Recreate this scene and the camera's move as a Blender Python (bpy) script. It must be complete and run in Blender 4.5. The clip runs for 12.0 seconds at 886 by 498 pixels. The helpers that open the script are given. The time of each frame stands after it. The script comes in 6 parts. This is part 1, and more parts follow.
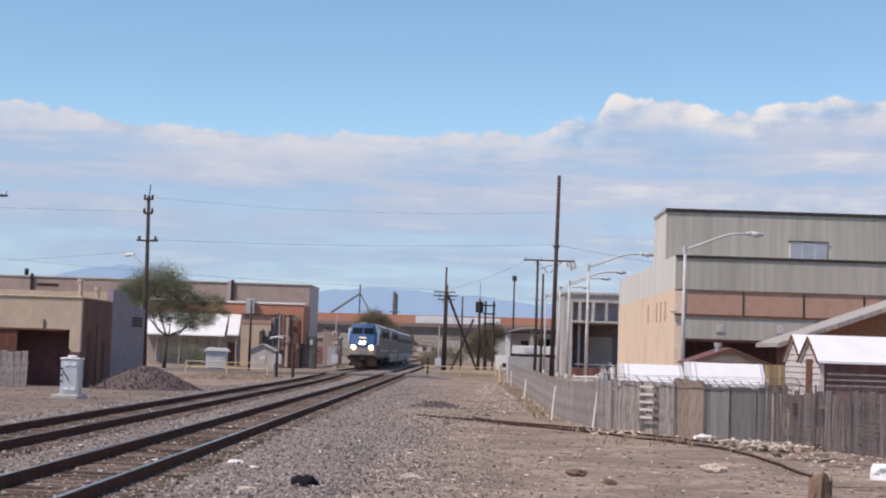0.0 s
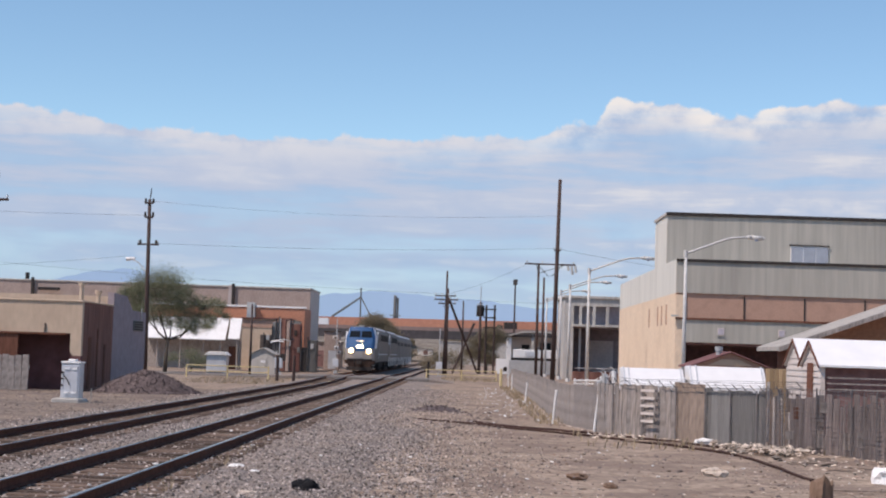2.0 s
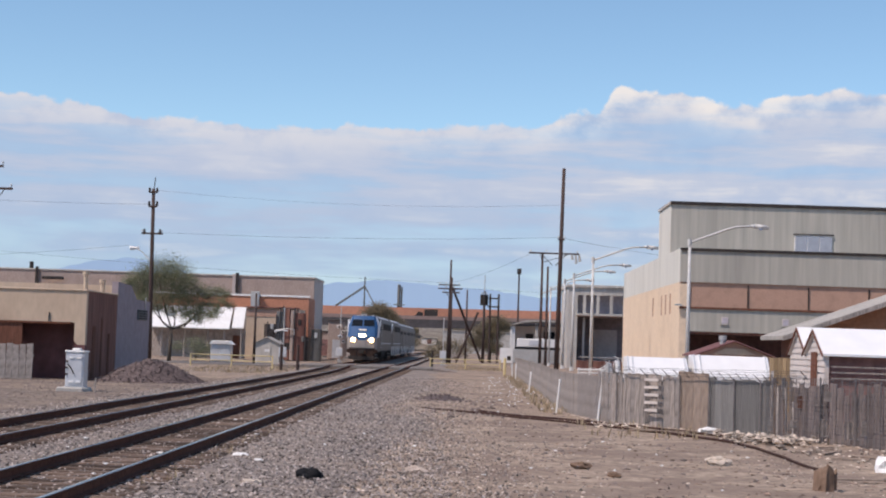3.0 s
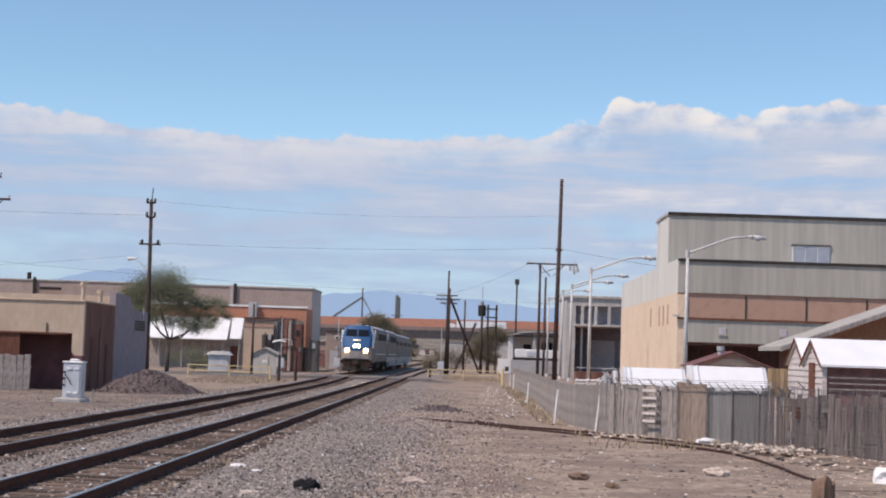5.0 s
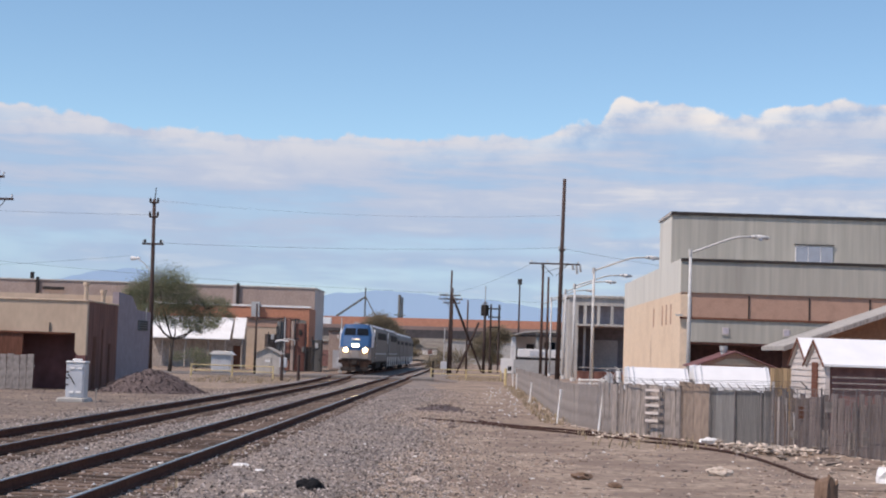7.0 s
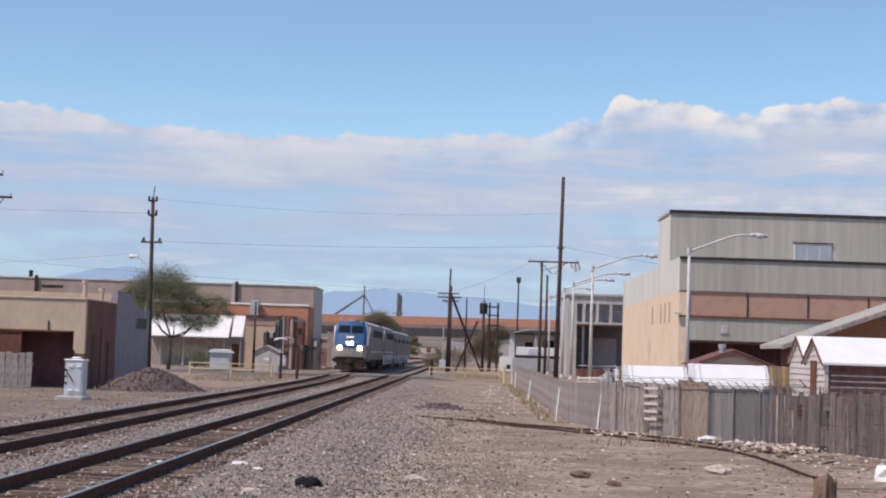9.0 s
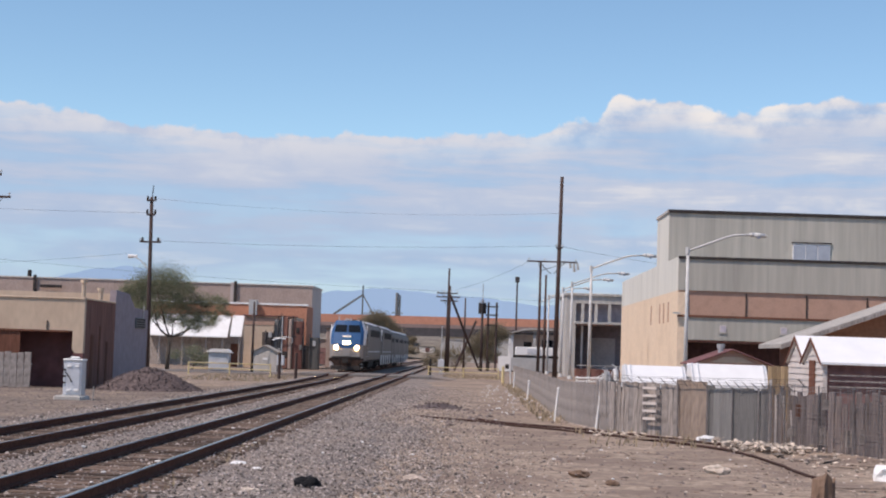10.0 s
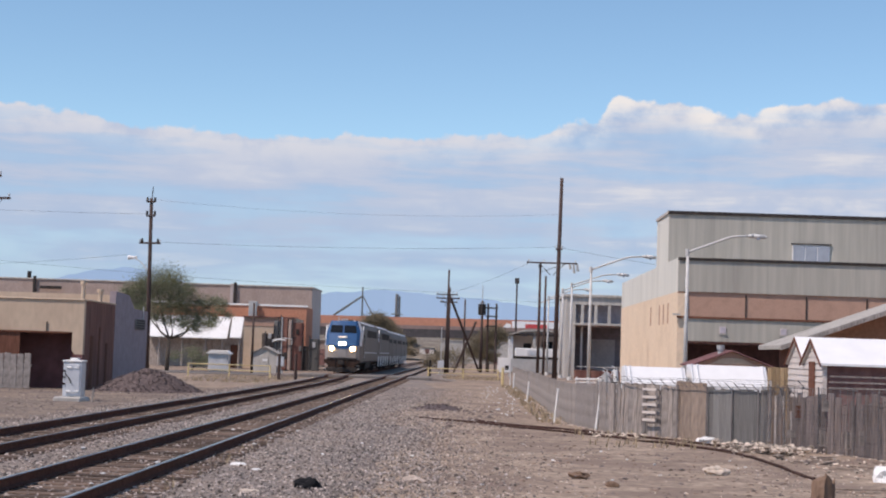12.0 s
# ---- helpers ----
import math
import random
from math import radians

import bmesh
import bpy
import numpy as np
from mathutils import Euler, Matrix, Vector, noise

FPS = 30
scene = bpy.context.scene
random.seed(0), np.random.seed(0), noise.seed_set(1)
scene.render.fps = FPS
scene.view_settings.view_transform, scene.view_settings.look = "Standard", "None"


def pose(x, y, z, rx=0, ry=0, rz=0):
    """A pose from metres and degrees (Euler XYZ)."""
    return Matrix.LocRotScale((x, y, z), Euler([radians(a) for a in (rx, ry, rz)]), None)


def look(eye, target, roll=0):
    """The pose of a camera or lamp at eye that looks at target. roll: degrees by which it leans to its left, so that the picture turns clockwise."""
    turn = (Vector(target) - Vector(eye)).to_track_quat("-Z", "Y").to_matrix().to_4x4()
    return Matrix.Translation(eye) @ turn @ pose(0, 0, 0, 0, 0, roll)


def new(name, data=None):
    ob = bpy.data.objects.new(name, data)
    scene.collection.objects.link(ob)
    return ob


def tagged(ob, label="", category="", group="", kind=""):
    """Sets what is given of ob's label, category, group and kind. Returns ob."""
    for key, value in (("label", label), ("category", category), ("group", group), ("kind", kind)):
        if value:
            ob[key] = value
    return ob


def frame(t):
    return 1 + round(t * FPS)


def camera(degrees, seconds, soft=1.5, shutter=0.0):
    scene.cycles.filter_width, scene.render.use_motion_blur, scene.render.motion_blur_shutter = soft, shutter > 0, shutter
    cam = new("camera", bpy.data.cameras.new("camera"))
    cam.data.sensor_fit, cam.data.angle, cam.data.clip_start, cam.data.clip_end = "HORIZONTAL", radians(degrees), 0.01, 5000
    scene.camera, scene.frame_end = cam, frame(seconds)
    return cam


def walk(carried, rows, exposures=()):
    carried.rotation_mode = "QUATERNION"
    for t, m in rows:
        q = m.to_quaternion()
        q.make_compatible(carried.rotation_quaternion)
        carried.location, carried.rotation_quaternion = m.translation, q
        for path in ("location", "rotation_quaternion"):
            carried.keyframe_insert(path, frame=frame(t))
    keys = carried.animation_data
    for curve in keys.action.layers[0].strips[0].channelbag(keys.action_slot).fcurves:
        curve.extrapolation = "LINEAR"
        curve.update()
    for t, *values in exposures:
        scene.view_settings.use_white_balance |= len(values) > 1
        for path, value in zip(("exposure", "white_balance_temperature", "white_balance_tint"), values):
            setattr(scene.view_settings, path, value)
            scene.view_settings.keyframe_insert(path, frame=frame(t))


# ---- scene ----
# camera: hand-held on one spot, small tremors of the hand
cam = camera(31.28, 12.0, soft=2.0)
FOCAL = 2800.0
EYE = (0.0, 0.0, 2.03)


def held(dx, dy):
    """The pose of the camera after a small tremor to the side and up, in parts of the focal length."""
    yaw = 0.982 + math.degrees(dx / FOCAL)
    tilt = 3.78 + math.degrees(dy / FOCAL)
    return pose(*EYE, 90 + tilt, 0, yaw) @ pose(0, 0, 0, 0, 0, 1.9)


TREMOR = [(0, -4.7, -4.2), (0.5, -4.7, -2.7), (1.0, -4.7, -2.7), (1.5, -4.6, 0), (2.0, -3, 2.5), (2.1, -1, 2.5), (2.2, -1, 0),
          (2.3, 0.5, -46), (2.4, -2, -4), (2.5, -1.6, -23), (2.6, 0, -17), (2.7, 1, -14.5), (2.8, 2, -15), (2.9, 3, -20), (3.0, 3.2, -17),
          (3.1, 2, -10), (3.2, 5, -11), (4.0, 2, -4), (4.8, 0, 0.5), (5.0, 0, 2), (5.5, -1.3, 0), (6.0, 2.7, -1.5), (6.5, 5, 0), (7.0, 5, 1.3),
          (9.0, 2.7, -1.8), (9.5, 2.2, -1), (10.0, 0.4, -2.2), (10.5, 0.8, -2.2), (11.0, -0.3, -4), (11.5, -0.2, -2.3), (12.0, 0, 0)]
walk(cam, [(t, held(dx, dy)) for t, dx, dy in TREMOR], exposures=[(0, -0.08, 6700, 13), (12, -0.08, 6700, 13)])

# world, sun and exposure
TO_SUN = Vector((-0.62, -0.40, 1.0)).normalized()
world = bpy.data.worlds.new("sky")
scene.world = world
world.use_nodes = True
sky_nodes = world.node_tree.nodes
sky = sky_nodes.new("ShaderNodeTexSky")
sky.sky_type, sky.sun_disc = "NISHITA", False
sky.sun_elevation = math.asin(TO_SUN.z)
sky.sun_rotation = math.atan2(TO_SUN.x, TO_SUN.y)
sky.altitude, sky.air_density, sky.dust_density, sky.ozone_density = 1600, 1.0, 0.15, 0.7
background = sky_nodes["Background"]
background.inputs["Strength"].default_value = 0.15
air = sky_nodes.new("ShaderNodeMixRGB")
air.blend_type = "MULTIPLY"
air.inputs["Fac"].default_value = 1.0
air.inputs["Color2"].default_value = (0.885, 1.03, 1.06, 1)
world.node_tree.links.new(sky.outputs["Color"], air.inputs["Color1"])
world.node_tree.links.new(air.outputs["Color"], background.inputs["Color"])
sun = new("sun", bpy.data.lights.new("sun", "SUN"))
sun.data.energy, sun.data.angle, sun.data.color = 4.1, radians(0.6), (1.0, 0.882, 0.81)
sun.matrix_world = look(TO_SUN * 100, (0, 0, 0))


# ---- materials ----
def mat(name, color, rough=0.8, metal=0.0, grain=8.0, vary=0.25, stain=0.5, bump=0.15, second=None, stretch=(1, 1, 1), island=False, each=False, span=(0.62, 1.3), patch=None):
    """A surface: base colour with fine grain, broad stains towards a second colour, and relief."""
    m = bpy.data.materials.new(name)
    m.use_nodes = True
    n, link = m.node_tree.nodes, m.node_tree.links.new
    b = n["Principled BSDF"]
    b.inputs["Roughness"].default_value, b.inputs["Metallic"].default_value = rough, metal
    b.inputs["Specular IOR Level"].default_value = 0.15 if rough > 0.7 else 0.45
    co = n.new("ShaderNodeTexCoord")
    mp = n.new("ShaderNodeMapping")
    mp.inputs["Scale"].default_value = stretch
    link(co.outputs["Object"], mp.inputs["Vector"])
    fine = n.new("ShaderNodeTexNoise")
    fine.inputs["Scale"].default_value, fine.inputs["Detail"].default_value = grain, 6
    broad = n.new("ShaderNodeTexNoise")
    broad.inputs["Scale"].default_value, broad.inputs["Detail"].default_value = grain * 0.13, 4
    link(mp.outputs["Vector"], fine.inputs["Vector"])
    link(mp.outputs["Vector"], broad.inputs["Vector"])
    dark = tuple(c * (1 - vary) for c in color)
    light = tuple(min(1, c * (1 + vary)) for c in color)
    ramp = n.new("ShaderNodeValToRGB")
    ramp.color_ramp.elements[0].position, ramp.color_ramp.elements[1].position = 0.3, 0.7
    ramp.color_ramp.elements[0].color, ramp.color_ramp.elements[1].color = (*dark, 1), (*light, 1)
    link(fine.outputs["Fac"], ramp.inputs["Fac"])
    mix = n.new("ShaderNodeMixRGB")
    mix.inputs["Color2"].default_value = (*(second or tuple(c * 0.6 for c in color)), 1)
    rng = n.new("ShaderNodeMapRange")
    rng.inputs["From Min"].default_value, rng.inputs["From Max"].default_value, rng.inputs["To Max"].default_value = 0.48, 0.72, stain
    link(broad.outputs["Fac"], rng.inputs["Value"])
    link(rng.outputs["Result"], mix.inputs["Fac"])
    link(ramp.outputs["Color"], mix.inputs["Color1"])
    out = mix.outputs["Color"]
    if patch:
        wide = n.new("ShaderNodeTexNoise")
        wide.inputs["Scale"].default_value, wide.inputs["Detail"].default_value = patch[1], 5
        link(co.outputs["Object"], wide.inputs["Vector"])
        amount = n.new("ShaderNodeMapRange")
        amount.inputs["From Min"].default_value, amount.inputs["From Max"].default_value, amount.inputs["To Max"].default_value = 0.44, 0.62, 0.85
        link(wide.outputs["Fac"], amount.inputs["Value"])
        over = n.new("ShaderNodeMixRGB")
        over.inputs["Color2"].default_value = (*patch[0], 1)
        link(amount.outputs["Result"], over.inputs["Fac"])
        link(out, over.inputs["Color1"])
        out = over.outputs["Color"]
    if island or each:
        src = n.new("ShaderNodeNewGeometry").outputs["Random Per Island"] if island else n.new("ShaderNodeObjectInfo").outputs["Random"]
        r2 = n.new("ShaderNodeMapRange")
        r2.inputs["To Min"].default_value, r2.inputs["To Max"].default_value = span
        link(src, r2.inputs["Value"])
        hsv = n.new("ShaderNodeHueSaturation")
        link(r2.outputs["Result"], hsv.inputs["Value"])
        link(out, hsv.inputs["Color"])
        out = hsv.outputs["Color"]
    link(out, b.inputs["Base Color"])
    bp = n.new("ShaderNodeBump")
    bp.inputs["Strength"].default_value, bp.inputs["Distance"].default_value = bump, 0.05
    link(fine.outputs["Fac"], bp.inputs["Height"])
    link(bp.outputs["Normal"], b.inputs["Normal"])
    return m


def glow(name, color, strength):
    m = bpy.data.materials.new(name)
    m.use_nodes = True
    b = m.node_tree.nodes["Principled BSDF"]
    b.inputs["Base Color"].default_value = (*color, 1)
    b.inputs["Emission Color"].default_value = (*color, 1)
    b.inputs["Emission Strength"].default_value = strength
    return m


def glass(name, tint):
    m = bpy.data.materials.new(name)
    m.use_nodes = True
    b = m.node_tree.nodes["Principled BSDF"]
    b.inputs["Base Color"].default_value = (*tint, 1)
    b.inputs["Roughness"].default_value = 0.08
    b.inputs["IOR"].default_value = 1.5
    return m


def foliage(name, color):
    """Thin leaves that let part of the light through, each a little different."""
    m = bpy.data.materials.new(name)
    m.use_nodes = True
    n, link = m.node_tree.nodes, m.node_tree.links.new
    n.remove(n["Principled BSDF"])
    geo = n.new("ShaderNodeNewGeometry")
    vary = n.new("ShaderNodeMapRange")
    vary.inputs["To Min"].default_value, vary.inputs["To Max"].default_value = 0.7, 1.35
    link(geo.outputs["Random Per Island"], vary.inputs["Value"])
    hsv = n.new("ShaderNodeHueSaturation")
    hsv.inputs["Color"].default_value = (*color, 1)
    link(vary.outputs["Result"], hsv.inputs["Value"])
    face, back, mix = n.new("ShaderNodeBsdfDiffuse"), n.new("ShaderNodeBsdfTranslucent"), n.new("ShaderNodeMixShader")
    mix.inputs["Fac"].default_value = 0.42
    for k, shader in enumerate((face, back)):
        link(hsv.outputs["Color"], shader.inputs["Color"])
        link(shader.outputs[0], mix.inputs[k + 1])
    link(mix.outputs[0], n["Material Output"].inputs["Surface"])
    return m


M_DIRT = mat("dry_dirt", (0.35, 0.272, 0.208), 0.95, grain=6, vary=0.45, stain=0.95, bump=0.9, second=(0.205, 0.15, 0.12), patch=((0.215, 0.16, 0.128), 0.36))
M_GRAVEL = mat("ballast_gravel", (0.22, 0.188, 0.17), 0.95, grain=12, vary=0.5, stain=0.7, bump=0.9, second=(0.29, 0.23, 0.185), patch=((0.29, 0.235, 0.195), 0.35))
M_STONE = mat("ballast_stone", (0.272, 0.232, 0.208), 0.9, grain=9, vary=0.3, island=True, span=(0.35, 2.1))
M_PEBBLE = mat("pebble", (0.37, 0.305, 0.258), 0.9, grain=9, vary=0.3, island=True, span=(0.5, 1.8))
M_OLDRAIL = mat("old_sunken_rail", (0.06, 0.034, 0.028), 0.95, grain=12, vary=0.4)
M_CINDER = mat("grey_cinder_dirt", (0.205, 0.162, 0.132), 0.95, grain=5, vary=0.5, stain=0.9, bump=1.0, second=(0.14, 0.108, 0.095), patch=((0.275, 0.215, 0.165), 0.45))
M_RAIL = mat("rusty_rail_steel", (0.125, 0.052, 0.035), 0.92, 0.0, grain=12, vary=0.3)
M_RAILTOP = mat("worn_rail_head", (0.26, 0.175, 0.135), 0.14, 0.95, grain=20, vary=0.1, stain=0.3, bump=0.01)
M_TIE = mat("weathered_tie_wood", (0.128, 0.092, 0.072), 0.9, grain=10, vary=0.5, stretch=(0.4, 3, 3), each=True, span=(0.5, 1.65))
M_ASPHALT = mat("worn_asphalt", (0.20, 0.178, 0.162), 0.9, grain=6)
M_CONCRETE = mat("weathered_concrete", (0.50, 0.47, 0.43), 0.85, grain=3, vary=0.15, stretch=(1, 1, 0.25))
M_SIDING = mat("grey_ribbed_siding", (0.445, 0.424, 0.368), 0.8, grain=2.2, vary=0.12, stain=0.36, second=(0.25, 0.235, 0.21), stretch=(1.5, 1.5, 0.08))
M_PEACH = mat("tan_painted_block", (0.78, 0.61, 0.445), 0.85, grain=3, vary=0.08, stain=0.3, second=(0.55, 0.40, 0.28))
M_BRICKPANEL = mat("pinkish_brick_panel", (0.47, 0.30, 0.225), 0.85, grain=9, vary=0.07, stain=0.4)
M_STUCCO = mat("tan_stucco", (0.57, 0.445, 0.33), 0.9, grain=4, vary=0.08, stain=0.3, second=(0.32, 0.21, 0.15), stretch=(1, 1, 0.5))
# brown stain streaks, plus the shade of the workshop's east side in the colour
M_STAINSHADE = mat("stained_and_shaded_brown", (0.235, 0.118, 0.092), 0.9, grain=3, vary=0.3, stain=0.95, second=(0.085, 0.038, 0.036), stretch=(2, 2, 0.15))
M_LILAC = mat("pale_grey_stucco", (0.345, 0.29, 0.305), 0.9, grain=3, vary=0.1, stain=0.3)
# dark brown that paints in the shade of bays, open fronts and doorways
M_INNERSHADE = mat("interior_shade_colour", (0.25, 0.145, 0.135), 0.9, grain=3)
M_BROWNBOARD = mat("red_brown_boards", (0.17, 0.075, 0.05), 0.85, grain=6, stretch=(3, 3, 0.3))
M_BRICK = mat("faded_tan_brick", (0.42, 0.33, 0.285), 0.9, grain=5, vary=0.14, stain=0.5, second=(0.29, 0.22, 0.185))
M_ORANGE = mat("orange_red_brick", (0.50, 0.235, 0.15), 0.88, grain=6, vary=0.15, stain=0.4)
M_ORANGECON = mat("terracotta_painted_concrete", (0.50, 0.235, 0.155), 0.85, grain=1, vary=0.08, stain=0.4, second=(0.42, 0.20, 0.14))
M_WOODPOLE = mat("creosoted_pole_wood", (0.082, 0.058, 0.052), 0.9, grain=8, stretch=(4, 4, 0.2))
M_GALV = mat("galvanised_steel", (0.52, 0.51, 0.49), 0.5, 0.5, grain=6, vary=0.1, stain=0.3)
M_WHITE = mat("white_paint", (0.78, 0.77, 0.75), 0.6, grain=5, vary=0.05, stain=0.3, second=(0.58, 0.54, 0.5))
M_WHITEROOF = mat("white_metal_roof", (0.79, 0.785, 0.78), 0.6, grain=1.2, vary=0.05, stain=0.25, second=(0.66, 0.66, 0.66))
M_SILVER = mat("silver_cabinet_paint", (0.60, 0.61, 0.63), 0.45, 0.25, grain=5, vary=0.08, stain=0.3)
M_WEATHERED = mat("weathered_grey_planks", (0.355, 0.308, 0.275), 0.9, grain=7, vary=0.42, stain=0.6, stretch=(3, 3, 0.35), each=True, span=(0.78, 1.18))
M_TANPLANK = mat("brown_plywood", (0.30, 0.233, 0.186), 0.9, grain=5, vary=0.3, stain=0.7, stretch=(2, 2, 0.5), each=True, span=(0.85, 1.12))
M_SLATE = mat("grey_green_sheet", (0.178, 0.174, 0.166), 0.75, grain=4, vary=0.2, stretch=(3, 3, 0.25), each=True)
M_NEWWOOD = mat("new_yellow_lumber", (0.46, 0.325, 0.19), 0.8, grain=6, stretch=(4, 4, 0.25), each=True)
M_WIRE = mat("dark_wire", (0.07, 0.065, 0.065), 0.7, 0.3)
M_YELLOW = mat("faded_yellow_paint", (0.62, 0.50, 0.26), 0.6, grain=6, vary=0.12)
M_LEAF = foliage("dusty_green_leaves", (0.225, 0.235, 0.15))
M_BUSH = foliage("dry_olive_bush", (0.255, 0.215, 0.148))
M_SHADEWALL = mat("dark_brown_wall", (0.11, 0.09, 0.08), 0.9, grain=3, vary=0.25)
M_SCREEN = mat("grey_screen_boards", (0.30, 0.265, 0.242), 0.9, grain=5, vary=0.4, stain=0.6, stretch=(1, 1, 0.7), each=True, span=(0.95, 1.05))
M_DUSK = mat("dim_grey_brown_boards", (0.235, 0.19, 0.175), 0.9, grain=6, vary=0.35, stretch=(4, 4, 0.25), each=True, span=(0.72, 1.25))
M_MESH = mat("dusty_chain_wire", (0.27, 0.245, 0.24), 0.7, 0.2)
# darkened plaster colour, holds the shade deep in the dock bay
M_BAY = mat("bay_shade_wall", (0.25, 0.205, 0.205), 0.9, grain=2, vary=0.2)
M_FENCESTEEL = mat("dull_fence_steel", (0.20, 0.18, 0.175), 0.7, 0.2)
M_MAROON = mat("dark_maroon", (0.19, 0.095, 0.092), 0.9, grain=2, vary=0.2)
# pale blue-grey base colour imitates the sky reflected in the panes
M_PANE = mat("sky_tinted_pane", (0.36, 0.39, 0.44), 0.25, grain=2, vary=0.1)
M_CLAP = mat("pinkish_white_clapboard", (0.62, 0.55, 0.50), 0.7, grain=5, vary=0.08, stain=0.3)
M_BANK = mat("dusty_olive_bank", (0.22, 0.195, 0.165), 0.95, grain=0.6, vary=0.3)
# grey-pink with the shadowy look of the near guard mixed into it
M_GUARD = mat("shade_toned_guard", (0.27, 0.20, 0.18), 0.9, grain=1, vary=0.1)
# grey girder painted nearly black to stand for the shade on it
M_GIRDER = mat("shade_dark_girder", (0.085, 0.078, 0.08), 0.85, grain=1, vary=0.15)
M_LAMPGREY = mat("weathered_aluminium", (0.56, 0.55, 0.53), 0.6, grain=5, vary=0.08, stain=0.3)
M_RECESS = mat("dim_grey_plaster", (0.50, 0.46, 0.50), 0.9, grain=3, vary=0.15)
M_BARK = mat("grey_bark", (0.12, 0.095, 0.075), 0.95, grain=8, stretch=(3, 3, 0.4))
M_BLUE = mat("blue_locomotive_paint", (0.016, 0.083, 0.215), 0.6, 0.0, grain=3, vary=0.08, stain=0.3)
M_TRAINSILVER = mat("silver_grey_train_paint", (0.20, 0.168, 0.145), 0.7, 0.0, grain=2, vary=0.12, stain=0.4, stretch=(1, 1, 0.3))
M_NOSE = mat("silver_nose_paint", (0.33, 0.30, 0.275), 0.5, 0.1, grain=2, vary=0.12, stain=0.4)
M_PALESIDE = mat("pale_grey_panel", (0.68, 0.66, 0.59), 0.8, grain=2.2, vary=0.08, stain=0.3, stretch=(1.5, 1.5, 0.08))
# paler than the brick, to brighten the hall's shaded east side by colour
M_PALEWALL = mat("lightened_wall", (0.52, 0.46, 0.43), 0.9, grain=4, vary=0.1, stain=0.3)
M_UNDER = mat("dark_underframe", (0.05, 0.043, 0.04), 0.8, grain=6)
M_BROWNFRONT = mat("grimy_pilot_steel", (0.06, 0.038, 0.03), 0.75, 0.2, grain=6)
M_GLASS = glass("dark_glass", (0.015, 0.018, 0.022))
M_GLASS.node_tree.nodes["Principled BSDF"].inputs["Specular IOR Level"].default_value = 0.2
M_SKYGLASS = glass("blue_window_glass", (0.30, 0.36, 0.50))
M_LAMP = glow("headlight_glow", (1.0, 0.66, 0.32), 22.0)
M_REDSIGN = mat("red_sign_paint", (0.55, 0.07, 0.07), 0.6)
M_SHINGLE = mat("grey_shingle_roof", (0.40, 0.37, 0.335), 0.9, grain=5, vary=0.15)
M_HOUSEBRICK = mat("brown_brick_gable", (0.36, 0.18, 0.11), 0.9, grain=6, vary=0.15)
M_CHIP = mat("brown_chips", (0.215, 0.152, 0.118), 0.9, grain=9, vary=0.3, island=True, span=(0.35, 2.0))
M_RUBBISH = mat("pale_rubbish", (0.58, 0.485, 0.40), 0.85, grain=8, vary=0.3, island=True, stain=0.5, span=(0.3, 1.45))
M_BLACK = mat("black_plastic", (0.015, 0.015, 0.017), 0.8)
M_STUMP = mat("old_stump_wood", (0.21, 0.14, 0.10), 0.95, grain=8, stretch=(4, 4, 0.4))
M_DRYGRASS = mat("dry_grass", (0.40, 0.32, 0.215), 0.95, grain=6, island=True)
M_HEAP = mat("dark_cinders", (0.129, 0.100, 0.096), 0.95, grain=7, vary=0.4, bump=0.9)
M_PILE = mat("dark_cinder_heap", (0.19, 0.152, 0.138), 0.95, grain=7, vary=0.4, bump=0.9)


# ---- shape helpers ----
def block(bm, x0, x1, y0, y1, z0, z1):
    v = [bm.verts.new((x, y, z)) for z in (z0, z1) for y in (y0, y1) for x in (x0, x1)]
    for f in ((0, 2, 3, 1), (4, 5, 7, 6), (0, 1, 5, 4), (2, 6, 7, 3), (0, 4, 6, 2), (1, 3, 7, 5)):
        bm.faces.new([v[i] for i in f])
    return bm


def prism(bm, outline, axis, a, b):
    """A closed outline in the two other axes, drawn out along axis from a to b."""
    def at(p, d):
        return {"x": (d, p[0], p[1]), "y": (p[0], d, p[1]), "z": (p[0], p[1], d)}[axis]
    lo = [bm.verts.new(at(p, a)) for p in outline]
    hi = [bm.verts.new(at(p, b)) for p in outline]
    k = len(outline)
    caps = [bm.faces.new(lo), bm.faces.new(hi[::-1])]
    for i in range(k):
        bm.faces.new((lo[i], hi[i], hi[(i + 1) % k], lo[(i + 1) % k]))
    bmesh.ops.recalc_face_normals(bm, faces=bm.faces[:])
    return bm


def rod(bm, p, q, r0, r1=None, n=8):
    r1 = r0 if r1 is None else r1
    p, q = Vector(p), Vector(q)
    w = (q - p).normalized()
    u = w.orthogonal().normalized()
    v = w.cross(u)
    rings = []
    for c, r in ((p, r0), (q, r1)):
        rings.append([bm.verts.new(c + r * (math.cos(2 * math.pi * i / n) * u + math.sin(2 * math.pi * i / n) * v)) for i in range(n)])
    for i in range(n):
        bm.faces.new((rings[0][i], rings[0][(i + 1) % n], rings[1][(i + 1) % n], rings[1][i]))
    bm.faces.new(rings[0][::-1])
    bm.faces.new(rings[1])
    return bm


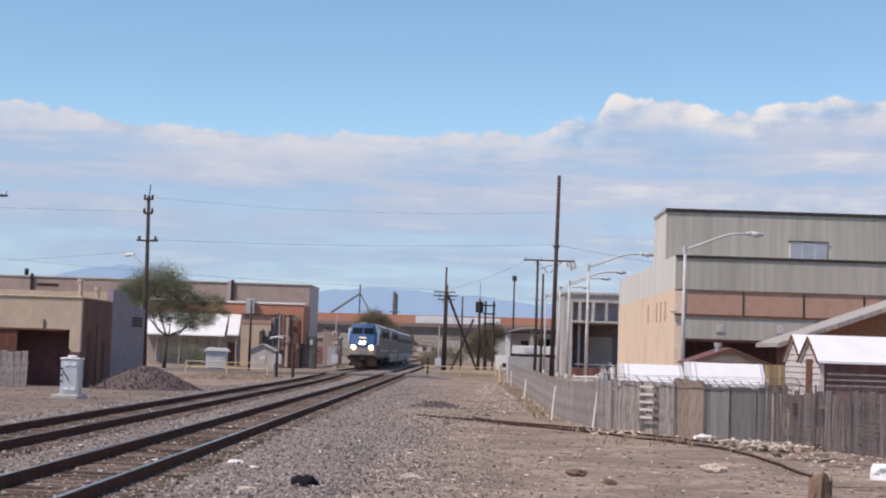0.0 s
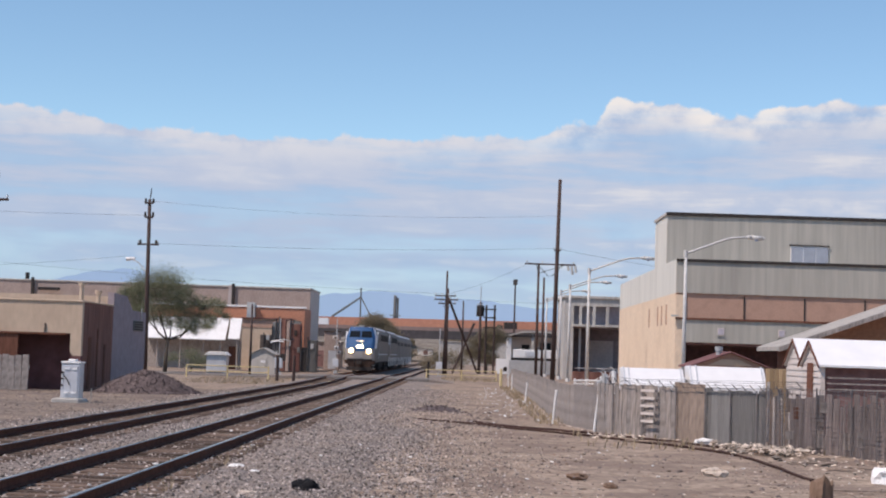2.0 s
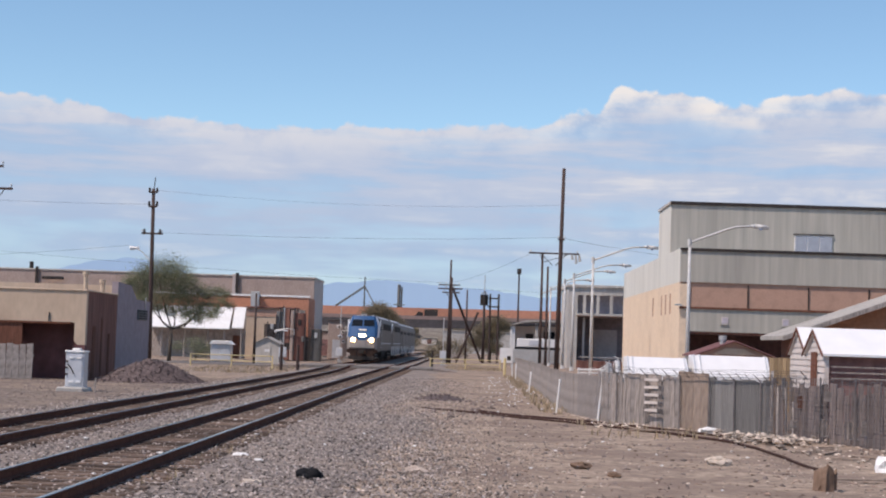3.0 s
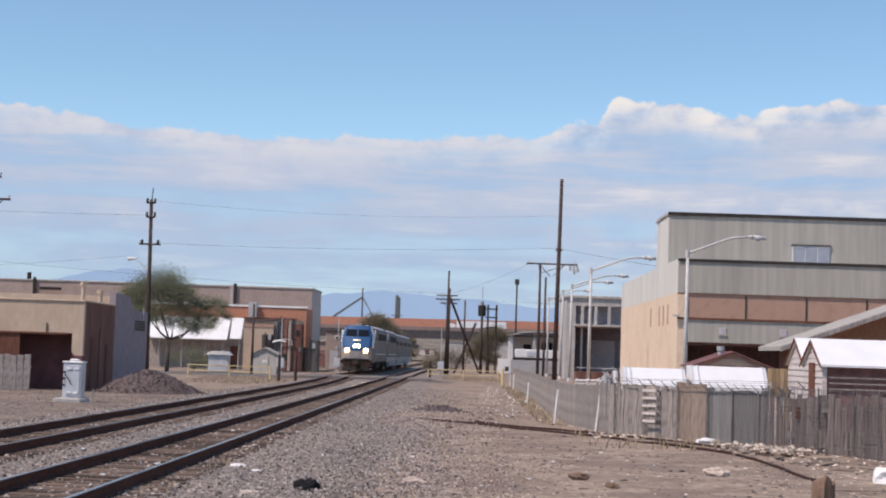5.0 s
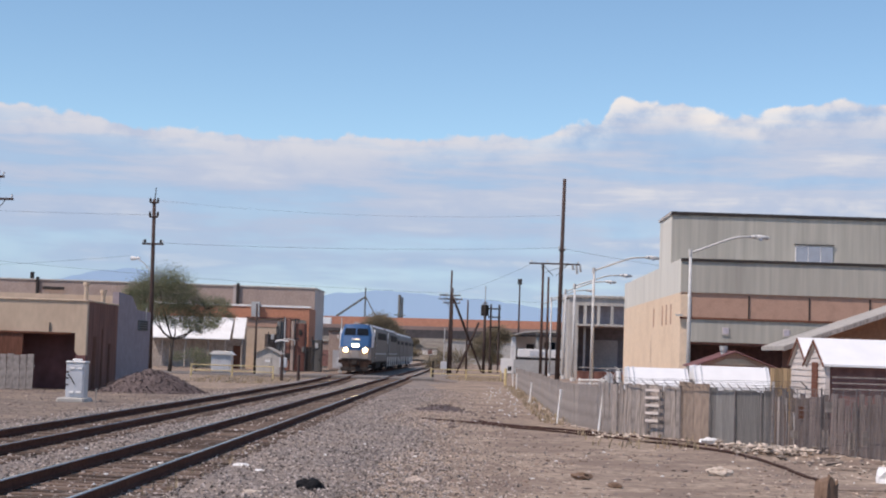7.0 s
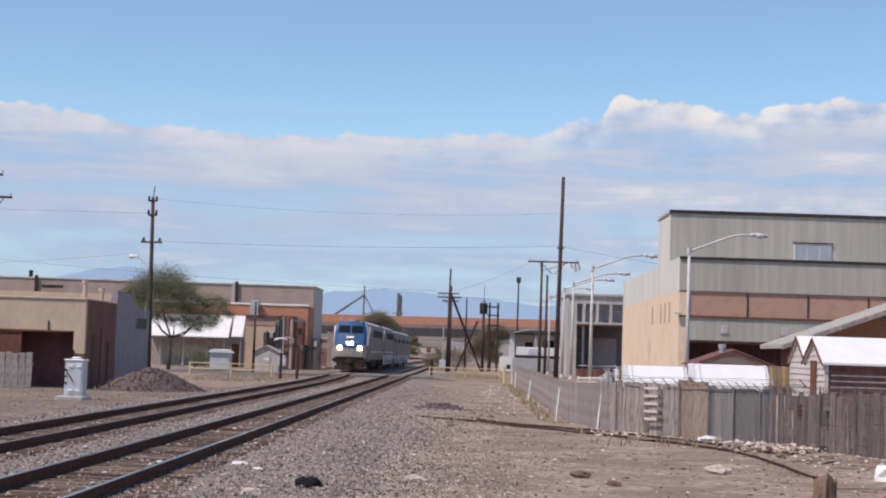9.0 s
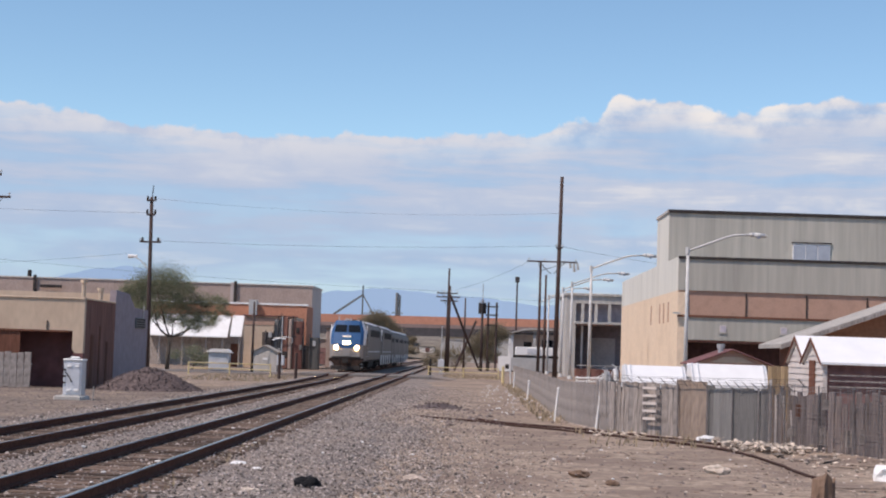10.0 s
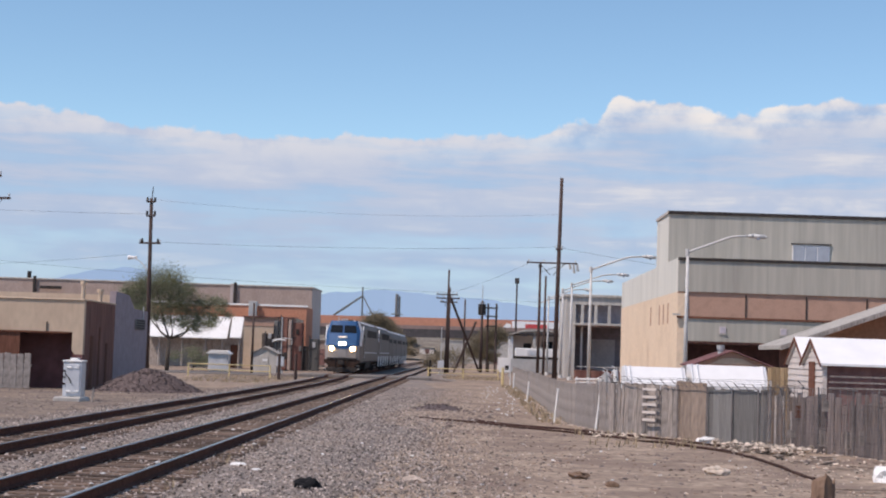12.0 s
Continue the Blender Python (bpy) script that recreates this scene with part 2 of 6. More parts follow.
def bar(bm, pts, r, n=6):
    """One bent round bar through the points."""
    pts = [Vector(p) for p in pts]
    rings = []
    u = None
    for i, p in enumerate(pts):
        w = (pts[min(i + 1, len(pts) - 1)] - pts[max(i - 1, 0)]).normalized()
        u = w.orthogonal().normalized() if u is None else (u - w * u.dot(w)).normalized()
        v = w.cross(u)
        rings.append([bm.verts.new(p + r * (math.cos(2 * math.pi * k / n) * u + math.sin(2 * math.pi * k / n) * v)) for k in range(n)])
    for a, b in zip(rings, rings[1:]):
        for k in range(n):
            bm.faces.new((a[k], a[(k + 1) % n], b[(k + 1) % n], b[k]))
    bm.faces.new(rings[0][::-1])
    bm.faces.new(rings[-1])
    return bm


def soften(bm, w=0.02, seg=1):
    bmesh.ops.bevel(bm, geom=bm.edges[:], offset=w, segments=seg, affect="EDGES", clamp_overlap=True)
    return bm


def mesh_of(name, bm, material, smooth=False):
    me = bpy.data.meshes.new(name)
    bm.normal_update()
    bm.to_mesh(me)
    bm.free()
    for m in (material if isinstance(material, (list, tuple)) else [material]):
        me.materials.append(m)
    if smooth:
        for p in me.polygons:
            p.use_smooth = True
    return me


def part(name, bm, material, parent, label="", smooth=False):
    ob = new(name, mesh_of(name, bm, material, smooth))
    ob.parent = parent
    return tagged(ob, label)


def thing(name, x, y, z, label, category, group="", turn=0):
    ob = new(name)
    ob.empty_display_size = 0.3
    ob.matrix_world = pose(x, y, z, 0, 0, turn)
    return tagged(ob, label, category, group)


def solo(name, bm, material, x, y, z, label, category, group="", turn=0, kind="", smooth=False):
    ob = new(name, mesh_of(name, bm, material, smooth))
    ob.matrix_world = pose(x, y, z, 0, 0, turn)
    return tagged(ob, label, category, group, kind)


def B():
    return bmesh.new()


def lumps(name, spots, material, label, kind="stuff", category="", flat=0.7):
    """Many small broken stones in one mesh: spots of x, y, z and size."""
    rng = np.random.default_rng(len(spots))
    base = np.array([(1, 0, 0), (-1, 0, 0), (0, 1, 0), (0, -1, 0), (0, 0, 1), (0, 0, -1)], float)
    tri = [(0, 2, 4), (2, 1, 4), (1, 3, 4), (3, 0, 4), (2, 0, 5), (1, 2, 5), (3, 1, 5), (0, 3, 5)]
    vs, fs = [], []
    for i, (x, y, z, s) in enumerate(spots):
        k = base * rng.uniform(0.6, 1.3, (6, 3)) + rng.uniform(-0.25, 0.25, (6, 3))
        a = rng.uniform(0, 6.28)
        c, d = math.cos(a), math.sin(a)
        k = np.stack([k[:, 0] * c - k[:, 1] * d, k[:, 0] * d + k[:, 1] * c, k[:, 2] * flat], 1) * s + (x, y, z)
        vs.extend(map(tuple, k))
        fs.extend(tuple(j + 6 * i for j in f) for f in tri)
    me = bpy.data.meshes.new(name)
    me.from_pydata(vs, [], fs)
    me.materials.append(material)
    return tagged(new(name, me), label, category, kind=kind)


# ---- sky backdrop, distant hills, ground ----
def cloud_bank():
    m = bpy.data.materials.new("cloud_haze_glow")
    m.use_nodes = True
    n, link = m.node_tree.nodes, m.node_tree.links.new
    n.remove(n["Principled BSDF"])
    co = n.new("ShaderNodeTexCoord")
    sep = n.new("ShaderNodeSeparateXYZ")
    link(co.outputs["Object"], sep.inputs[0])

    def math_node(op, a, b=None, c=None):
        k = n.new("ShaderNodeMath")
        k.operation = op
        for i, v in enumerate((a, b, c)):
            if v is None:
                continue
            if isinstance(v, (int, float)):
                k.inputs[i].default_value = v
            else:
                link(v, k.inputs[i])
        return k.outputs[0]

    def ramp(v, a, b, lo=0.0, hi=1.0):
        k = n.new("ShaderNodeMapRange")
        k.interpolation_type = "SMOOTHSTEP"
        for i, q in zip(("From Min", "From Max", "To Min", "To Max"), (a, b, lo, hi)):
            k.inputs[i].default_value = q
        link(v, k.inputs["Value"])
        return k.outputs["Result"]

    def cloud_noise(scale, stretch, detail, off=0.0):
        mp = n.new("ShaderNodeMapping")
        mp.inputs["Scale"].default_value = stretch
        mp.inputs["Location"].default_value = off if isinstance(off, tuple) else (off, off, off)
        link(co.outputs["Object"], mp.inputs["Vector"])
        k = n.new("ShaderNodeTexNoise")
        k.inputs["Scale"].default_value, k.inputs["Detail"].default_value, k.inputs["Roughness"].default_value = scale, detail, 0.55
        link(mp.outputs["Vector"], k.inputs["Vector"])
        return k.outputs["Fac"]

    z = sep.outputs["Z"]
    puff = cloud_noise(0.0085, (1, 1, 1.4), 8)
    wide = cloud_noise(0.0045, (0.5, 0.5, 4.2), 6, 3.1)
    x = sep.outputs["X"]
    rise = ramp(x, -400, 100, 0, 18)
    for a, b, lift in ((-600, -1150, 40), (130, 280, 46), (280, 355, 50), (480, 570, -34), (650, 790, 32)):
        rise = math_node("ADD", rise, ramp(x, min(a, b), max(a, b), 0 if a < b else lift, lift if a < b else 0))
    strong = ramp(sep.outputs["X"], 60, 300, 0.5, 1.0)
    hump = cloud_noise(0.011, (1, 1, 1), 3, (190.0, 8.3, 8.3))
    swell = math_node("MULTIPLY", math_node("SUBTRACT", hump, 0.5), 46)
    top = math_node("ADD", math_node("ADD", math_node("MULTIPLY_ADD", puff, 84, 474), rise), swell)
    below = math_node("SUBTRACT", top, z)
    edge = ramp(below, -1, 11)
    crisp = ramp(below, -5, 110, 1.0, 0.3)
    fade = ramp(z, 60, 420, 0.85, 1.0)
    body = ramp(wide, 0.32, 0.56, 0.72, 0.97)
    alpha = math_node("MULTIPLY", math_node("MULTIPLY", edge, fade), math_node("MAXIMUM", body, math_node("MULTIPLY", crisp, 0.9)))
    # sunlit cloud tops, painted as a whiter glow near the upper edge
    bright = math_node("MULTIPLY", math_node("MULTIPLY", strong, ramp(puff, 0.30, 0.60)), math_node("MAXIMUM", ramp(below, 12, 105, 1.0, 0.12), ramp(wide, 0.5, 0.68, 0, 0.55)))
    tint = n.new("ShaderNodeMixRGB")
    base = n.new("ShaderNodeMixRGB")
    # Color1 paints the horizon haze low on the sheet, Color2 the lilac cloud
    base.inputs["Color1"].default_value = (0.375, 0.505, 0.735, 1)
    base.inputs["Color2"].default_value = (0.52, 0.60, 0.765, 1)
    link(math_node("MULTIPLY", ramp(z, 180, 430), ramp(wide, 0.36, 0.56)), base.inputs["Fac"])
    link(base.outputs["Color"], tint.inputs["Color1"])
    tint.inputs["Color2"].default_value = (0.90, 0.87, 0.85, 1)
    link(bright, tint.inputs["Fac"])
    em = n.new("ShaderNodeEmission")
    em.inputs["Strength"].default_value = 1.0
    link(tint.outputs["Color"], em.inputs["Color"])
    clear = n.new("ShaderNodeBsdfTransparent")
    mix = n.new("ShaderNodeMixShader")
    link(alpha, mix.inputs["Fac"])
    link(clear.outputs[0], mix.inputs[1])
    link(em.outputs[0], mix.inputs[2])
    link(mix.outputs[0], n["Material Output"].inputs["Surface"])
    bm = B()
    k = 96
    low = [bm.verts.new((3800 * math.sin(6.28319 * i / k), 3800 * math.cos(6.28319 * i / k), -20)) for i in range(k)]
    high = [bm.verts.new((v.co.x, v.co.y, 1100)) for v in low]
    for i in range(k):
        bm.faces.new((low[i], low[(i + 1) % k], high[(i + 1) % k], high[i]))
    ob = solo("backdrop", bm, m, 0, 0, 0, "bank of white and lilac clouds and blue haze all round the horizon", "sky", kind="structure")
    ob.visible_shadow = False


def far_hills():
    m = bpy.data.materials.new("haze_glow_hills")
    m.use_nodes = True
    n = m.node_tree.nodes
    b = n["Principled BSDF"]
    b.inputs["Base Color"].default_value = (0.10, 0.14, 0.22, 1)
    # distance haze is painted on: the hills give off a pale blue
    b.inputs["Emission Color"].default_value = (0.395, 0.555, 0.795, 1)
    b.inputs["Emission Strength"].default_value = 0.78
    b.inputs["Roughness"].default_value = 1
    bm = B()
    prev = None
    for i in range(1441):
        a = radians(i / 4)
        r = 3700
        x, y = r * math.sin(a), r * math.cos(a)
        h = 119 + 11 * noise.fractal(Vector((x * 0.0016, y * 0.0016, 0.7)), 0.8, 2.1, 5) + 9 * noise.fractal(Vector((x * 0.009, y * 0.009, 3)), 0.6, 2.3, 5) + 28 * math.exp(-((x + 190) / 120) ** 2) + 47 * math.exp(-((x + 790) / 140) ** 2) + 13 * math.exp(-((x - 70) / 150) ** 2)
        pair = (bm.verts.new((x, y, -30)), bm.verts.new((x * 0.985, y * 0.985, max(30, h))))
        if prev:
            bm.faces.new((prev[0], pair[0], pair[1], prev[1]))
        prev = pair
    solo("backdrop", bm, m, 0, 0, 0, "mountain range on the horizon with blue haze put into its colour", "mountains", kind="structure")


def steps_to(edges):
    out = []
    for a, b, s in edges:
        out += list(np.arange(a, b, s))
    return out + [edges[-1][1]]


def ground_z(x, y):
    near = 1.0 if -80 < y < 170 else 0.0
    berm = 0.13 * math.exp(-((x + 0.9) / 1.6) ** 2 - ((y - 54) / 4.0) ** 2)
    return berm + near * (0.035 * noise.noise(Vector((x * 0.22, y * 0.16, 0))) + 0.008 * noise.noise(Vector((x * 1.3, y * 1.3, 4)))) - 0.07


def ground():
    xs = steps_to([(-4200, -200, 400), (-200, -24, 16), (-24, 24, 0.4), (24, 200, 16), (200, 4200, 400)])
    ys = steps_to([(-4200, -200, 400), (-200, 8, 13), (8, 80, 0.5), (80, 170, 3), (170, 500, 30), (500, 4200, 370)])
    bm = B()
    g = [[bm.verts.new((x, y, ground_z(x, y))) for x in xs] for y in ys]
    for j in range(len(ys) - 1):
        for i in range(len(xs) - 1):
            bm.faces.new((g[j][i], g[j][i + 1], g[j + 1][i + 1], g[j + 1][i]))
    solo("ground", bm, M_DIRT, 0, 0, 0, "dry tan dirt ground with scattered stones", "ground", kind="structure", smooth=True)


def ballast():
    xs = list(np.arange(-12.6, 3.2, 0.35))
    ys = steps_to([(-40, 14, 3), (14, 70, 0.5), (70, 340, 3)])
    bm = B()
    rows = []
    for y in ys:
        row = []
        for i, x in enumerate(xs):
            wob = 1.1 * noise.noise(Vector((x * 0.2, y * 0.12, 9)))
            t = (x - xs[0]) / (xs[-1] - xs[0])
            z = -0.012 + 0.02 * noise.noise(Vector((x * 2.5, y * 2.5, 1)))
            right = -2.9 + 1.6 * wob + 0.8 * noise.noise(Vector((x, y * 0.6, 3))) + 1.9 * max(0.0, 1 - y / 55)
            z -= 0.16 * min(1, max(0, (x - right) / 2.6)) + 0.2 * min(1, max(0, (-11.3 + wob * 0.4 - x) / 0.9))
            row.append(bm.verts.new((x, y, z)))
        rows.append(row)
    for a, b in zip(rows, rows[1:]):
        for i in range(len(xs) - 1):
            bm.faces.new((a[i], a[i + 1], b[i + 1], b[i]))
    solo("ballast", bm, M_GRAVEL, 0, 0, 0, "grey crushed stone ballast under the railway", "gravel", kind="structure", smooth=True)
    rng = random.Random(4)
    spots = []
    while len(spots) < 42000:
        y = 17 + 75 * rng.random() ** 1.7
        x = rng.uniform(-11.6, -1.2 + 1.7 * max(0, 1 - y / 55)) + (abs(rng.gauss(0, 1.2)) if rng.random() < 0.3 else 0)
        s = rng.uniform(0.011, 0.033) * (1.6 if rng.random() < 0.05 else 1)
        between = -6.1 < x < -4.7 or (-9.6 < x < -8.1)
        if between and rng.random() < 0.6:
            continue
        spots.append((x, y, 0.0 + s * 0.2, s))
    lumps("ballast_stones", spots, M_STONE, "loose grey and brown ballast stones", category="stones")
    spots = []
    for _ in range(7500):
        y = 18 + 70 * rng.random() ** 1.5
        x = rng.uniform(-2, 11) if rng.random() < 0.8 else rng.uniform(-25, -11.5)
        if x > 0 and noise.noise(Vector((x * 0.4, y * 0.25, 5))) < 0.12:
            continue
        s = rng.uniform(0.012, 0.035) * (2.0 if rng.random() < 0.03 else 1)
        spots.append((x, y, ground_z(x, y) + s * 0.3, s))
    for _ in range(6500):
        y = 18 + 70 * rng.random() ** 1.5
        x = rng.gauss(-1.3, 0.9) + 1.5 * max(0, 1 - y / 55)
        s = rng.uniform(0.012, 0.032)
        spots.append((x, y, max(ground_z(x, y), -0.07) + 0.03 + s * 0.2, s))
    lumps("dirt_stones", spots, M_PEBBLE, "pale stones scattered over the dirt", category="stones")
    spots = []
    for _ in range(6000):
        y = 18 + 60 * rng.random() ** 1.5
        x = rng.uniform(-2.5, 11)
        if noise.noise(Vector((x * 0.5, y * 0.3, 7))) < 0.02 + 0.05 * x:
            continue
        s = rng.uniform(0.01, 0.03) * (2.2 if rng.random() < 0.02 else 1)
        spots.append((x, y, ground_z(x, y) + s * 0.2, s))
    for _ in range(5200):
        y = 38 + 40 * rng.random()
        x = rng.uniform(-27, -11.3)
        s = rng.uniform(0.02, 0.06)
        spots.append((x, y, ground_z(x, y) + s * 0.15, s))
    for _ in range(130):
        y = 19 + 45 * rng.random() ** 1.4
        x = rng.uniform(-1.5, 9)
        s = rng.uniform(0.03, 0.08)
        spots.append((x, y, ground_z(x, y) + s * 0.1, s))
    lumps("dirt_clods", spots, M_PILE, "dark crumbs of earth and cinders on the dirt", category="clods")


# ---- railway ----
def track_b(y):
    t = min(1, max(0, (y - 85) / 53))
    return -8.92 - 1.01 * t * t * (3 - 2 * t) + 0.005 * max(0, y - 127)


def track_a(y):
    return -5.43


GAUGE_HALF = 0.715


def rail_mesh(line, side, ys):
    half = [(0.07, 0.02), (0.07, 0.035), (0.012, 0.055), (0.012, 0.135), (0.036, 0.15), (0.036, 0.176), (0.028, 0.181)]
    outline = half + [(-a, b) for a, b in half[::-1]]
    bm = B()
    rings = [[bm.verts.new((line(y) + side * GAUGE_HALF + a, y, b)) for a, b in outline] for y in ys]
    k = len(outline)
    for r, q in zip(rings, rings[1:]):
        for i in range(k):
            f = bm.faces.new((r[i], q[i], q[(i + 1) % k], r[(i + 1) % k]))
            f.material_index = 1 if i in (5, 6, 7) else 0
    bm.faces.new(rings[0][::-1])
    bm.faces.new(rings[-1])
    bmesh.ops.recalc_face_normals(bm, faces=bm.faces[:])
    return bm


def railway(line, label):
    top = thing("railway_track", line(30), 17, 0, label, "railway track", "pair of tracks")
    inv = top.matrix_world.inverted()
    ys = list(np.arange(-20, 118.6, 3.0)) + [118.6]
    far = list(np.arange(128.4, 420, 6.0))
    for piece in (ys, far):
        for side in (-1, 1):
            ob = part("rail", rail_mesh(line, side, piece), [M_RAIL, M_RAILTOP], top, "rusty steel rail with a worn bright head")
            ob.matrix_parent_inverse = inv
    bm = block(B(), -1.3, 1.3, -0.115, 0.115, -0.14, 0.015)
    soften(bm, 0.012)
    tie = mesh_of("tie", bm, M_TIE)
    rng = random.Random(line(20))
    for i in range(200):
        y = 17 + i * 0.508
        ob = new("tie", tie)
        ob.parent = top
        ob.matrix_parent_inverse = inv
        ob.matrix_basis = pose(line(y) + rng.uniform(-0.06, 0.06), y + rng.uniform(-0.03, 0.03), rng.uniform(-0.008, 0.01), 0, 0, rng.uniform(-1.2, 1.2))
    return top


def crossing():
    road = block(B(), -70, -2.7, 118.9, 128.2, -0.2, -0.02)
    solo("road", road, M_ASPHALT, 0, 0, 0, "worn asphalt street over the railway", "road", kind="structure")
    top = thing("level_crossing", -7.1, 123.5, 0, "weathered concrete panels of a level crossing between rails", "level crossing")
    spans = [(-12.5, -10.75), (-10.42, -9.2), (-8.85, -6.3), (-6.0, -4.8), (-4.45, -2.6)]
    for x0, x1 in spans:
        for k in range(3):
            y0 = 118.95 + k * 3.1
            part("panel", soften(block(B(), x0 + 7.1, x1 + 7.1, y0 - 123.5, y0 + 3.05 - 123.5, -0.02, 0.165), 0.02), M_ASPHALT, top)
    for line in (track_a, track_b):
        for side in (-1, 1):
            x = line(123) + side * GAUGE_HALF
            part("rail", block(B(), x + 7.1 - 0.036, x + 7.1 + 0.036, -5.0, 5.0, 0.0, 0.181), M_RAIL, top)
    for x0, x1, a, b in ((-16.0, -12.5, -0.02, 0.15), (-2.6, -0.4, 0.15, -0.12)):
        bm = B()
        prism(bm, [(x0, -0.2), (x1, -0.2), (x1, b), (x0, a)], "y", 118.95, 128.15)
        solo("road_ramp", bm, M_GRAVEL, 0, 0, 0, "gravelly ramp up to the level crossing", "road", kind="structure")


def smooth_line(knots, steps):
    """A smooth line through a few knots."""
    out = []
    k = [knots[0]] + list(knots) + [knots[-1]]
    for a, b, c, d in zip(k, k[1:], k[2:], k[3:]):
        for i in range(steps):
            t = i / steps
            out.append(tuple(0.5 * (2 * q + (r - p) * t + (2 * p - 5 * q + 4 * r - s) * t * t + (3 * q - p - 3 * r + s) * t ** 3) for p, q, r, s in zip(a, b, c, d)))
    return out + [tuple(knots[-1])]


def spur():
    top = thing("disused_rail", 3.0, 42.0, 0, "rusty bent rails of a disused spur lying in the dirt", "rail")
    lower = ((-1.4, 49.6), (0.48, 48.3), (1.28, 46.6), (2.23, 45.3), (3.53, 43.5), (4.55, 41.8), (5.41, 40.2), (6.12, 37.6), (6.36, 35.6), (6.45, 33.2), (6.45, 31.2), (6.47, 29.4))
    upper = ((0.35, 50.0), (1.33, 48.0), (2.3, 46.7), (3.62, 44.9), (4.74, 43.4), (5.66, 42.0), (6.85, 39.5))
    for line in (lower, upper):
        pts = [(x - 3.0, y - 42.0, ground_z(x, y) + 0.03 + 0.015 * noise.noise(Vector((x, y, 0)))) for x, y in smooth_line(line, 5)]
        bm = B()
        bar(bm, pts, 0.034, 6)
        part("rail", bm, M_OLDRAIL, top, "dark rust-brown rail half sunk in dirt")


# ---- the train ----
LOCO, CAR = 21.0, 22.0


def wheelset(parent, y):
    bm = B()
    rod(bm, (-0.7, 0, 0), (0.7, 0, 0), 0.09, n=8)
    for s in (-1, 1):
        rod(bm, (s * 0.68, 0, 0), (s * 0.81, 0, 0), 0.50, 0.50, 20)
        rod(bm, (s * 0.81, 0, 0), (s * 0.85, 0, 0), 0.3, 0.14, 12)
        for k in range(4):
            a = k * math.pi / 2
            rod(bm, (s * 0.83, 0.3 * math.cos(a), 0.3 * math.sin(a)), (s * 0.845, 0.3 * math.cos(a), 0.3 * math.sin(a)), 0.06, n=6)
    ob = part("wheelset", bm, M_UNDER, parent, "dark steel wheels on an axle")
    ob.matrix_basis = pose(0, y, 0.50)
    return ob


def bogie(top, y, wheels):
    bm = B()
    for s in (-1, 1):
        prism(bm, [(y - 1.9, 0.55), (y - 1.6, 0.85), (y - 0.6, 0.62), (y + 0.6, 0.62), (y + 1.6, 0.85), (y + 1.9, 0.55), (y + 1.5, 0.35), (y + 0.5, 0.45), (y - 0.5, 0.45), (y - 1.5, 0.35)], "x", s * 0.92 if s > 0 else -1.08, s * 1.08 if s > 0 else -0.92)
        for k in (-1.37, 1.37):
            block(bm, s * 1.08 - 0.09, s * 1.08 + 0.09, y + k - 0.2, y + k + 0.2, 0.33, 0.72)
    block(bm, -0.92, 0.92, y - 0.35, y + 0.35, 0.5, 0.85)
    part("bogie_frame", bm, M_UNDER, top)
    for k in (-1.37, 1.37):
        wheels.append((wheelset(top, y + k), y + k))


def body_section(scale=1.0, z0=1.0, z1=4.28):
    w = 1.5
    half = [(w, z0), (w, z1 - 0.75), (w - 0.12, z1 - 0.42), (w - 0.42, z1 - 0.1), (w - 0.95, z1)]
    return half + [(-a, b) for a, b in half[::-1]]


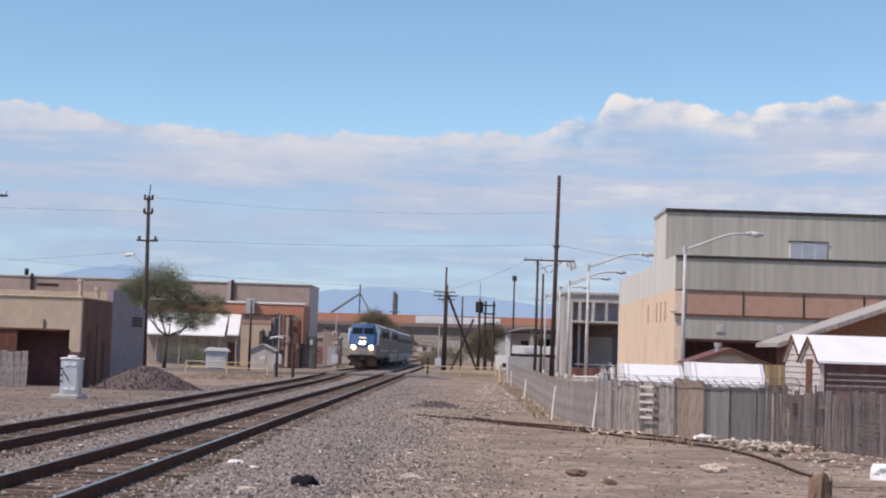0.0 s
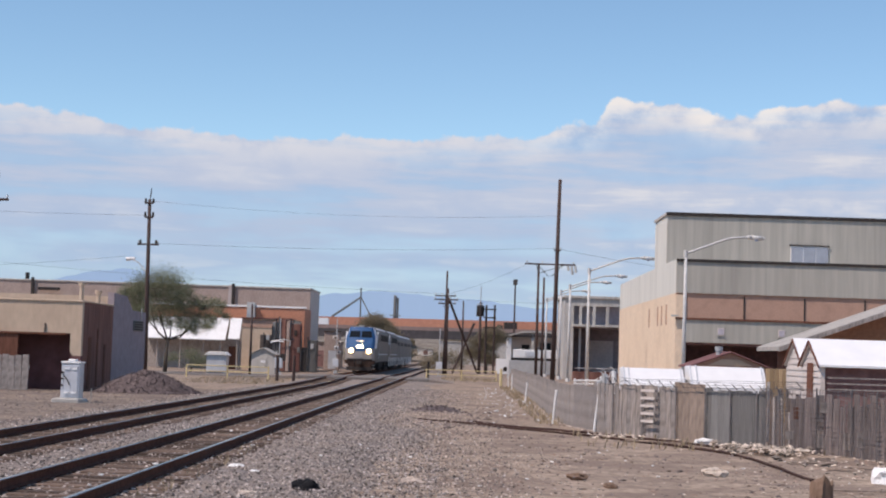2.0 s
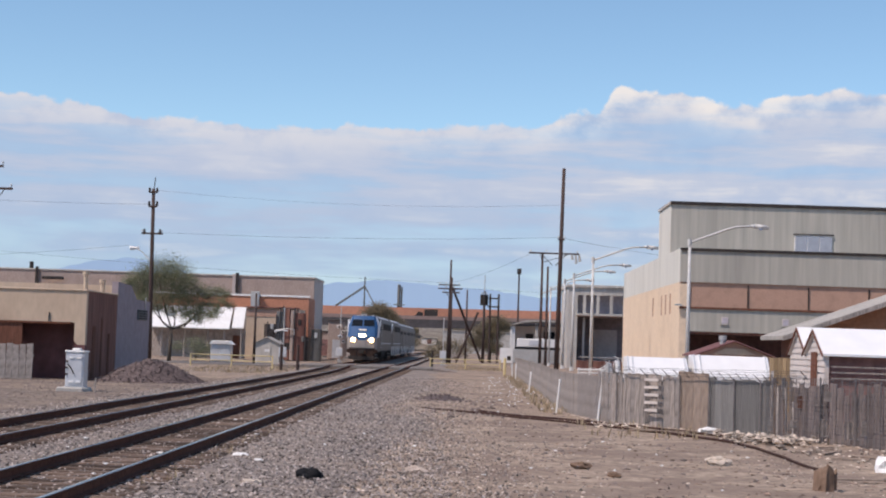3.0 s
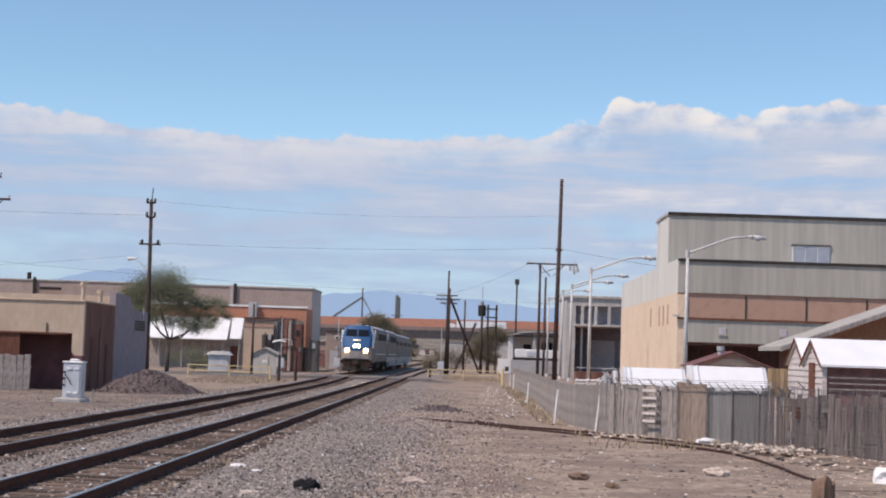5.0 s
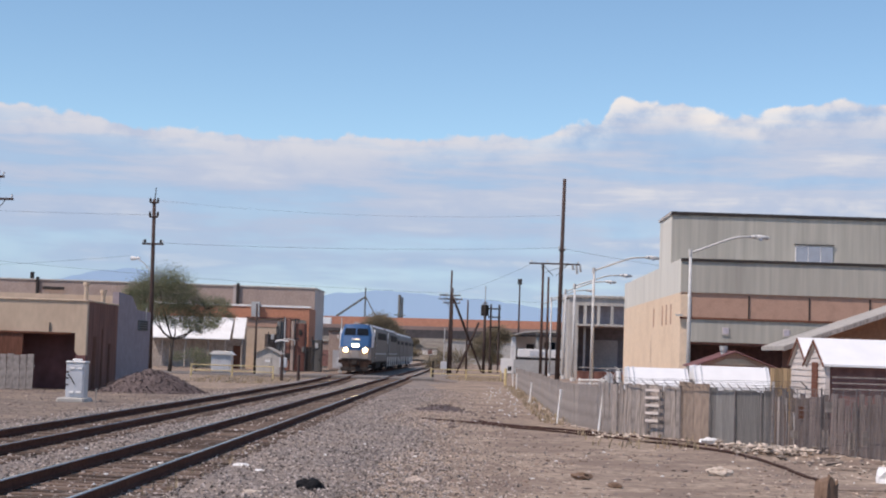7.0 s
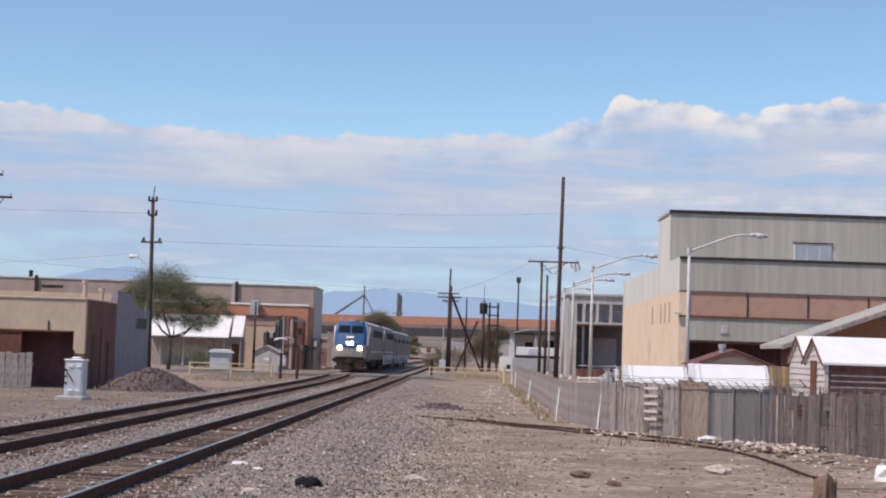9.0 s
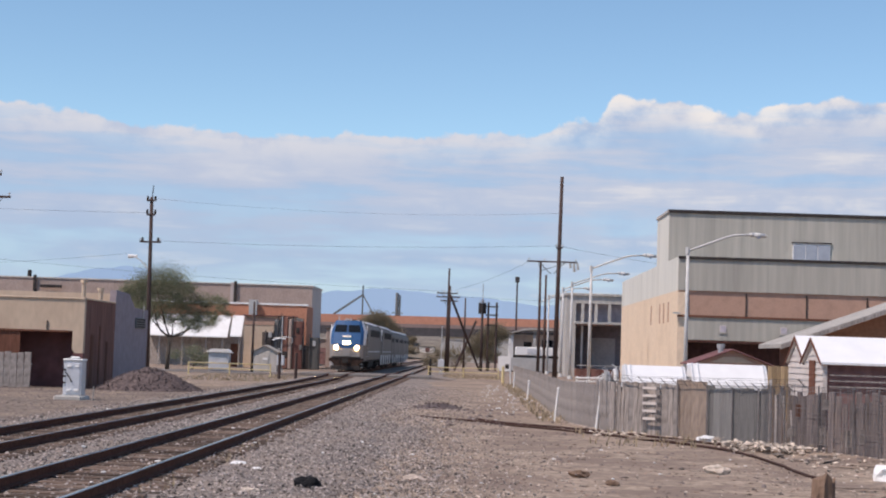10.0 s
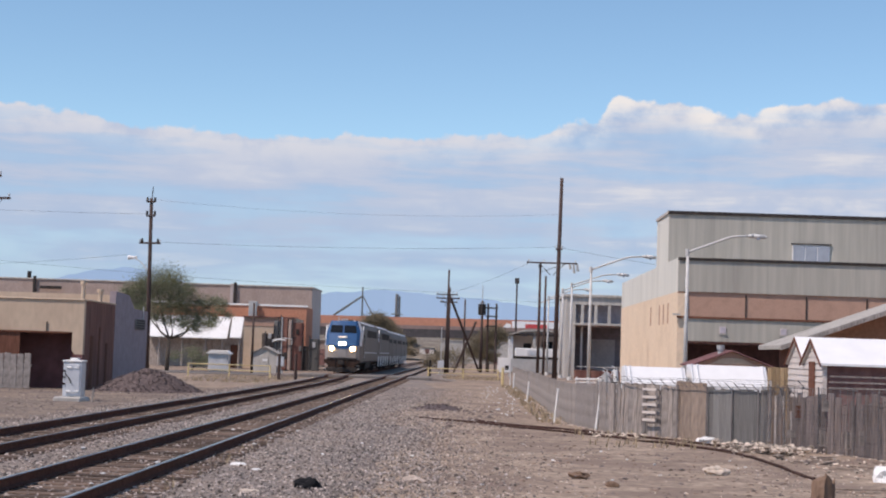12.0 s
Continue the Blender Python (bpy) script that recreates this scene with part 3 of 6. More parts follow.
def locomotive(label, lit, wheels):
    """Nose towards -y at y = 0."""
    top = thing("locomotive", 0, 0, 0, label, "locomotive", "train")
    # hull behind the cab
    hull = prism(B(), body_section(), "y", 3.0, LOCO - 0.4)
    part("body", soften(hull, 0.03), M_TRAINSILVER, top, "silver grey locomotive body")
    # blunt raked nose and cab as a loft of sections
    def loft(zs, material, name, lab):
        bm = B()
        rings = []
        for z in zs:
            rake = 0.0 if z < 2.35 else (z - 2.35) * 0.62
            width = 1.40 if z < 3.3 else 1.40 - (z - 3.3) * 0.32
            back = 1.48 if z < 3.5 else 1.48 - (z - 3.5) * 0.5
            front = 0.0 + rake + (0.12 if z < 1.15 else 0)
            ring = [(-back, 3.05), (-back, front + 1.3), (-width + 0.04, front + 0.36), (-width * 0.8, front + 0.1), (-0.3, front), (0.3, front), (width * 0.8, front + 0.1), (width - 0.04, front + 0.36), (back, front + 1.3), (back, 3.05)]
            rings.append([bm.verts.new((a, b, z)) for a, b in ring])
        k = len(rings[0])
        for r, q in zip(rings, rings[1:]):
            for i in range(k):
                f = bm.faces.new((r[i], r[(i + 1) % k], q[(i + 1) % k], q[i]))
                f.material_index = 1 if i in (0, 8) else 2 if i in (1, 7) else 0
        bm.faces.new(rings[0][::-1])
        bm.faces.new(rings[-1])
        bmesh.ops.recalc_face_normals(bm, faces=bm.faces[:])
        return part(name, bm, [material, M_TRAINSILVER, M_WHITEROOF if lit and name == "cab" else M_TRAINSILVER], top, lab)
    loft([0.95, 1.2, 1.9, 2.22], M_NOSE, "nose", "silver grey nose below the cab")
    loft([2.224, 2.9, 3.3, 3.75, 4.05, 4.22], M_BLUE if lit else M_TRAINSILVER, "cab", "blue painted cab front with a raked windscreen" if lit else "silver grey cab end")
    for s in (-1, 1):
        bm = B()
        rk = lambda z: (z - 2.35) * 0.62 - 0.035
        vs = [(s * 0.07, rk(3.26) - 0.02, 3.26), (s * 1.08, rk(3.26) + 0.09, 3.26), (s * 0.98, rk(3.86) + 0.09, 3.86), (s * 0.07, rk(3.86) - 0.02, 3.86)]
        a = [bm.verts.new(v) for v in vs]
        b = [bm.verts.new((v[0], v[1] + 0.06, v[2])) for v in vs]
        bm.faces.new(a)
        bm.faces.new(b[::-1])
        for i in range(4):
            bm.faces.new((a[i], b[i], b[(i + 1) % 4], a[(i + 1) % 4]))
        bmesh.ops.recalc_face_normals(bm, faces=bm.faces[:])
        screen = part("windscreen", bm, M_GLASS, top, "dark windscreen pane")
        part("wiper", rod(B(), (s * 0.25, rk(3.32) - 0.06, 3.3), (s * 0.7, rk(3.62) - 0.03, 3.62), 0.015, n=5), M_BLACK, screen)
        part("side_window", block(B(), s * 1.47 - 0.02, s * 1.47 + 0.02, 2.45, 2.95, 2.9, 3.5), M_GLASS, top)
        part("side_flash", prism(B(), [(1.6, 2.75), (2.05, 2.75), (2.75, 3.85), (2.25, 3.85)], "x", s * 1.49 - 0.03, s * 1.49 + 0.03), M_WHITEROOF, top, "slanting white flash")
        door = part("cab_door", soften(block(B(), s * 1.50 - 0.02, s * 1.50 + 0.025, 3.3, 3.95, 1.25, 3.2), 0.01), M_TRAINSILVER, top)
        part("handle", rod(B(), (s * 1.56, 3.4, 1.9), (s * 1.56, 3.4, 2.2), 0.02, n=6), M_GALV, door)
        part("pane", block(B(), s * 1.53 - 0.008, s * 1.53 + 0.008, 3.42, 3.83, 2.5, 3.1), M_GLASS, door)
        bm = B()
        for z in (1.3, 3.1):
            rod(bm, (s * 1.5, 3.2, z), (s * 1.58, 3.2, z), 0.02, n=5)
        rod(bm, (s * 1.57, 3.2, 1.3), (s * 1.57, 3.2, 3.1), 0.02, n=5)
        part("grab_rail", bm, M_GALV, top)
        part("ditch_light", rod(B(), (s * 0.84, -0.03, 1.98), (s * 0.84, 0.16, 1.98), 0.19, n=16), M_LAMP if lit else M_GALV, top, "bright warm ditch light" if lit else "unlit ditch light")
        bm = B()
        for z in (1.55, 1.75):
            rod(bm, (s * 0.45, -0.05, z), (s * 1.25, 0.28, z), 0.02, n=5)
        part("handrail", bm, M_GALV, top)
        # radiator grilles and the stripe along the side
        part("side_stripe", block(B(), s * 1.505 - 0.012, s * 1.505 + 0.012, 3.4, LOCO - 0.5, 1.66, 1.74), M_SILVER, top, "pale stripe along the body")
        for k in range(6):
            y = 7.0 + k * 2.1
            bm = B()
            block(bm, s * 1.505 - 0.015, s * 1.505 + 0.015, y, y + 2.0, 3.0, 3.6)
            for j in range(6):
                block(bm, s * 1.52 - 0.02, s * 1.52 + 0.02, y, y + 2.0, 3.02 + j * 0.1, 3.05 + j * 0.1)
            part("grille", bm, M_UNDER, top, "dark slatted air grille")
        for k in range(0 if lit else 5):
            y = 1.2 + k * 3.9
            part("skirt_panel", prism(B(), [(y, 0.45), (y + 1.5, 0.45), (y + 2.1, 1.4), (y + 0.6, 1.4)], "x", s * 1.51 - 0.01, s * 1.51 + 0.01), M_WHITE, top, "slanted white skirt panel")
    for s in (-1, 1):
        part("headlight", rod(B(), (s * 0.15, -0.05, 2.38), (s * 0.15, 0.2, 2.38), 0.145, n=16), M_LAMP if lit else M_GALV, top, "bright warm headlight" if lit else "unlit headlight")
    part("number_board", soften(block(B(), -0.34, 0.34, 0.22, 0.44, 2.84, 2.98), 0.02), M_WHITE, top, "small white board above the headlight")
    bm = B()
    prism(bm, [(-1.0, 0.4), (1.0, 0.4), (1.15, 0.75), (1.42, 0.85), (1.42, 1.12), (-1.42, 1.12), (-1.42, 0.85), (-1.15, 0.75)], "y", -0.05, 0.45)
    part("pilot", soften(bm, 0.03), M_BROWNFRONT, top, "grimy brown pilot beam")
    for s in (-1, 1):
        for k in range(3):
            part("step", block(B(), s * 1.2 - 0.22, s * 1.2 + 0.22, 0.05 + 0.1 * k, 0.35 + 0.1 * k, 0.35 + k * 0.28, 0.39 + k * 0.28), M_GALV, top, "steel corner step")
    part("anticlimber", soften(block(B(), -1.2, 1.2, -0.12, 0.05, 1.12, 1.26), 0.02), M_UNDER, top, "dark ribbed anticlimber")
    part("nose_door", soften(block(B(), -0.34, 0.34, -0.03, 0.03, 1.3, 1.92), 0.015), M_NOSE, top)
    part("plough", soften(prism(B(), [(-1.2, 0.16), (0, 0.13), (1.2, 0.16), (1.22, 0.5), (-1.22, 0.5)], "y", -0.3, 0.04), 0.03), M_UNDER, top, "dark dusty snow plough")
    part("nose_flash", prism(B(), [(-1.0, 2.235), (1.0, 2.235), (0.3, 1.95), (-0.3, 1.95)], "y", -0.02, 0.09), M_BLUE, top, "blue point under the headlight")
    bm = B()
    block(bm, -0.16, 0.16, -0.75, 0.2, 0.78, 1.02)
    block(bm, -0.24, 0.24, -0.85, -0.55, 0.72, 1.06)
    part("coupler", soften(bm, 0.03), M_UNDER, top)
    bm = B()
    for s in (-1, 1):
        bar(bm, [(s * 0.42, -0.1, 1.15), (s * 0.46, -0.35, 0.85), (s * 0.42, -0.3, 0.5), (s * 0.36, -0.1, 0.6)], 0.035)
    part("air_hoses", bm, M_BLACK, top)
    part("underframe", block(B(), -1.4, 1.4, 0.5, LOCO - 0.3, 0.85, 1.02), M_UNDER, top)
    part("fuel_tank", soften(prism(B(), [(-1.4, 0.85), (-1.3, 0.4), (-0.9, 0.28), (0.9, 0.28), (1.3, 0.4), (1.4, 0.85)], "y", 7.6, 13.4), 0.02), M_UNDER, top)
    for y in (8.5, 12.5, 16.5):
        part("roof_fan", rod(B(), (0, y, 4.24), (0, y, 4.40), 0.62, 0.55, 16), M_UNDER, top)
    # white strips added along the roof edges as its bright highlight
    for s in (-1, 1):
        part("roof_highlight", prism(B(), [(s * 0.5, 4.285), (s * 0.5, 4.33), (s * 1.1, 4.24), (s * 1.22, 4.1), (s * 1.19, 4.05), (s * 1.07, 4.18)], "y", 4.2, LOCO - 0.6), M_WHITEROOF, top, "pale strip that paints the highlight along the roof")
    part("exhaust", soften(block(B(), -0.35, 0.35, 6.2, 7.2, 4.2, 4.42), 0.04), M_UNDER, top)
    bm = B()
    for k in range(3):
        rod(bm, (-0.18 + 0.18 * k, 1.9, 4.25), (-0.18 + 0.18 * k, 1.35, 4.33), 0.03, 0.075, 8)
    part("horn", bm, M_GALV, top)
    for s in (-1, 1):
        part("mirror", soften(block(B(), s * 1.56 - 0.04, s * 1.56 + 0.04, 2.1, 2.22, 2.9, 3.2), 0.01), M_UNDER, top)
    bogie(top, 3.6, wheels)
    bogie(top, LOCO - 3.8, wheels)
    return top


def baggage_car(wheels, name="baggage_car", label="silver grey baggage car coupled behind the locomotives"):
    top = thing(name, 0, 0, 0, label, "railway car", "train")
    part("body", soften(prism(B(), body_section(z1=4.15), "y", 0.3, CAR - 0.3), 0.04), M_TRAINSILVER, top)
    # same whitened roof-edge highlight as on the locomotives
    for s in (-1, 1):
        part("roof_highlight", prism(B(), [(s * 0.5, 4.155), (s * 0.5, 4.2), (s * 1.1, 4.11), (s * 1.22, 3.97), (s * 1.19, 3.92), (s * 1.07, 4.05)], "y", 0.6, CAR - 0.6), M_WHITEROOF, top, "pale strip that paints the highlight along the roof")
    part("underframe", block(B(), -1.35, 1.35, 0.4, CAR - 0.4, 0.8, 1.02), M_UNDER, top)
    part("coupler", soften(block(B(), -0.2, 0.2, -0.25, 0.5, 0.75, 1.0), 0.03), M_UNDER, top)
    for s in (-1, 1):
        for y in (5.0, 14.5):
            part("sliding_door", soften(block(B(), s * 1.5 - 0.02, s * 1.5 + 0.035, y, y + 2.4, 1.15, 3.3), 0.01), M_TRAINSILVER, top)
        part("side_stripe", block(B(), s * 1.505 - 0.012, s * 1.505 + 0.012, 0.5, CAR - 0.5, 2.8, 3.2), M_UNDER, top, "dark stripe along the body")
        for k in range(5):
            y = 1.4 + k * 4.0
            part("skirt_panel", prism(B(), [(y, 0.45), (y + 1.5, 0.45), (y + 2.1, 1.4), (y + 0.6, 1.4)], "x", s * 1.51 - 0.01, s * 1.51 + 0.01), M_WHITE, top, "pale slanted skirt panel")
    bogie(top, 3.2, wheels)
    bogie(top, CAR - 3.2, wheels)
    return top


# ---- buildings ----
def shell(parent, name, x0, x1, y0, y1, z1, material, roof_material=None, parapet=0.25, thick=0.3, holes=(), label=""):
    """Four walls with thickness and a flat roof behind a parapet, in the thing's space."""
    for n, (a, b, c, d) in {"front_wall": (x0, x1, y0, y0 + thick), "rear_wall": (x0, x1, y1 - thick, y1), "side_wall_west": (x0, x0 + thick, y0 + thick, y1 - thick), "side_wall_east": (x1 - thick, x1, y0 + thick, y1 - thick)}.items():
        m = material.get(n, material["wall"]) if isinstance(material, dict) else material
        part("wall", block(B(), a, b, c, d, -0.3, z1), m, parent, label)
    part("roof", block(B(), x0 + thick, x1 - thick, y0 + thick, y1 - thick, z1 - parapet - 0.25, z1 - parapet), roof_material or M_SHINGLE, parent)


def stucco_workshop():
    top = thing("workshop_building", -26.6, 68.5, 0, "low tan stucco workshop with a dark open carport", "building")
    m = {"wall": M_STUCCO, "side_wall_east": M_STAINSHADE}
    # front wall above and beside the carport opening
    part("wall", block(B(), -14, 9.95, 0, 0.3, 2.43, 3.80), M_STUCCO, top, "sunlit tan stucco upper wall")
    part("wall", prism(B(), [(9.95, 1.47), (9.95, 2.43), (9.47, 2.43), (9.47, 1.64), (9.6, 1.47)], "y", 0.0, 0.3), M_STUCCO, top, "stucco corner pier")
    part("pier_base", block(B(), 9.5, 9.95, 0.0, 0.3, -0.3, 1.47), M_MAROON, top, "dark maroon foot of the corner pier")
    # stained wall, painted darker than the front because it faces away from the sun
    part("wall", block(B(), 9.65, 9.95, 0.3, 6.0, -0.3, 3.80), M_STAINSHADE, top, "brown streaked stucco side wall, darkened for its shaded side")
    part("wall", block(B(), -14, 9.65, 5.7, 6.0, -0.3, 3.80), M_INNERSHADE, top)
    part("roof", block(B(), -14, 9.65, 0.3, 5.7, 3.2, 3.45), M_SHINGLE, top)
    part("parapet_cap", soften(block(B(), -14, 10.0, -0.06, 0.36, 3.80, 3.88), 0.02), M_STUCCO, top)
    part("parapet_cap", soften(block(B(), 9.6, 10.0, 0.36, 6.0, 3.80, 3.87), 0.02), M_STUCCO, top)
    # panel added close behind the opening, its maroon paints the carport's deep shade
    bm = block(B(), 2.0, 9.6, 1.5, 1.6, -0.2, 3.1)
    part("shade_panel", bm, M_MAROON, top, "maroon panel coloured as the carport shade")
    part("lintel", block(B(), -14, 9.3, -0.05, 0.0, 2.36, 2.44), M_BROWNBOARD, top, "dark red timber lintel")
    part("door_panel", soften(block(B(), 3.6, 7.2, 0.02, 0.1, 1.15, 2.36), 0.01), M_BROWNBOARD, top, "red-brown boarded panel")
    for y, w, h in ((1.3, 0.5, 2.3), (2.9, 0.22, 2.7), (4.3, 0.35, 2.0)):
        part("streak_batten", block(B(), 9.95, 9.975, y, y + w, 0.0, h), M_BROWNBOARD, top, "dark vertical batten")
    # rear higher half with its vent pipes
    for x, h in ((8.6, 4.85), (9.4, 4.5)):
        bm = B()
        rod(bm, (x, 5.2, 3.3), (x, 5.2, h - 0.15), 0.10, n=12)
        rod(bm, (x, 5.2, h - 0.15), (x, 5.2, h), 0.16, 0.16, 12)
        part("vent_pipe", bm, M_STUCCO, top, "tan vent pipe with a cap")
    bar(bm := B(), [(8.35, -0.04, 2.45), (8.35, -0.04, 2.85)], 0.03)
    part("conduit", bm, M_WIRE, top)

    wing = thing("grey_annex", -20.5, 74.6, 0, "pale grey stucco annex with a small dark vent", "building")
    part("wall", block(B(), -20, 3.54, 0, 0.3, -0.3, 4.28), M_STUCCO, wing)
    part("wall", block(B(), -20, 3.54, 7.3, 7.6, -0.3, 3.72), M_LILAC, wing)
    part("wall", block(B(), -20, -19.7, 0.3, 7.3, -0.3, 3.72), M_LILAC, wing)
    part("wall", prism(B(), [(0, -0.3), (7.6, -0.3), (7.6, 3.70), (4.3, 3.74), (2.9, 4.38), (0, 4.46)], "x", 3.54, 3.84), M_LILAC, wing, "pale grey side wall with a stepped parapet")
    part("roof", block(B(), -19.7, 3.54, 0.3, 7.3, 3.2, 3.45), M_SHINGLE, wing)
    vent = part("vent", soften(block(B(), 3.84, 3.92, 4.5, 6.6, 2.72, 3.25), 0.02), M_SLATE, wing, "dull grey louvred vent box")
    for k in range(4):
        part("louvre", block(B(), 3.92, 3.95, 4.6, 6.5, 2.78 + k * 0.12, 2.84 + k * 0.12), M_UNDER, vent)
    part("conduit", bar(B(), [(3.9, 6.2, 3.25), (3.9, 6.2, 3.9)], 0.03), M_GALV, wing)

    gate = thing("board_gate", -20.2, 67.6, 0, "leaning grey board gate before the dark carport", "gate")
    board = mesh_of("board", soften(block(B(), -0.14, 0.14, -0.02, 0.02, -0.1, 1.4), 0.006), M_SCREEN)
    for i in range(9):
        ob = new("board", board)
        ob.parent = gate
        ob.matrix_basis = pose(-0.9 + i * 0.29, 0, 0.03 * (i % 3), 0, 0.8 * ((i * 7) % 3 - 1), 0)
    part("rail", block(B(), -1.0, 1.6, 0.02, 0.07, 0.9, 1.0), M_WEATHERED, gate)


def signal_cabinet():
    top = thing("signal_cabinet", -13.88, 56.1, -0.05, "silver trackside signal cabinet with hinged doors on a concrete base", "equipment cabinet")
    part("plinth", soften(prism(B(), [(-0.52, -0.1), (0.52, -0.1), (0.46, 0.13), (-0.46, 0.14)], "y", -0.95, 0.4), 0.04), M_CONCRETE, top, "dirt-covered concrete plinth")
    part("body", soften(block(B(), -0.33, 0.33, -0.3, 0.3, 0.13, 1.35), 0.02), M_SILVER, top)
    door = part("door", soften(block(B(), -0.22, 0.27, -0.325, -0.295, 0.22, 1.28), 0.012), M_SILVER, top, "flat silver door")
    part("lid", soften(block(B(), -0.36, 0.36, -0.34, 0.34, 1.35, 1.42), 0.02), M_WHITE, top, "white overhanging lid")
    part("cap", soften(block(B(), -0.15, 0.15, -0.14, 0.14, 1.42, 1.50), 0.03), M_WHITE, top)
    for x in (-0.11, 0.16):
        for z in (0.32, 1.16):
            part("hinge", soften(block(B(), x - 0.085, x + 0.085, -0.36, -0.32, z - 0.035, z + 0.035), 0.01), M_WHITE, door)
    part("handle", bar(B(), [(-0.25, -0.36, 0.95), (-0.09, -0.37, 0.76), (-0.02, -0.36, 0.60)], 0.02), M_UNDER, door, "dark locking handle")
    for z in (0.55, 0.78, 1.0):
        part("latch", block(B(), -0.32, -0.24, -0.345, -0.3, z, z + 0.06), M_UNDER, top)
    marker = solo("marker_stake", rod(B(), (0, 0, 0), (0.03, 0, 0.55), 0.03, n=6), M_WEATHERED, -13.05, 55.4, -0.1, "short weathered wooden stake", "stake")


def heap(x, y, rx, ry, tall, label, grit):
    bm = B()
    n, m = 40, 22
    g = []
    for j in range(m):
        row = []
        for i in range(n):
            u, v = i / (n - 1) * 2 - 1, j / (m - 1) * 2 - 1
            r = math.hypot(u, v)
            h = (1 - min(1, r) ** 1.5) ** 1.25 * tall
            h += 0.1 * tall * noise.noise(Vector((u * 5, v * 5, 2))) * min(1, (1 - min(1, r)) * 4) + 0.06 * noise.noise(Vector((u * 15, v * 15, 2)))
            row.append(bm.verts.new((u * rx, v * ry, h - 0.12 - 0.3 * max(0, r - 0.9))))
        g.append(row)
    for j in range(m - 1):
        for i in range(n - 1):
            bm.faces.new((g[j][i], g[j][i + 1], g[j + 1][i + 1], g[j + 1][i]))
    solo("earth_mound", bm, M_HEAP, x, y, -0.05, label, "heap", smooth=True)
    rng = random.Random(8)
    spots = []
    for _ in range(grit):
        u, v = rng.uniform(-0.95, 0.95), rng.uniform(-0.95, 0.3)
        r = math.hypot(u, v)
        if r < 1:
            spots.append((x + u * rx, y + v * ry, (1 - min(1, r) ** 1.5) ** 1.25 * tall - 0.13, rng.uniform(0.02, 0.06)))
    lumps("heap_clods", spots, M_HEAP, "dark clods on the cinder heap", category="clods")


def utility_pole(x, y, height, label, arms=(), r=0.16, lean=0.0, group="utility poles", extra=None, material=None):
    """arms: height, half length, offset, number of insulators."""
    top = thing("utility_pole", x, y, -0.1, label, "utility pole", group)
    part("pole", rod(B(), (0, 0, 0), (lean, 0, height), r, r * 0.68, 10), material or M_WOODPOLE, top, "dark creosoted wooden pole", smooth=True)
    for z, half, off, k in arms:
        c = lean * z / height + off
        part("crossarm", soften(block(B(), c - half, c + half, -0.17, -0.05, z - 0.06, z + 0.06), 0.01), M_WOODPOLE, top)
        for i in range(k):
            xx = c - half * 0.92 + i * (2 * half * 0.92) / max(1, k - 1)
            bm = B()
            rod(bm, (xx, -0.11, z + 0.06), (xx, -0.11, z + 0.14), 0.025, n=6)
            rod(bm, (xx, -0.11, z + 0.14), (xx, -0.11, z + 0.25), 0.065, 0.04, 8)
            part("insulator", bm, M_GALV, top, "grey insulator")
        if half > 0.8:
            bm = B()
            for s in (-1, 1):
                rod(bm, (c + s * half * 0.55, -0.11, z - 0.05), (c - off, -0.11, z - 0.75), 0.022, n=5)
            part("brace", bm, M_WIRE, top)
    return top


def street_lamp(x, y, height, arm, rise):
    top = thing("street_lamp", x, y, -0.1, "tall galvanised street lamp with a long bent arm", "street lamp", "row of street lamps")
    part("pole", rod(B(), (0, 0, 0), (0.02, 0, height), 0.14, 0.09, 12), M_LAMPGREY, top, smooth=True)
    part("base", soften(rod(B(), (0, 0, 0), (0, 0, 0.35), 0.24, 0.17, 12), 0.01), M_LAMPGREY, top)
    pts = []
    for i in range(9):
        t = i / 8
        pts.append((arm * t, 0, height - 0.15 + rise * min(1.32 * t, 0.93 + 0.07 * max(0, t - 0.7) / 0.3)))
    part("arm", bar(B(), pts, 0.07, 10), M_LAMPGREY, top, "bent steel arm", smooth=True)
    part("collar", rod(B(), (0, 0, height - 0.35), (0, 0, height + 0.08), 0.13, n=12), M_LAMPGREY, top)
    head = B()
    rod(head, (arm - 0.1, 0, pts[-1][2]), (arm + 0.25, 0, pts[-1][2] - 0.0), 0.08, 0.16, 10)
    rod(head, (arm + 0.25, 0, pts[-1][2]), (arm + 0.95, 0, pts[-1][2] - 0.05), 0.16, 0.13, 10)
    rod(head, (arm + 0.95, 0, pts[-1][2] - 0.05), (arm + 1.08, 0, pts[-1][2] - 0.07), 0.13, 0.05, 10)
    part("lamp_head", head, M_LAMPGREY, top, "cobra-head luminaire", smooth=True)
    lens = B()
    rod(lens, (arm + 0.55, 0, pts[-1][2] - 0.14), (arm + 0.55, 0, pts[-1][2] - 0.23), 0.15, 0.08, 10)
    part("lens", lens, M_SKYGLASS, top, smooth=True)
    return top


def ribbed(bm, x0, x1, y, z0, z1, step=0.42, depth=0.006):
    """Vertical ribs standing proud of a wall that faces -y."""
    x = x0
    while x < x1 - 0.1:
        block(bm, x, x + 0.2, y - depth, y, z0, z1)
        x += step
    return bm


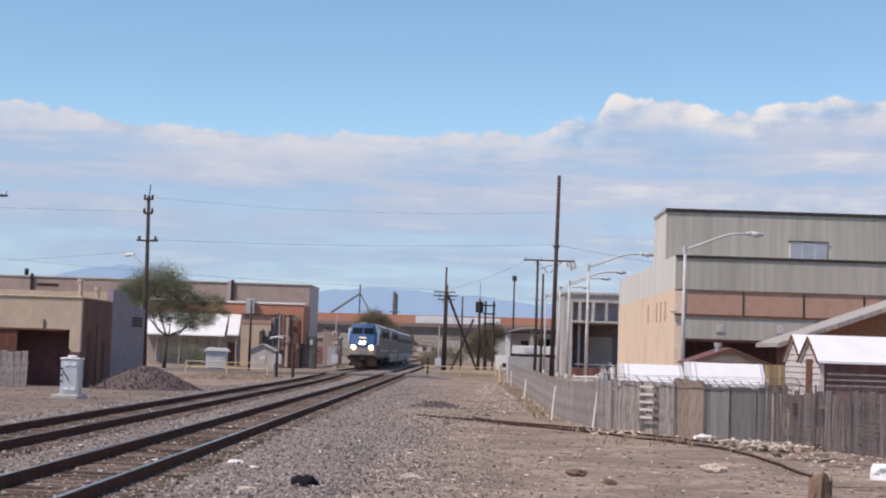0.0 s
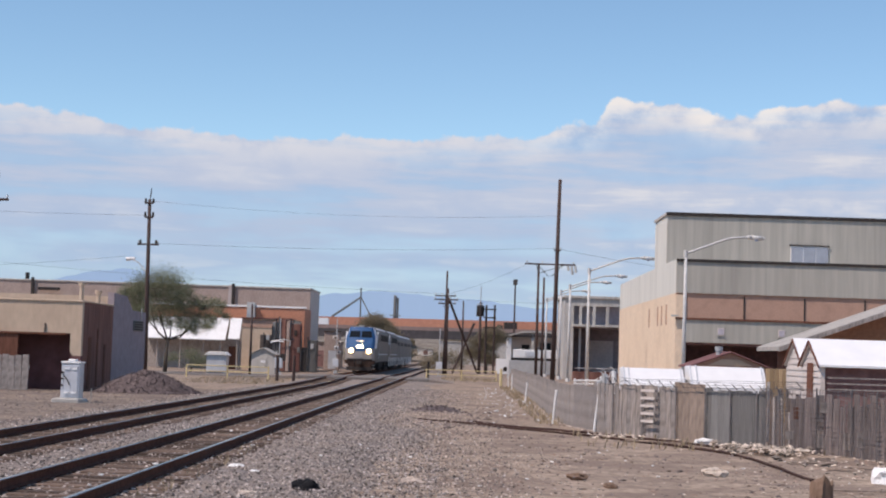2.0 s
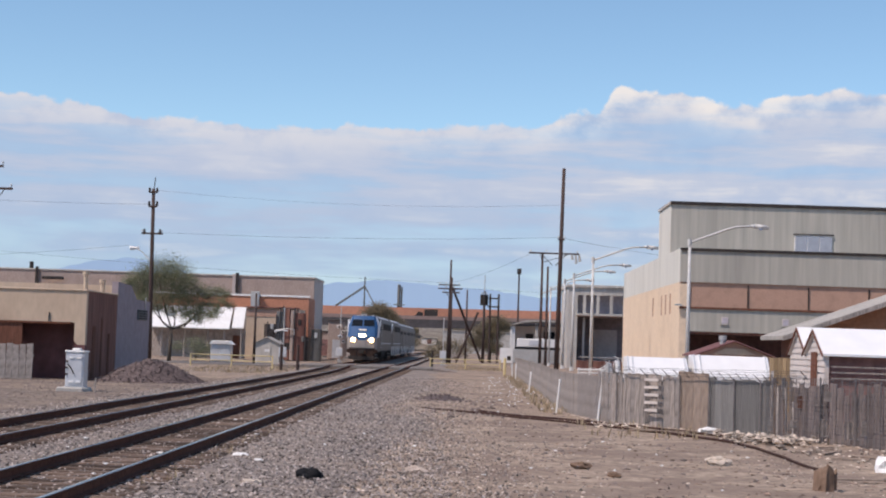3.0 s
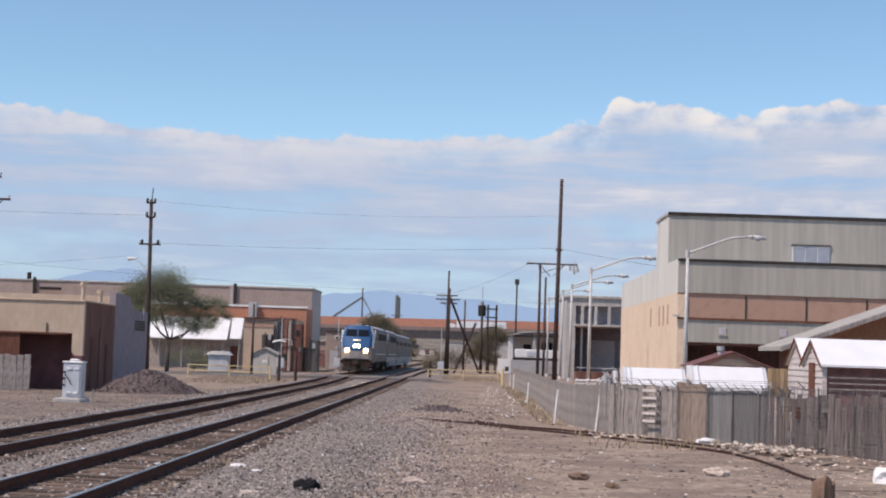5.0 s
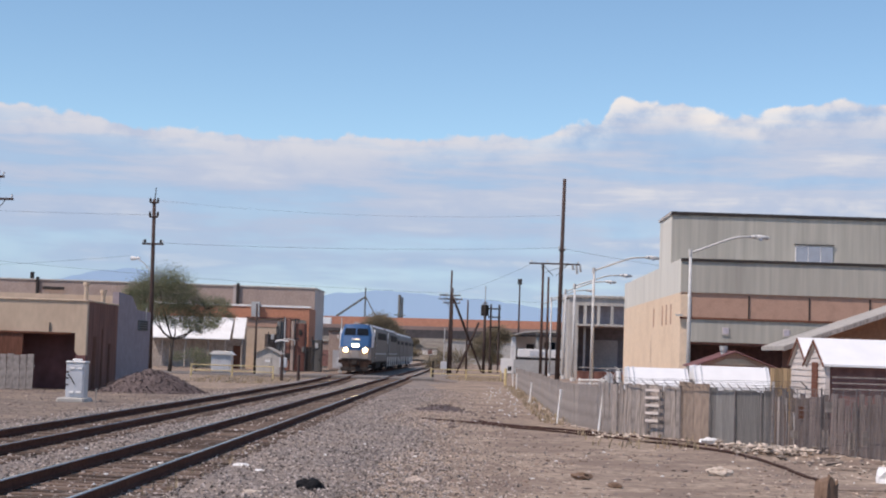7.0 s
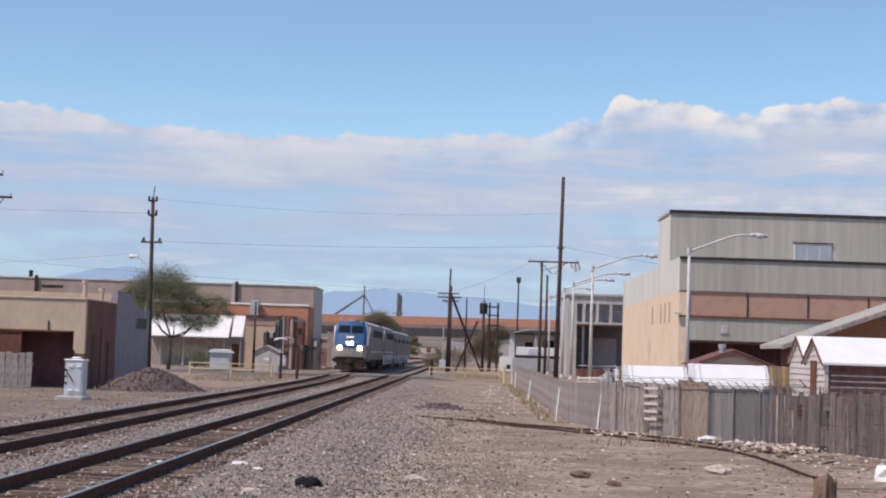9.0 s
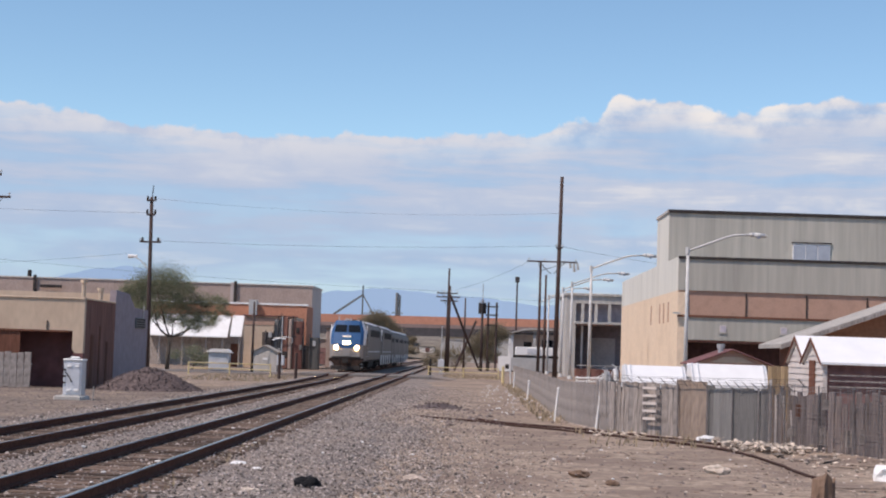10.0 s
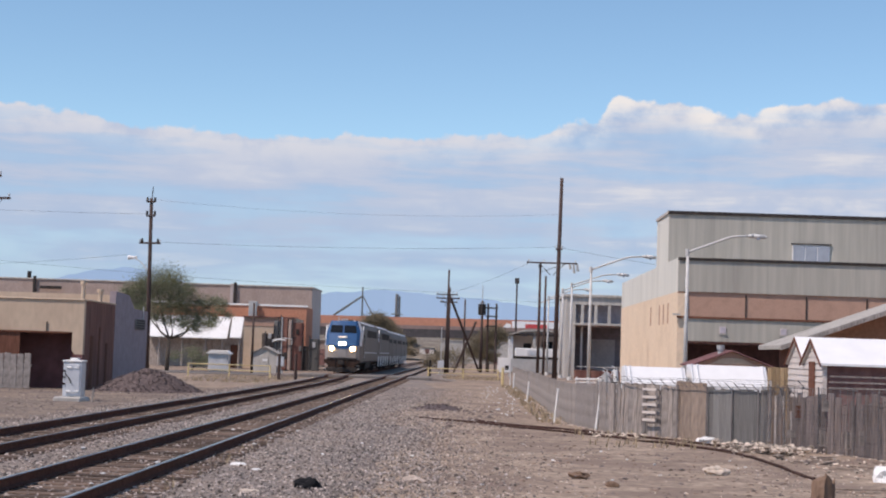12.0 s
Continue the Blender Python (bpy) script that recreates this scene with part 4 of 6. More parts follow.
def warehouse():
    X, Y = 13.75, 104.0
    top = thing("warehouse", X, Y, 0, "large grey-sided warehouse with tan block side and brick band", "warehouse")
    W = 46.0
    # low open loading storey behind, brick band, grey bands above
    part("wall", block(B(), 0, W, 0.0, 0.35, 6.62, 8.72), M_SIDING, top, "grey ribbed siding of the middle band")
    part("wall", block(B(), 0, W, 0.12, 0.47, 4.95, 6.62), M_BRICKPANEL, top, "pinkish brick panel band")
    part("wall", block(B(), 0, W, 0.0, 0.35, 3.40, 4.95), M_SIDING, top, "grey ribbed siding above the loading bay")
    for z, h in ((8.72, 0.18), (4.92, 0.13)):
        part("trim_band", block(B(), -0.06, W, -0.10, 0.0, z - 0.04, z + h - 0.04), M_UNDER if z > 8 else M_BROWNBOARD, top, "dark metal trim band")
    bm = B()
    ribbed(bm, 0.3, W, 0.0, 6.66, 8.64)
    ribbed(bm, 0.3, W, 0.0, 3.44, 4.82)
    tagged(part("siding_ribs", bm, M_SIDING, top), kind="stuff")
    for x in (4.45, 8.4, 12.35, 16.3, 20.25, 24.2, 28.15):
        part("band_joint", block(B(), x - 0.04, x + 0.04, 0.06, 0.12, 4.95, 6.5), M_UNDER, top, "dark joint between brick panels")
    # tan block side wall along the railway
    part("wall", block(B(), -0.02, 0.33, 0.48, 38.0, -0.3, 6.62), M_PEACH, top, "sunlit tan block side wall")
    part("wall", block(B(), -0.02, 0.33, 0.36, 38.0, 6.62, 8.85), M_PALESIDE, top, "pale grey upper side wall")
    part("wall", block(B(), -0.03, 0.55, -0.02, 0.48, -0.3, 6.5), M_PEACH, top, "tan corner pier")
    for y in (4.7, 7.2, 9.5, 14.8):
        part("slit_window", block(B(), -0.05, -0.02, y, y + 0.5, 4.6, 6.0), M_BRICKPANEL, top, "narrow brown slit window")
    part("wall", block(B(), 0.4, W, 8.0, 8.35, -0.3, 3.4), M_INNERSHADE, top, "loading bay wall with deep shade put into its colour")
    part("bay_ceiling", block(B(), 0.4, W, 0.36, 8.0, 3.25, 3.4), M_INNERSHADE, top)
    part("roof", block(B(), 0.35, W, 0.36, 38.0, 8.3, 8.5), M_SHINGLE, top)
    # set-back top storey
    part("wall", block(B(), 0.02, W, 5.6, 5.95, 8.4, 12.30), M_SIDING, top, "grey ribbed siding of the top storey")
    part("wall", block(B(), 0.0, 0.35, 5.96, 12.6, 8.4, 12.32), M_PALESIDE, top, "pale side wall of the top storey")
    part("wall", block(B(), 0.36, W, 12.3, 12.6, 8.4, 12.30), M_SIDING, top)
    part("roof", block(B(), 0.36, W, 5.96, 12.3, 11.9, 12.1), M_SHINGLE, top)
    part("trim_band", block(B(), -0.08, W, 5.48, 5.6, 12.22, 12.44), M_UNDER, top, "dark roof edge")
    part("trim_band", block(B(), -0.1, 0.0, 5.6, 12.7, 12.26, 12.44), M_CONCRETE, top)
    bm = ribbed(B(), 0.4, W, 5.6, 8.95, 12.2)
    tagged(part("siding_ribs", bm, M_SIDING, top), kind="stuff")
    win = part("window", block(B(), 8.52, 11.12, 5.52, 5.58, 9.1, 10.36), M_WHITE, top, "three-pane window in a pale frame")
    for i in range(3):
        part("pane", block(B(), 8.58 + i * 0.855, 9.36 + i * 0.855, 5.49, 5.53, 9.16, 10.26), M_PANE, win)
    part("hood", soften(block(B(), 8.45, 11.2, 5.44, 5.6, 10.36, 10.44), 0.01), M_UNDER, win, "dark window head")
    for x in (2.72, 6.68):
        w = part("small_window", block(B(), x, x + 0.46, -0.04, -0.02, 3.92, 4.4), M_CLAP, top, "small pale window")
        part("pane", block(B(), x + 0.05, x + 0.41, -0.055, -0.04, 3.97, 4.35), M_RECESS, w)
        part("sill", block(B(), x - 0.05, x + 0.51, -0.08, -0.02, 3.87, 3.92), M_SIDING, w)
    # pipe along the corner
    part("bracket", block(B(), -0.35, 0.1, -0.35, -0.1, 5.05, 5.15), M_GALV, top)


def dock_building():
    top = thing("concrete_dock", 10.2, 165.0, 0, "grey concrete loading dock with deep shaded bays", "building")
    W = 7.2
    part("wall", block(B(), 0, 1.0, 0, 0.6, -0.3, 8.4), M_CONCRETE, top, "pale concrete end pier")
    part("wall", block(B(), 0, 0.4, 0.6, 12, -0.3, 8.4), M_CONCRETE, top)
    part("roof", soften(block(B(), -0.15, W, -0.2, 12, 8.4, 8.66), 0.02), M_CONCRETE, top)
    part("fascia", block(B(), 1.0, W, 0.0, 0.5, 7.6, 8.4), M_CONCRETE, top, "stained concrete fascia")
    part("balcony", soften(block(B(), 0.85, W, -0.9, 0.4, 5.45, 5.68), 0.02), M_CONCRETE, top, "projecting concrete balcony slab")
    for x in (1.55, 2.95, 4.35, 5.75):
        part("post", block(B(), x, x + 0.3, 0, 0.35, 5.68, 7.6), M_CONCRETE, top)
    for x in (1.62, 2.5):
        part("post", block(B(), x, x + 0.22, 0.6, 0.8, -0.2, 5.45), M_CONCRETE, top)
    part("upper_wall", block(B(), 0.4, W, 1.5, 1.8, 5.68, 8.4), M_RECESS, top, "dim plastered wall behind the balcony")
    # bay back and soffit carry the recess shade in their colour
    part("lower_wall", block(B(), 0.4, W, 5.0, 5.3, -0.3, 5.4), M_BAY, top, "back wall of the bay, darkened for shade")
    part("soffit", block(B(), 0.4, W, 0.42, 5.0, 5.3, 5.44), M_BAY, top)
    shutter = part("shutter", block(B(), 3.1, 5.6, 4.85, 5.0, 0, 4.1), M_PALEWALL, top, "dim grey roller shutter")
    for k in range(10):
        part("slat", block(B(), 3.1, 5.6, 4.81, 4.85, 0.06 + k * 0.4, 0.4 + k * 0.4), M_PALEWALL, shutter)
    part("railing", bar(B(), [(1.2, -0.6, 1.15), (6.2, -0.6, 1.15)], 0.05), M_GALV, top)
    part("platform", block(B(), 1.0, W, -1.0, 0.5, -0.2, 0.8), M_STAINSHADE, top, "brown loading platform")


def long_brick_hall():
    top = thing("brick_hall", -60.0, 190.0, 0, "long faded brick hall with pilasters and a pale coping", "building")
    # east wall is lightened to look as bright as the sunlit front
    shell(top, "hall", -20, 41.2, 0, 11.8, 9.35, {"wall": M_BRICK, "side_wall_east": M_PALEWALL})
    part("coping", soften(block(B(), -20.1, 41.3, -0.12, 0.4, 9.35, 9.52), 0.02), M_CONCRETE, top, "pale concrete coping")
    part("coping", block(B(), 40.9, 41.3, 0.4, 11.9, 9.35, 9.52), M_CONCRETE, top)
    for x in (7.5, 20.5, 31.75):
        part("drainpipe", block(B(), x, x + 0.32, -0.28, 0, 0, 9.75), M_UNDER, top, "dark drainpipe on the wall")
    part("drain_strap", block(B(), 31.35, 31.72, -0.2, 0, 7.2, 9.6), M_PALEWALL, top, "pale strip beside the drainpipe")
    for x, h in ((6.1, 10.15),):
        part("chimney", rod(B(), (x, 3, 9), (x, 3, h + 0.3), 0.25, n=10), M_UNDER, top, "black roof flue")
    for x in (25.5, 36.0):
        part("roof_vent", soften(block(B(), x, x + 0.3, 4, 4.3, 9.2, 9.75), 0.03), M_WHITE, top)
    part("roof_unit", soften(block(B(), 8.5, 11.0, -0.9, -0.3, 8.25, 8.6), 0.03), M_UNDER, top)
    for k in range(7):
        part("window", block(B(), -12 + k * 7, -10.2 + k * 7, -0.06, 0.0, 5.2, 6.6), M_GLASS, top)


def orange_block():
    top = thing("brick_store", -27.0, 165.0, 0, "low orange-red brick store with a pale parapet", "building")
    shell(top, "store", -6, 10.16, 0, 6.6, 6.35, M_ORANGE)
    part("coping", soften(block(B(), -6.1, 4.15, -0.1, 0.35, 6.35, 6.55), 0.02), M_WHITE, top, "pale parapet coping")
    part("coping", soften(block(B(), 5.0, 10.26, -0.1, 0.35, 6.35, 6.55), 0.02), M_WHITE, top, "pale parapet coping")
    part("chimney", soften(block(B(), 4.15, 5.0, -0.6, 0.1, 4.9, 6.85), 0.03), M_GALV, top, "grey duct on the wall")
    part("belt", block(B(), -6, 4.0, -0.06, 0, 4.75, 5.0), M_WHITE, top)
    front = thing("brick_lean_to", -22.6, 157.0, 0, "tan and orange lean-to before the brick store", "building")
    shell(front, "lean", 0.4, 5.6, 0, 6.5, 5.0, {"wall": M_STUCCO})
    part("upper_band", block(B(), 0.4, 5.6, -0.05, 0, 4.15, 4.9), M_BRICKPANEL, front, "pinkish upper band")
    part("eave", soften(block(B(), 0.3, 5.7, -0.25, 0.1, 5.0, 5.14), 0.02), M_STAINSHADE, front)
    # dark yard clutter by the crossing
    tank = thing("machinery_stack", -15.9, 150.0, 0, "dark rusty hoppers and frames stacked by the street", "machinery")
    rng = random.Random(3)
    for x0, x1, z1, m in ((-2.37, -1.68, 4.6, M_SLATE), (-1.68, -1.03, 4.85, M_STAINSHADE), (-1.02, -0.66, 4.68, M_BRICK), (-0.64, 0.38, 4.5, M_STAINSHADE), (0.4, 1.0, 2.3, M_UNDER), (1.05, 1.95, 3.02, M_SLATE), (-3.5, -2.4, 3.4, M_SHADEWALL)):
        bm = block(B(), x0, x1 - 0.05, -0.5, 0.8, 0, z1)
        part("hopper", soften(bm, 0.05), m, tank)
    for x, z, w in ((-3.1, 2.2, 0.5), (-2.9, 2.9, 0.3), (-2.1, 1.4, 0.35), (-0.3, 3.4, 0.3), (0.05, 1.8, 0.25), (1.3, 2.2, 0.3), (1.55, 1.2, 0.3)):
        part("hatch", soften(block(B(), x, x + w, -0.58, -0.5, z, z + 0.5), 0.02), rng.choice((M_UNDER, M_SLATE, M_GALV)), tank)
    for x, h in ((-3.2, 3.6), (-2.4, 4.3), (-2.05, 5.0), (-1.75, 5.15), (-0.66, 5.0), (0.4, 3.2), (1.0, 3.3), (1.95, 2.6)):
        part("upright", rod(B(), (x, -0.6, 0), (x + 0.05, -0.6, h), 0.06, n=6), M_WIRE, tank)
        part("hopper_band", block(B(), x, x + 0.4, -0.56, -0.5, h * 0.6, h * 0.6 + 0.1), M_WIRE, tank)
    part("pipe", bar(B(), [(-2.4, -0.8, 2.8), (-1.2, -0.8, 3.0), (-0.6, -0.8, 2.9), (-0.6, -0.8, 2.4)], 0.06), M_GALV, tank, "bent pale pipe")


def white_canopy():
    top = thing("canopy_shed", -26.0, 150.0, 0, "open shed under a bright white sloping metal roof", "shed")
    bm = B()
    prism(bm, [(-0.5, 2.72), (-0.5, 2.82), (1.6, 4.88), (1.6, 4.78)], "x", -5.6, 3.3)
    part("roof", bm, M_WHITE, top, "bright white sheet metal roof")
    part("roof", prism(B(), [(-0.3, 2.85), (-0.3, 2.95), (1.2, 4.9), (1.2, 4.8)], "x", 3.52, 4.6), M_WHITE, top)
    for x in (-5.3, -3.2, -1.0, 1.2, 2.8, 4.4):
        part("post", rod(B(), (x, 0, 0), (x, 0, 2.9), 0.09, n=8), M_WEATHERED, top)
    part("rear_wall", block(B(), -5.5, 4.5, 2.0, 2.2, 0, 4.7), M_WEATHERED, top, "shaded rear wall")
    part("door", block(B(), 3.3, 4.2, 1.9, 2.0, 0, 2.2), M_BROWNBOARD, top)


def small_hut(name, x, y, w, d, h, ridge, wall, roof, label, category, door=True, over=0.15, turn=0):
    """A gabled hut whose ridge runs along y: the gable faces -y."""
    top = thing(name, x, y, -0.08, label, category, turn=turn)
    part("body", prism(B(), [(-w / 2, 0), (w / 2, 0), (w / 2, h), (0, ridge), (-w / 2, h)], "y", 0, d), wall, top)
    for s in (-1, 1):
        k = (ridge - h) / (w / 2)
        bm = B()
        prism(bm, [(0, ridge + 0.01), (0, ridge + 0.09), (s * (w / 2 + over), h - k * over + 0.09), (s * (w / 2 + over), h - k * over + 0.01)], "y", -over, d + over)
        part("roof_slope", bm, roof, top)
    if door:
        door = part("door", soften(block(B(), -0.35, 0.35, -0.04, 0.0, 0.05, h * 0.88), 0.01), wall, top)
        part("handle", rod(B(), (0.22, -0.07, h * 0.45), (0.22, -0.03, h * 0.45), 0.03, n=6), M_UNDER, door)
    return top


def yard_sheds():
    # two clapboard sheds side by side, ridges across the view, gables towards the railway
    for y0, ridge, x0 in ((50.0, 2.93, 11.2), (53.0, 3.02, 11.3)):
        t = thing("clapboard_shed", x0, y0, -0.08, "white clapboard shed with a bright white metal roof", "shed", "row of yard sheds")
        d, eave, L = 2.8, 2.2, 7.0
        part("gable", prism(B(), [(0, 0), (d, 0), (d, eave), (d / 2, ridge), (0, eave)], "x", 0.0, 0.12), M_CLAP, t)
        k = 0
        while k * 0.2 < ridge - 0.12:
            z = k * 0.2
            cut = 0.0 if z + 0.19 < eave else (z + 0.19 - eave) / (ridge - eave) * d / 2
            if d - 2 * cut > 0.15:
                part("board", prism(B(), [(-0.035, z), (0, z), (0, z + 0.19), (-0.008, z + 0.19)], "y", cut, d - cut), M_CLAP, t)
            k += 1
        if y0 < 52:
            door = part("door", block(B(), -0.07, -0.04, 1.0, 1.8, 0.1, 2.25), M_BROWNBOARD, t, "narrow brown door")
            part("handle", rod(B(), (-0.11, 1.7, 1.0), (-0.07, 1.7, 1.0), 0.03, n=6), M_GALV, door)
        part("roof_slope", prism(B(), [(-0.12, eave - 0.07), (-0.12, eave), (d / 2, ridge + 0.07), (d / 2, ridge)], "x", -0.1, L), M_WHITEROOF, t, "bright white sheet roof")
        part("roof_slope", prism(B(), [(d + 0.12, eave - 0.07), (d + 0.12, eave), (d / 2 + 0.005, ridge + 0.07), (d / 2 + 0.005, ridge)], "x", -0.1, L), M_WHITEROOF, t, "bright white sheet roof")
        part("barge_board", prism(B(), [(-0.14, eave - 0.1), (-0.14, eave - 0.02), (d / 2, ridge + 0.05), (d + 0.14, eave - 0.02), (d + 0.14, eave - 0.1), (d / 2, ridge - 0.04)], "x", -0.14, -0.105), M_BROWNBOARD, t, "brown barge board")
        # dark wall stands in for the shade behind the open front
        part("wall", block(B(), 0.12, L - 0.1, 0.25, 0.4, 0, eave - 0.05), M_INNERSHADE, t, "dark wall coloured as the shade of an open front")
        for z in (1.42, 1.6, 1.78):
            part("slat", block(B(), 0.15, L - 0.2, -0.3, -0.22, z, z + 0.045), M_WEATHERED, t, "weathered slat")

    house = thing("brick_house", 16.0, 62.0, 0, "brown brick house with a low grey shingle roof", "house")
    part("gable", prism(B(), [(-3.2, -0.2), (9.0, -0.2), (9.0, 2.7), (2.4, 4.9), (-3.2, 2.95)], "y", 0.0, 0.35), M_HOUSEBRICK, house, "brown brick gable wall")
    part("wall", block(B(), -3.2, -2.9, 0.35, 3.2, -0.2, 2.85), M_BROWNBOARD, house)
    part("wall", block(B(), -2.9, 9.0, 2.9, 3.2, -0.2, 2.85), M_HOUSEBRICK, house)
    part("roof_slope", prism(B(), [(-4.0, 2.62), (-4.0, 2.78), (2.4, 5.14), (2.4, 4.96)], "y", -1.2, 3.5), M_SHINGLE, house, "weathered grey shingle slope")
    part("roof_slope", prism(B(), [(2.42, 4.96), (2.42, 5.14), (9.6, 2.78), (9.6, 2.62)], "y", -1.2, 3.5), M_SHINGLE, house)
    part("fascia", prism(B(), [(-4.02, 2.58), (-4.02, 2.74), (2.4, 5.1), (2.4, 4.94)], "y", -1.26, -1.205), M_WEATHERED, house, "weathered fascia board")
    screen = thing("lumber_screen", 11.15, 58.0, 0, "screen of new yellow lumber boards", "fence")
    b = mesh_of("board", soften(block(B(), -0.07, 0.07, -0.02, 0.02, 0, 1.98), 0.005), M_NEWWOOD)
    for i in range(5):
        ob = new("board", b)
        ob.parent = screen
        ob.matrix_basis = pose(-0.1 + i * 0.155, 0, -0.05)
    hut = small_hut("dark_roofed_hut", 14.7, 88.0, 4.0, 4.0, 2.0, 2.75, M_BRICKPANEL, M_MAROON, "small hut with a dark red roof and a roof vent", "shed", door=False, over=0.3)
    bm = B()
    rod(bm, (-0.5, 1.0, 2.3), (-0.5, 1.0, 2.85), 0.16, n=12)
    rod(bm, (-0.5, 1.0, 2.85), (-0.5, 1.0, 3.1), 0.22, 0.22, 12)
    part("roof_vent", bm, M_GALV, hut, "grey metal roof vent")
    part("gable_trim", prism(B(), [(-1.2, 2.05), (1.2, 2.05), (0.5, 2.38), (-0.5, 2.38)], "y", -0.05, 0.0), M_STUCCO, hut)


def trailers():
    for x, w, high, lab in ((7.65, 3.05, 1.72, "white covered trailer behind the fence"), (10.85, 3.75, 1.9, "long white covered trailer behind the fence")):
        t = thing("box_trailer", x, 76.0, 0, lab, "trailer", "trailers in the yard")
        part("box", soften(prism(B(), [(0.0, 0.6), (0.0, 0.95), (1.0, high), (2.5, high), (2.5, 0.6)], "x", 0, w - 0.12), 0.04), M_WHITEROOF, t, "white cover sloping over the load")
        for xx in (0.02, w * 0.08, w - 0.3):
            part("strap", prism(B(), [(-0.02, 0.7), (-0.02, 0.96), (0.98, high + 0.04), (1.2, high + 0.04), (1.2, high - 0.04), (1.0, high - 0.04)], "x", xx, xx + 0.06), M_SILVER, t, "pale fold of the cover")
        part("chassis", block(B(), 0.2, w - 0.3, 0.2, 2.3, 0.4, 0.6), M_UNDER, t)
        for xx in (0.7, w - 0.8):
            part("wheel", rod(B(), (xx, -0.02, 0.32), (xx, 0.25, 0.32), 0.4, n=16), M_BLACK, t)


# ---- fence ----
def fence_line():
    return [(3.3, 112.0), (3.35, 78.0), (3.2, 57.0), (3.37, 50.5), (3.9, 46.2), (4.42, 44.8), (5.84, 43.5), (6.54, 42.5), (7.66, 40.2), (8.2, 38.9), (9.13, 37.9), (9.6, 36.3), (13.5, 33.5)]


def along(line, s):
    for (x0, y0), (x1, y1) in zip(line, line[1:]):
        d = math.hypot(x1 - x0, y1 - y0)
        if s <= d:
            return x0 + (x1 - x0) * s / d, y0 + (y1 - y0) * s / d, math.degrees(math.atan2(y1 - y0, x1 - x0))
        s -= d
    return None


def yard_fence():
    line = fence_line()
    top = thing("yard_fence", 5.0, 45.0, 0, "patchwork yard fence of weathered planks, sheets and wire", "fence")
    rng = random.Random(21)

    def plank(w, h, m):
        return mesh_of("plank", soften(block(B(), -w / 2, w / 2, -0.012, 0.012, -0.12, h), 0.004), m)
    grey = [plank(0.22, h, M_SCREEN) for h in (1.28, 1.30, 1.32)]
    near = [plank(0.15, h, m) for h, m in ((1.40, M_WEATHERED), (1.43, M_SCREEN), (1.45, M_WEATHERED), (1.42, M_SCREEN))]
    tan = [plank(0.3, h, M_TANPLANK) for h in (1.55, 1.57)]
    slate = [plank(0.3, h, M_SLATE) for h in (1.38, 1.41, 1.43)]
    dusk = [plank(w, h, M_DUSK) for w, h in ((0.2, 1.3), (0.17, 1.44), (0.24, 1.5), (0.13, 1.2), (0.2, 1.38))]
    rust = [plank(0.09, h, m) for h, m in ((1.45, M_TANPLANK), (1.52, M_STUMP), (1.38, M_DUSK), (1.3, M_CLAP))]
    s = 0.0
    while True:
        p = along(line, s)
        if p is None:
            break
        x, y, a = p
        if y > 47:
            pick, w = rng.choice(grey), 0.205
        elif x < 5.84:
            pick, w = rng.choice(near), 0.152
        elif x < 6.54:
            pick, w = rng.choice(tan), 0.296
        elif x < 7.66:
            pick, w = rng.choice(slate), 0.296
        elif x < 8.05:
            pick, w = rng.choice(rust), 0.1
        else:
            pick, w = rng.choice(dusk), 0.19
        ob = new("plank", pick)
        ob.parent = top
        lean = 0.4 if 5.84 <= x < 7.66 or y > 47 else 1.3
        ob.matrix_basis = pose(x - 5.0, y - 45.0, ground_z(x, y) + rng.uniform(-0.02, 0.03), rng.uniform(-lean, lean), rng.uniform(-lean, lean), a + rng.uniform(-2, 2))
        s += w

    def front(s, gap):
        """A place before the planks, s metres along the fence."""
        p = along(line, s)
        return p and (p[0] - 5 + math.sin(radians(p[2])) * gap, p[1] - 45 - math.cos(radians(p[2])) * gap, ground_z(p[0], p[1]))
    # steel posts with slanting arms and strands of barbed wire
    bend = 67.0
    k = 0
    while front(bend + k * 0.38, 0.08):
        gx, gy, gz = front(bend + k * 0.38, 0.08)
        if gx > 5.0:
            break
        tall = 1.46 if gx < 3.2 else 1.60
        if k % 3 == 0:
            part("post", rod(B(), (gx, gy, gz - 0.1), (gx, gy, gz + tall), 0.02, n=7), M_FENCESTEEL, top, "dull steel post")
        if gx < 3.5:
            part("barb_arm", rod(B(), (gx, gy, gz + tall - 0.06), (gx - 0.2, gy - 0.06, gz + tall + 0.14), 0.012, n=5), M_FENCESTEEL, top, "slanting arm for barbed wire")
        k += 1
    for rise, off in ((1.42, 0.0), (1.5, -0.08), (1.56, -0.15), (1.61, -0.2)):
        pts = [front(bend + i * 0.7, 0.1) for i in range(20)]
        pts = [(p[0] + off, p[1], p[2] + rise + 0.12 * min(1, max(0, (p[0] - 0.2) / 3)) + rng.uniform(-0.015, 0.015)) for p in pts if p and p[0] < 3.6]
        part("barbed_wire", bar(B(), pts, 0.006, 4), M_WIRE, top)
    # chain wire over the planks, coarser lattice on the nearest stretch
    veil = B()
    for i in range(150):
        p, q = front(62.5 + i * 0.075, 0.06), front(62.5 + i * 0.075, 0.06)
        if p and p[0] < 3.05:
            rod(veil, (p[0], p[1], p[2]), (q[0], q[1], p[2] + 1.42), 0.0035, n=3)
    tagged(part("chain_wire", veil, M_MESH, top, "dusty chain wire before the planks"), kind="stuff")
    lat = B()
    start = 72.9
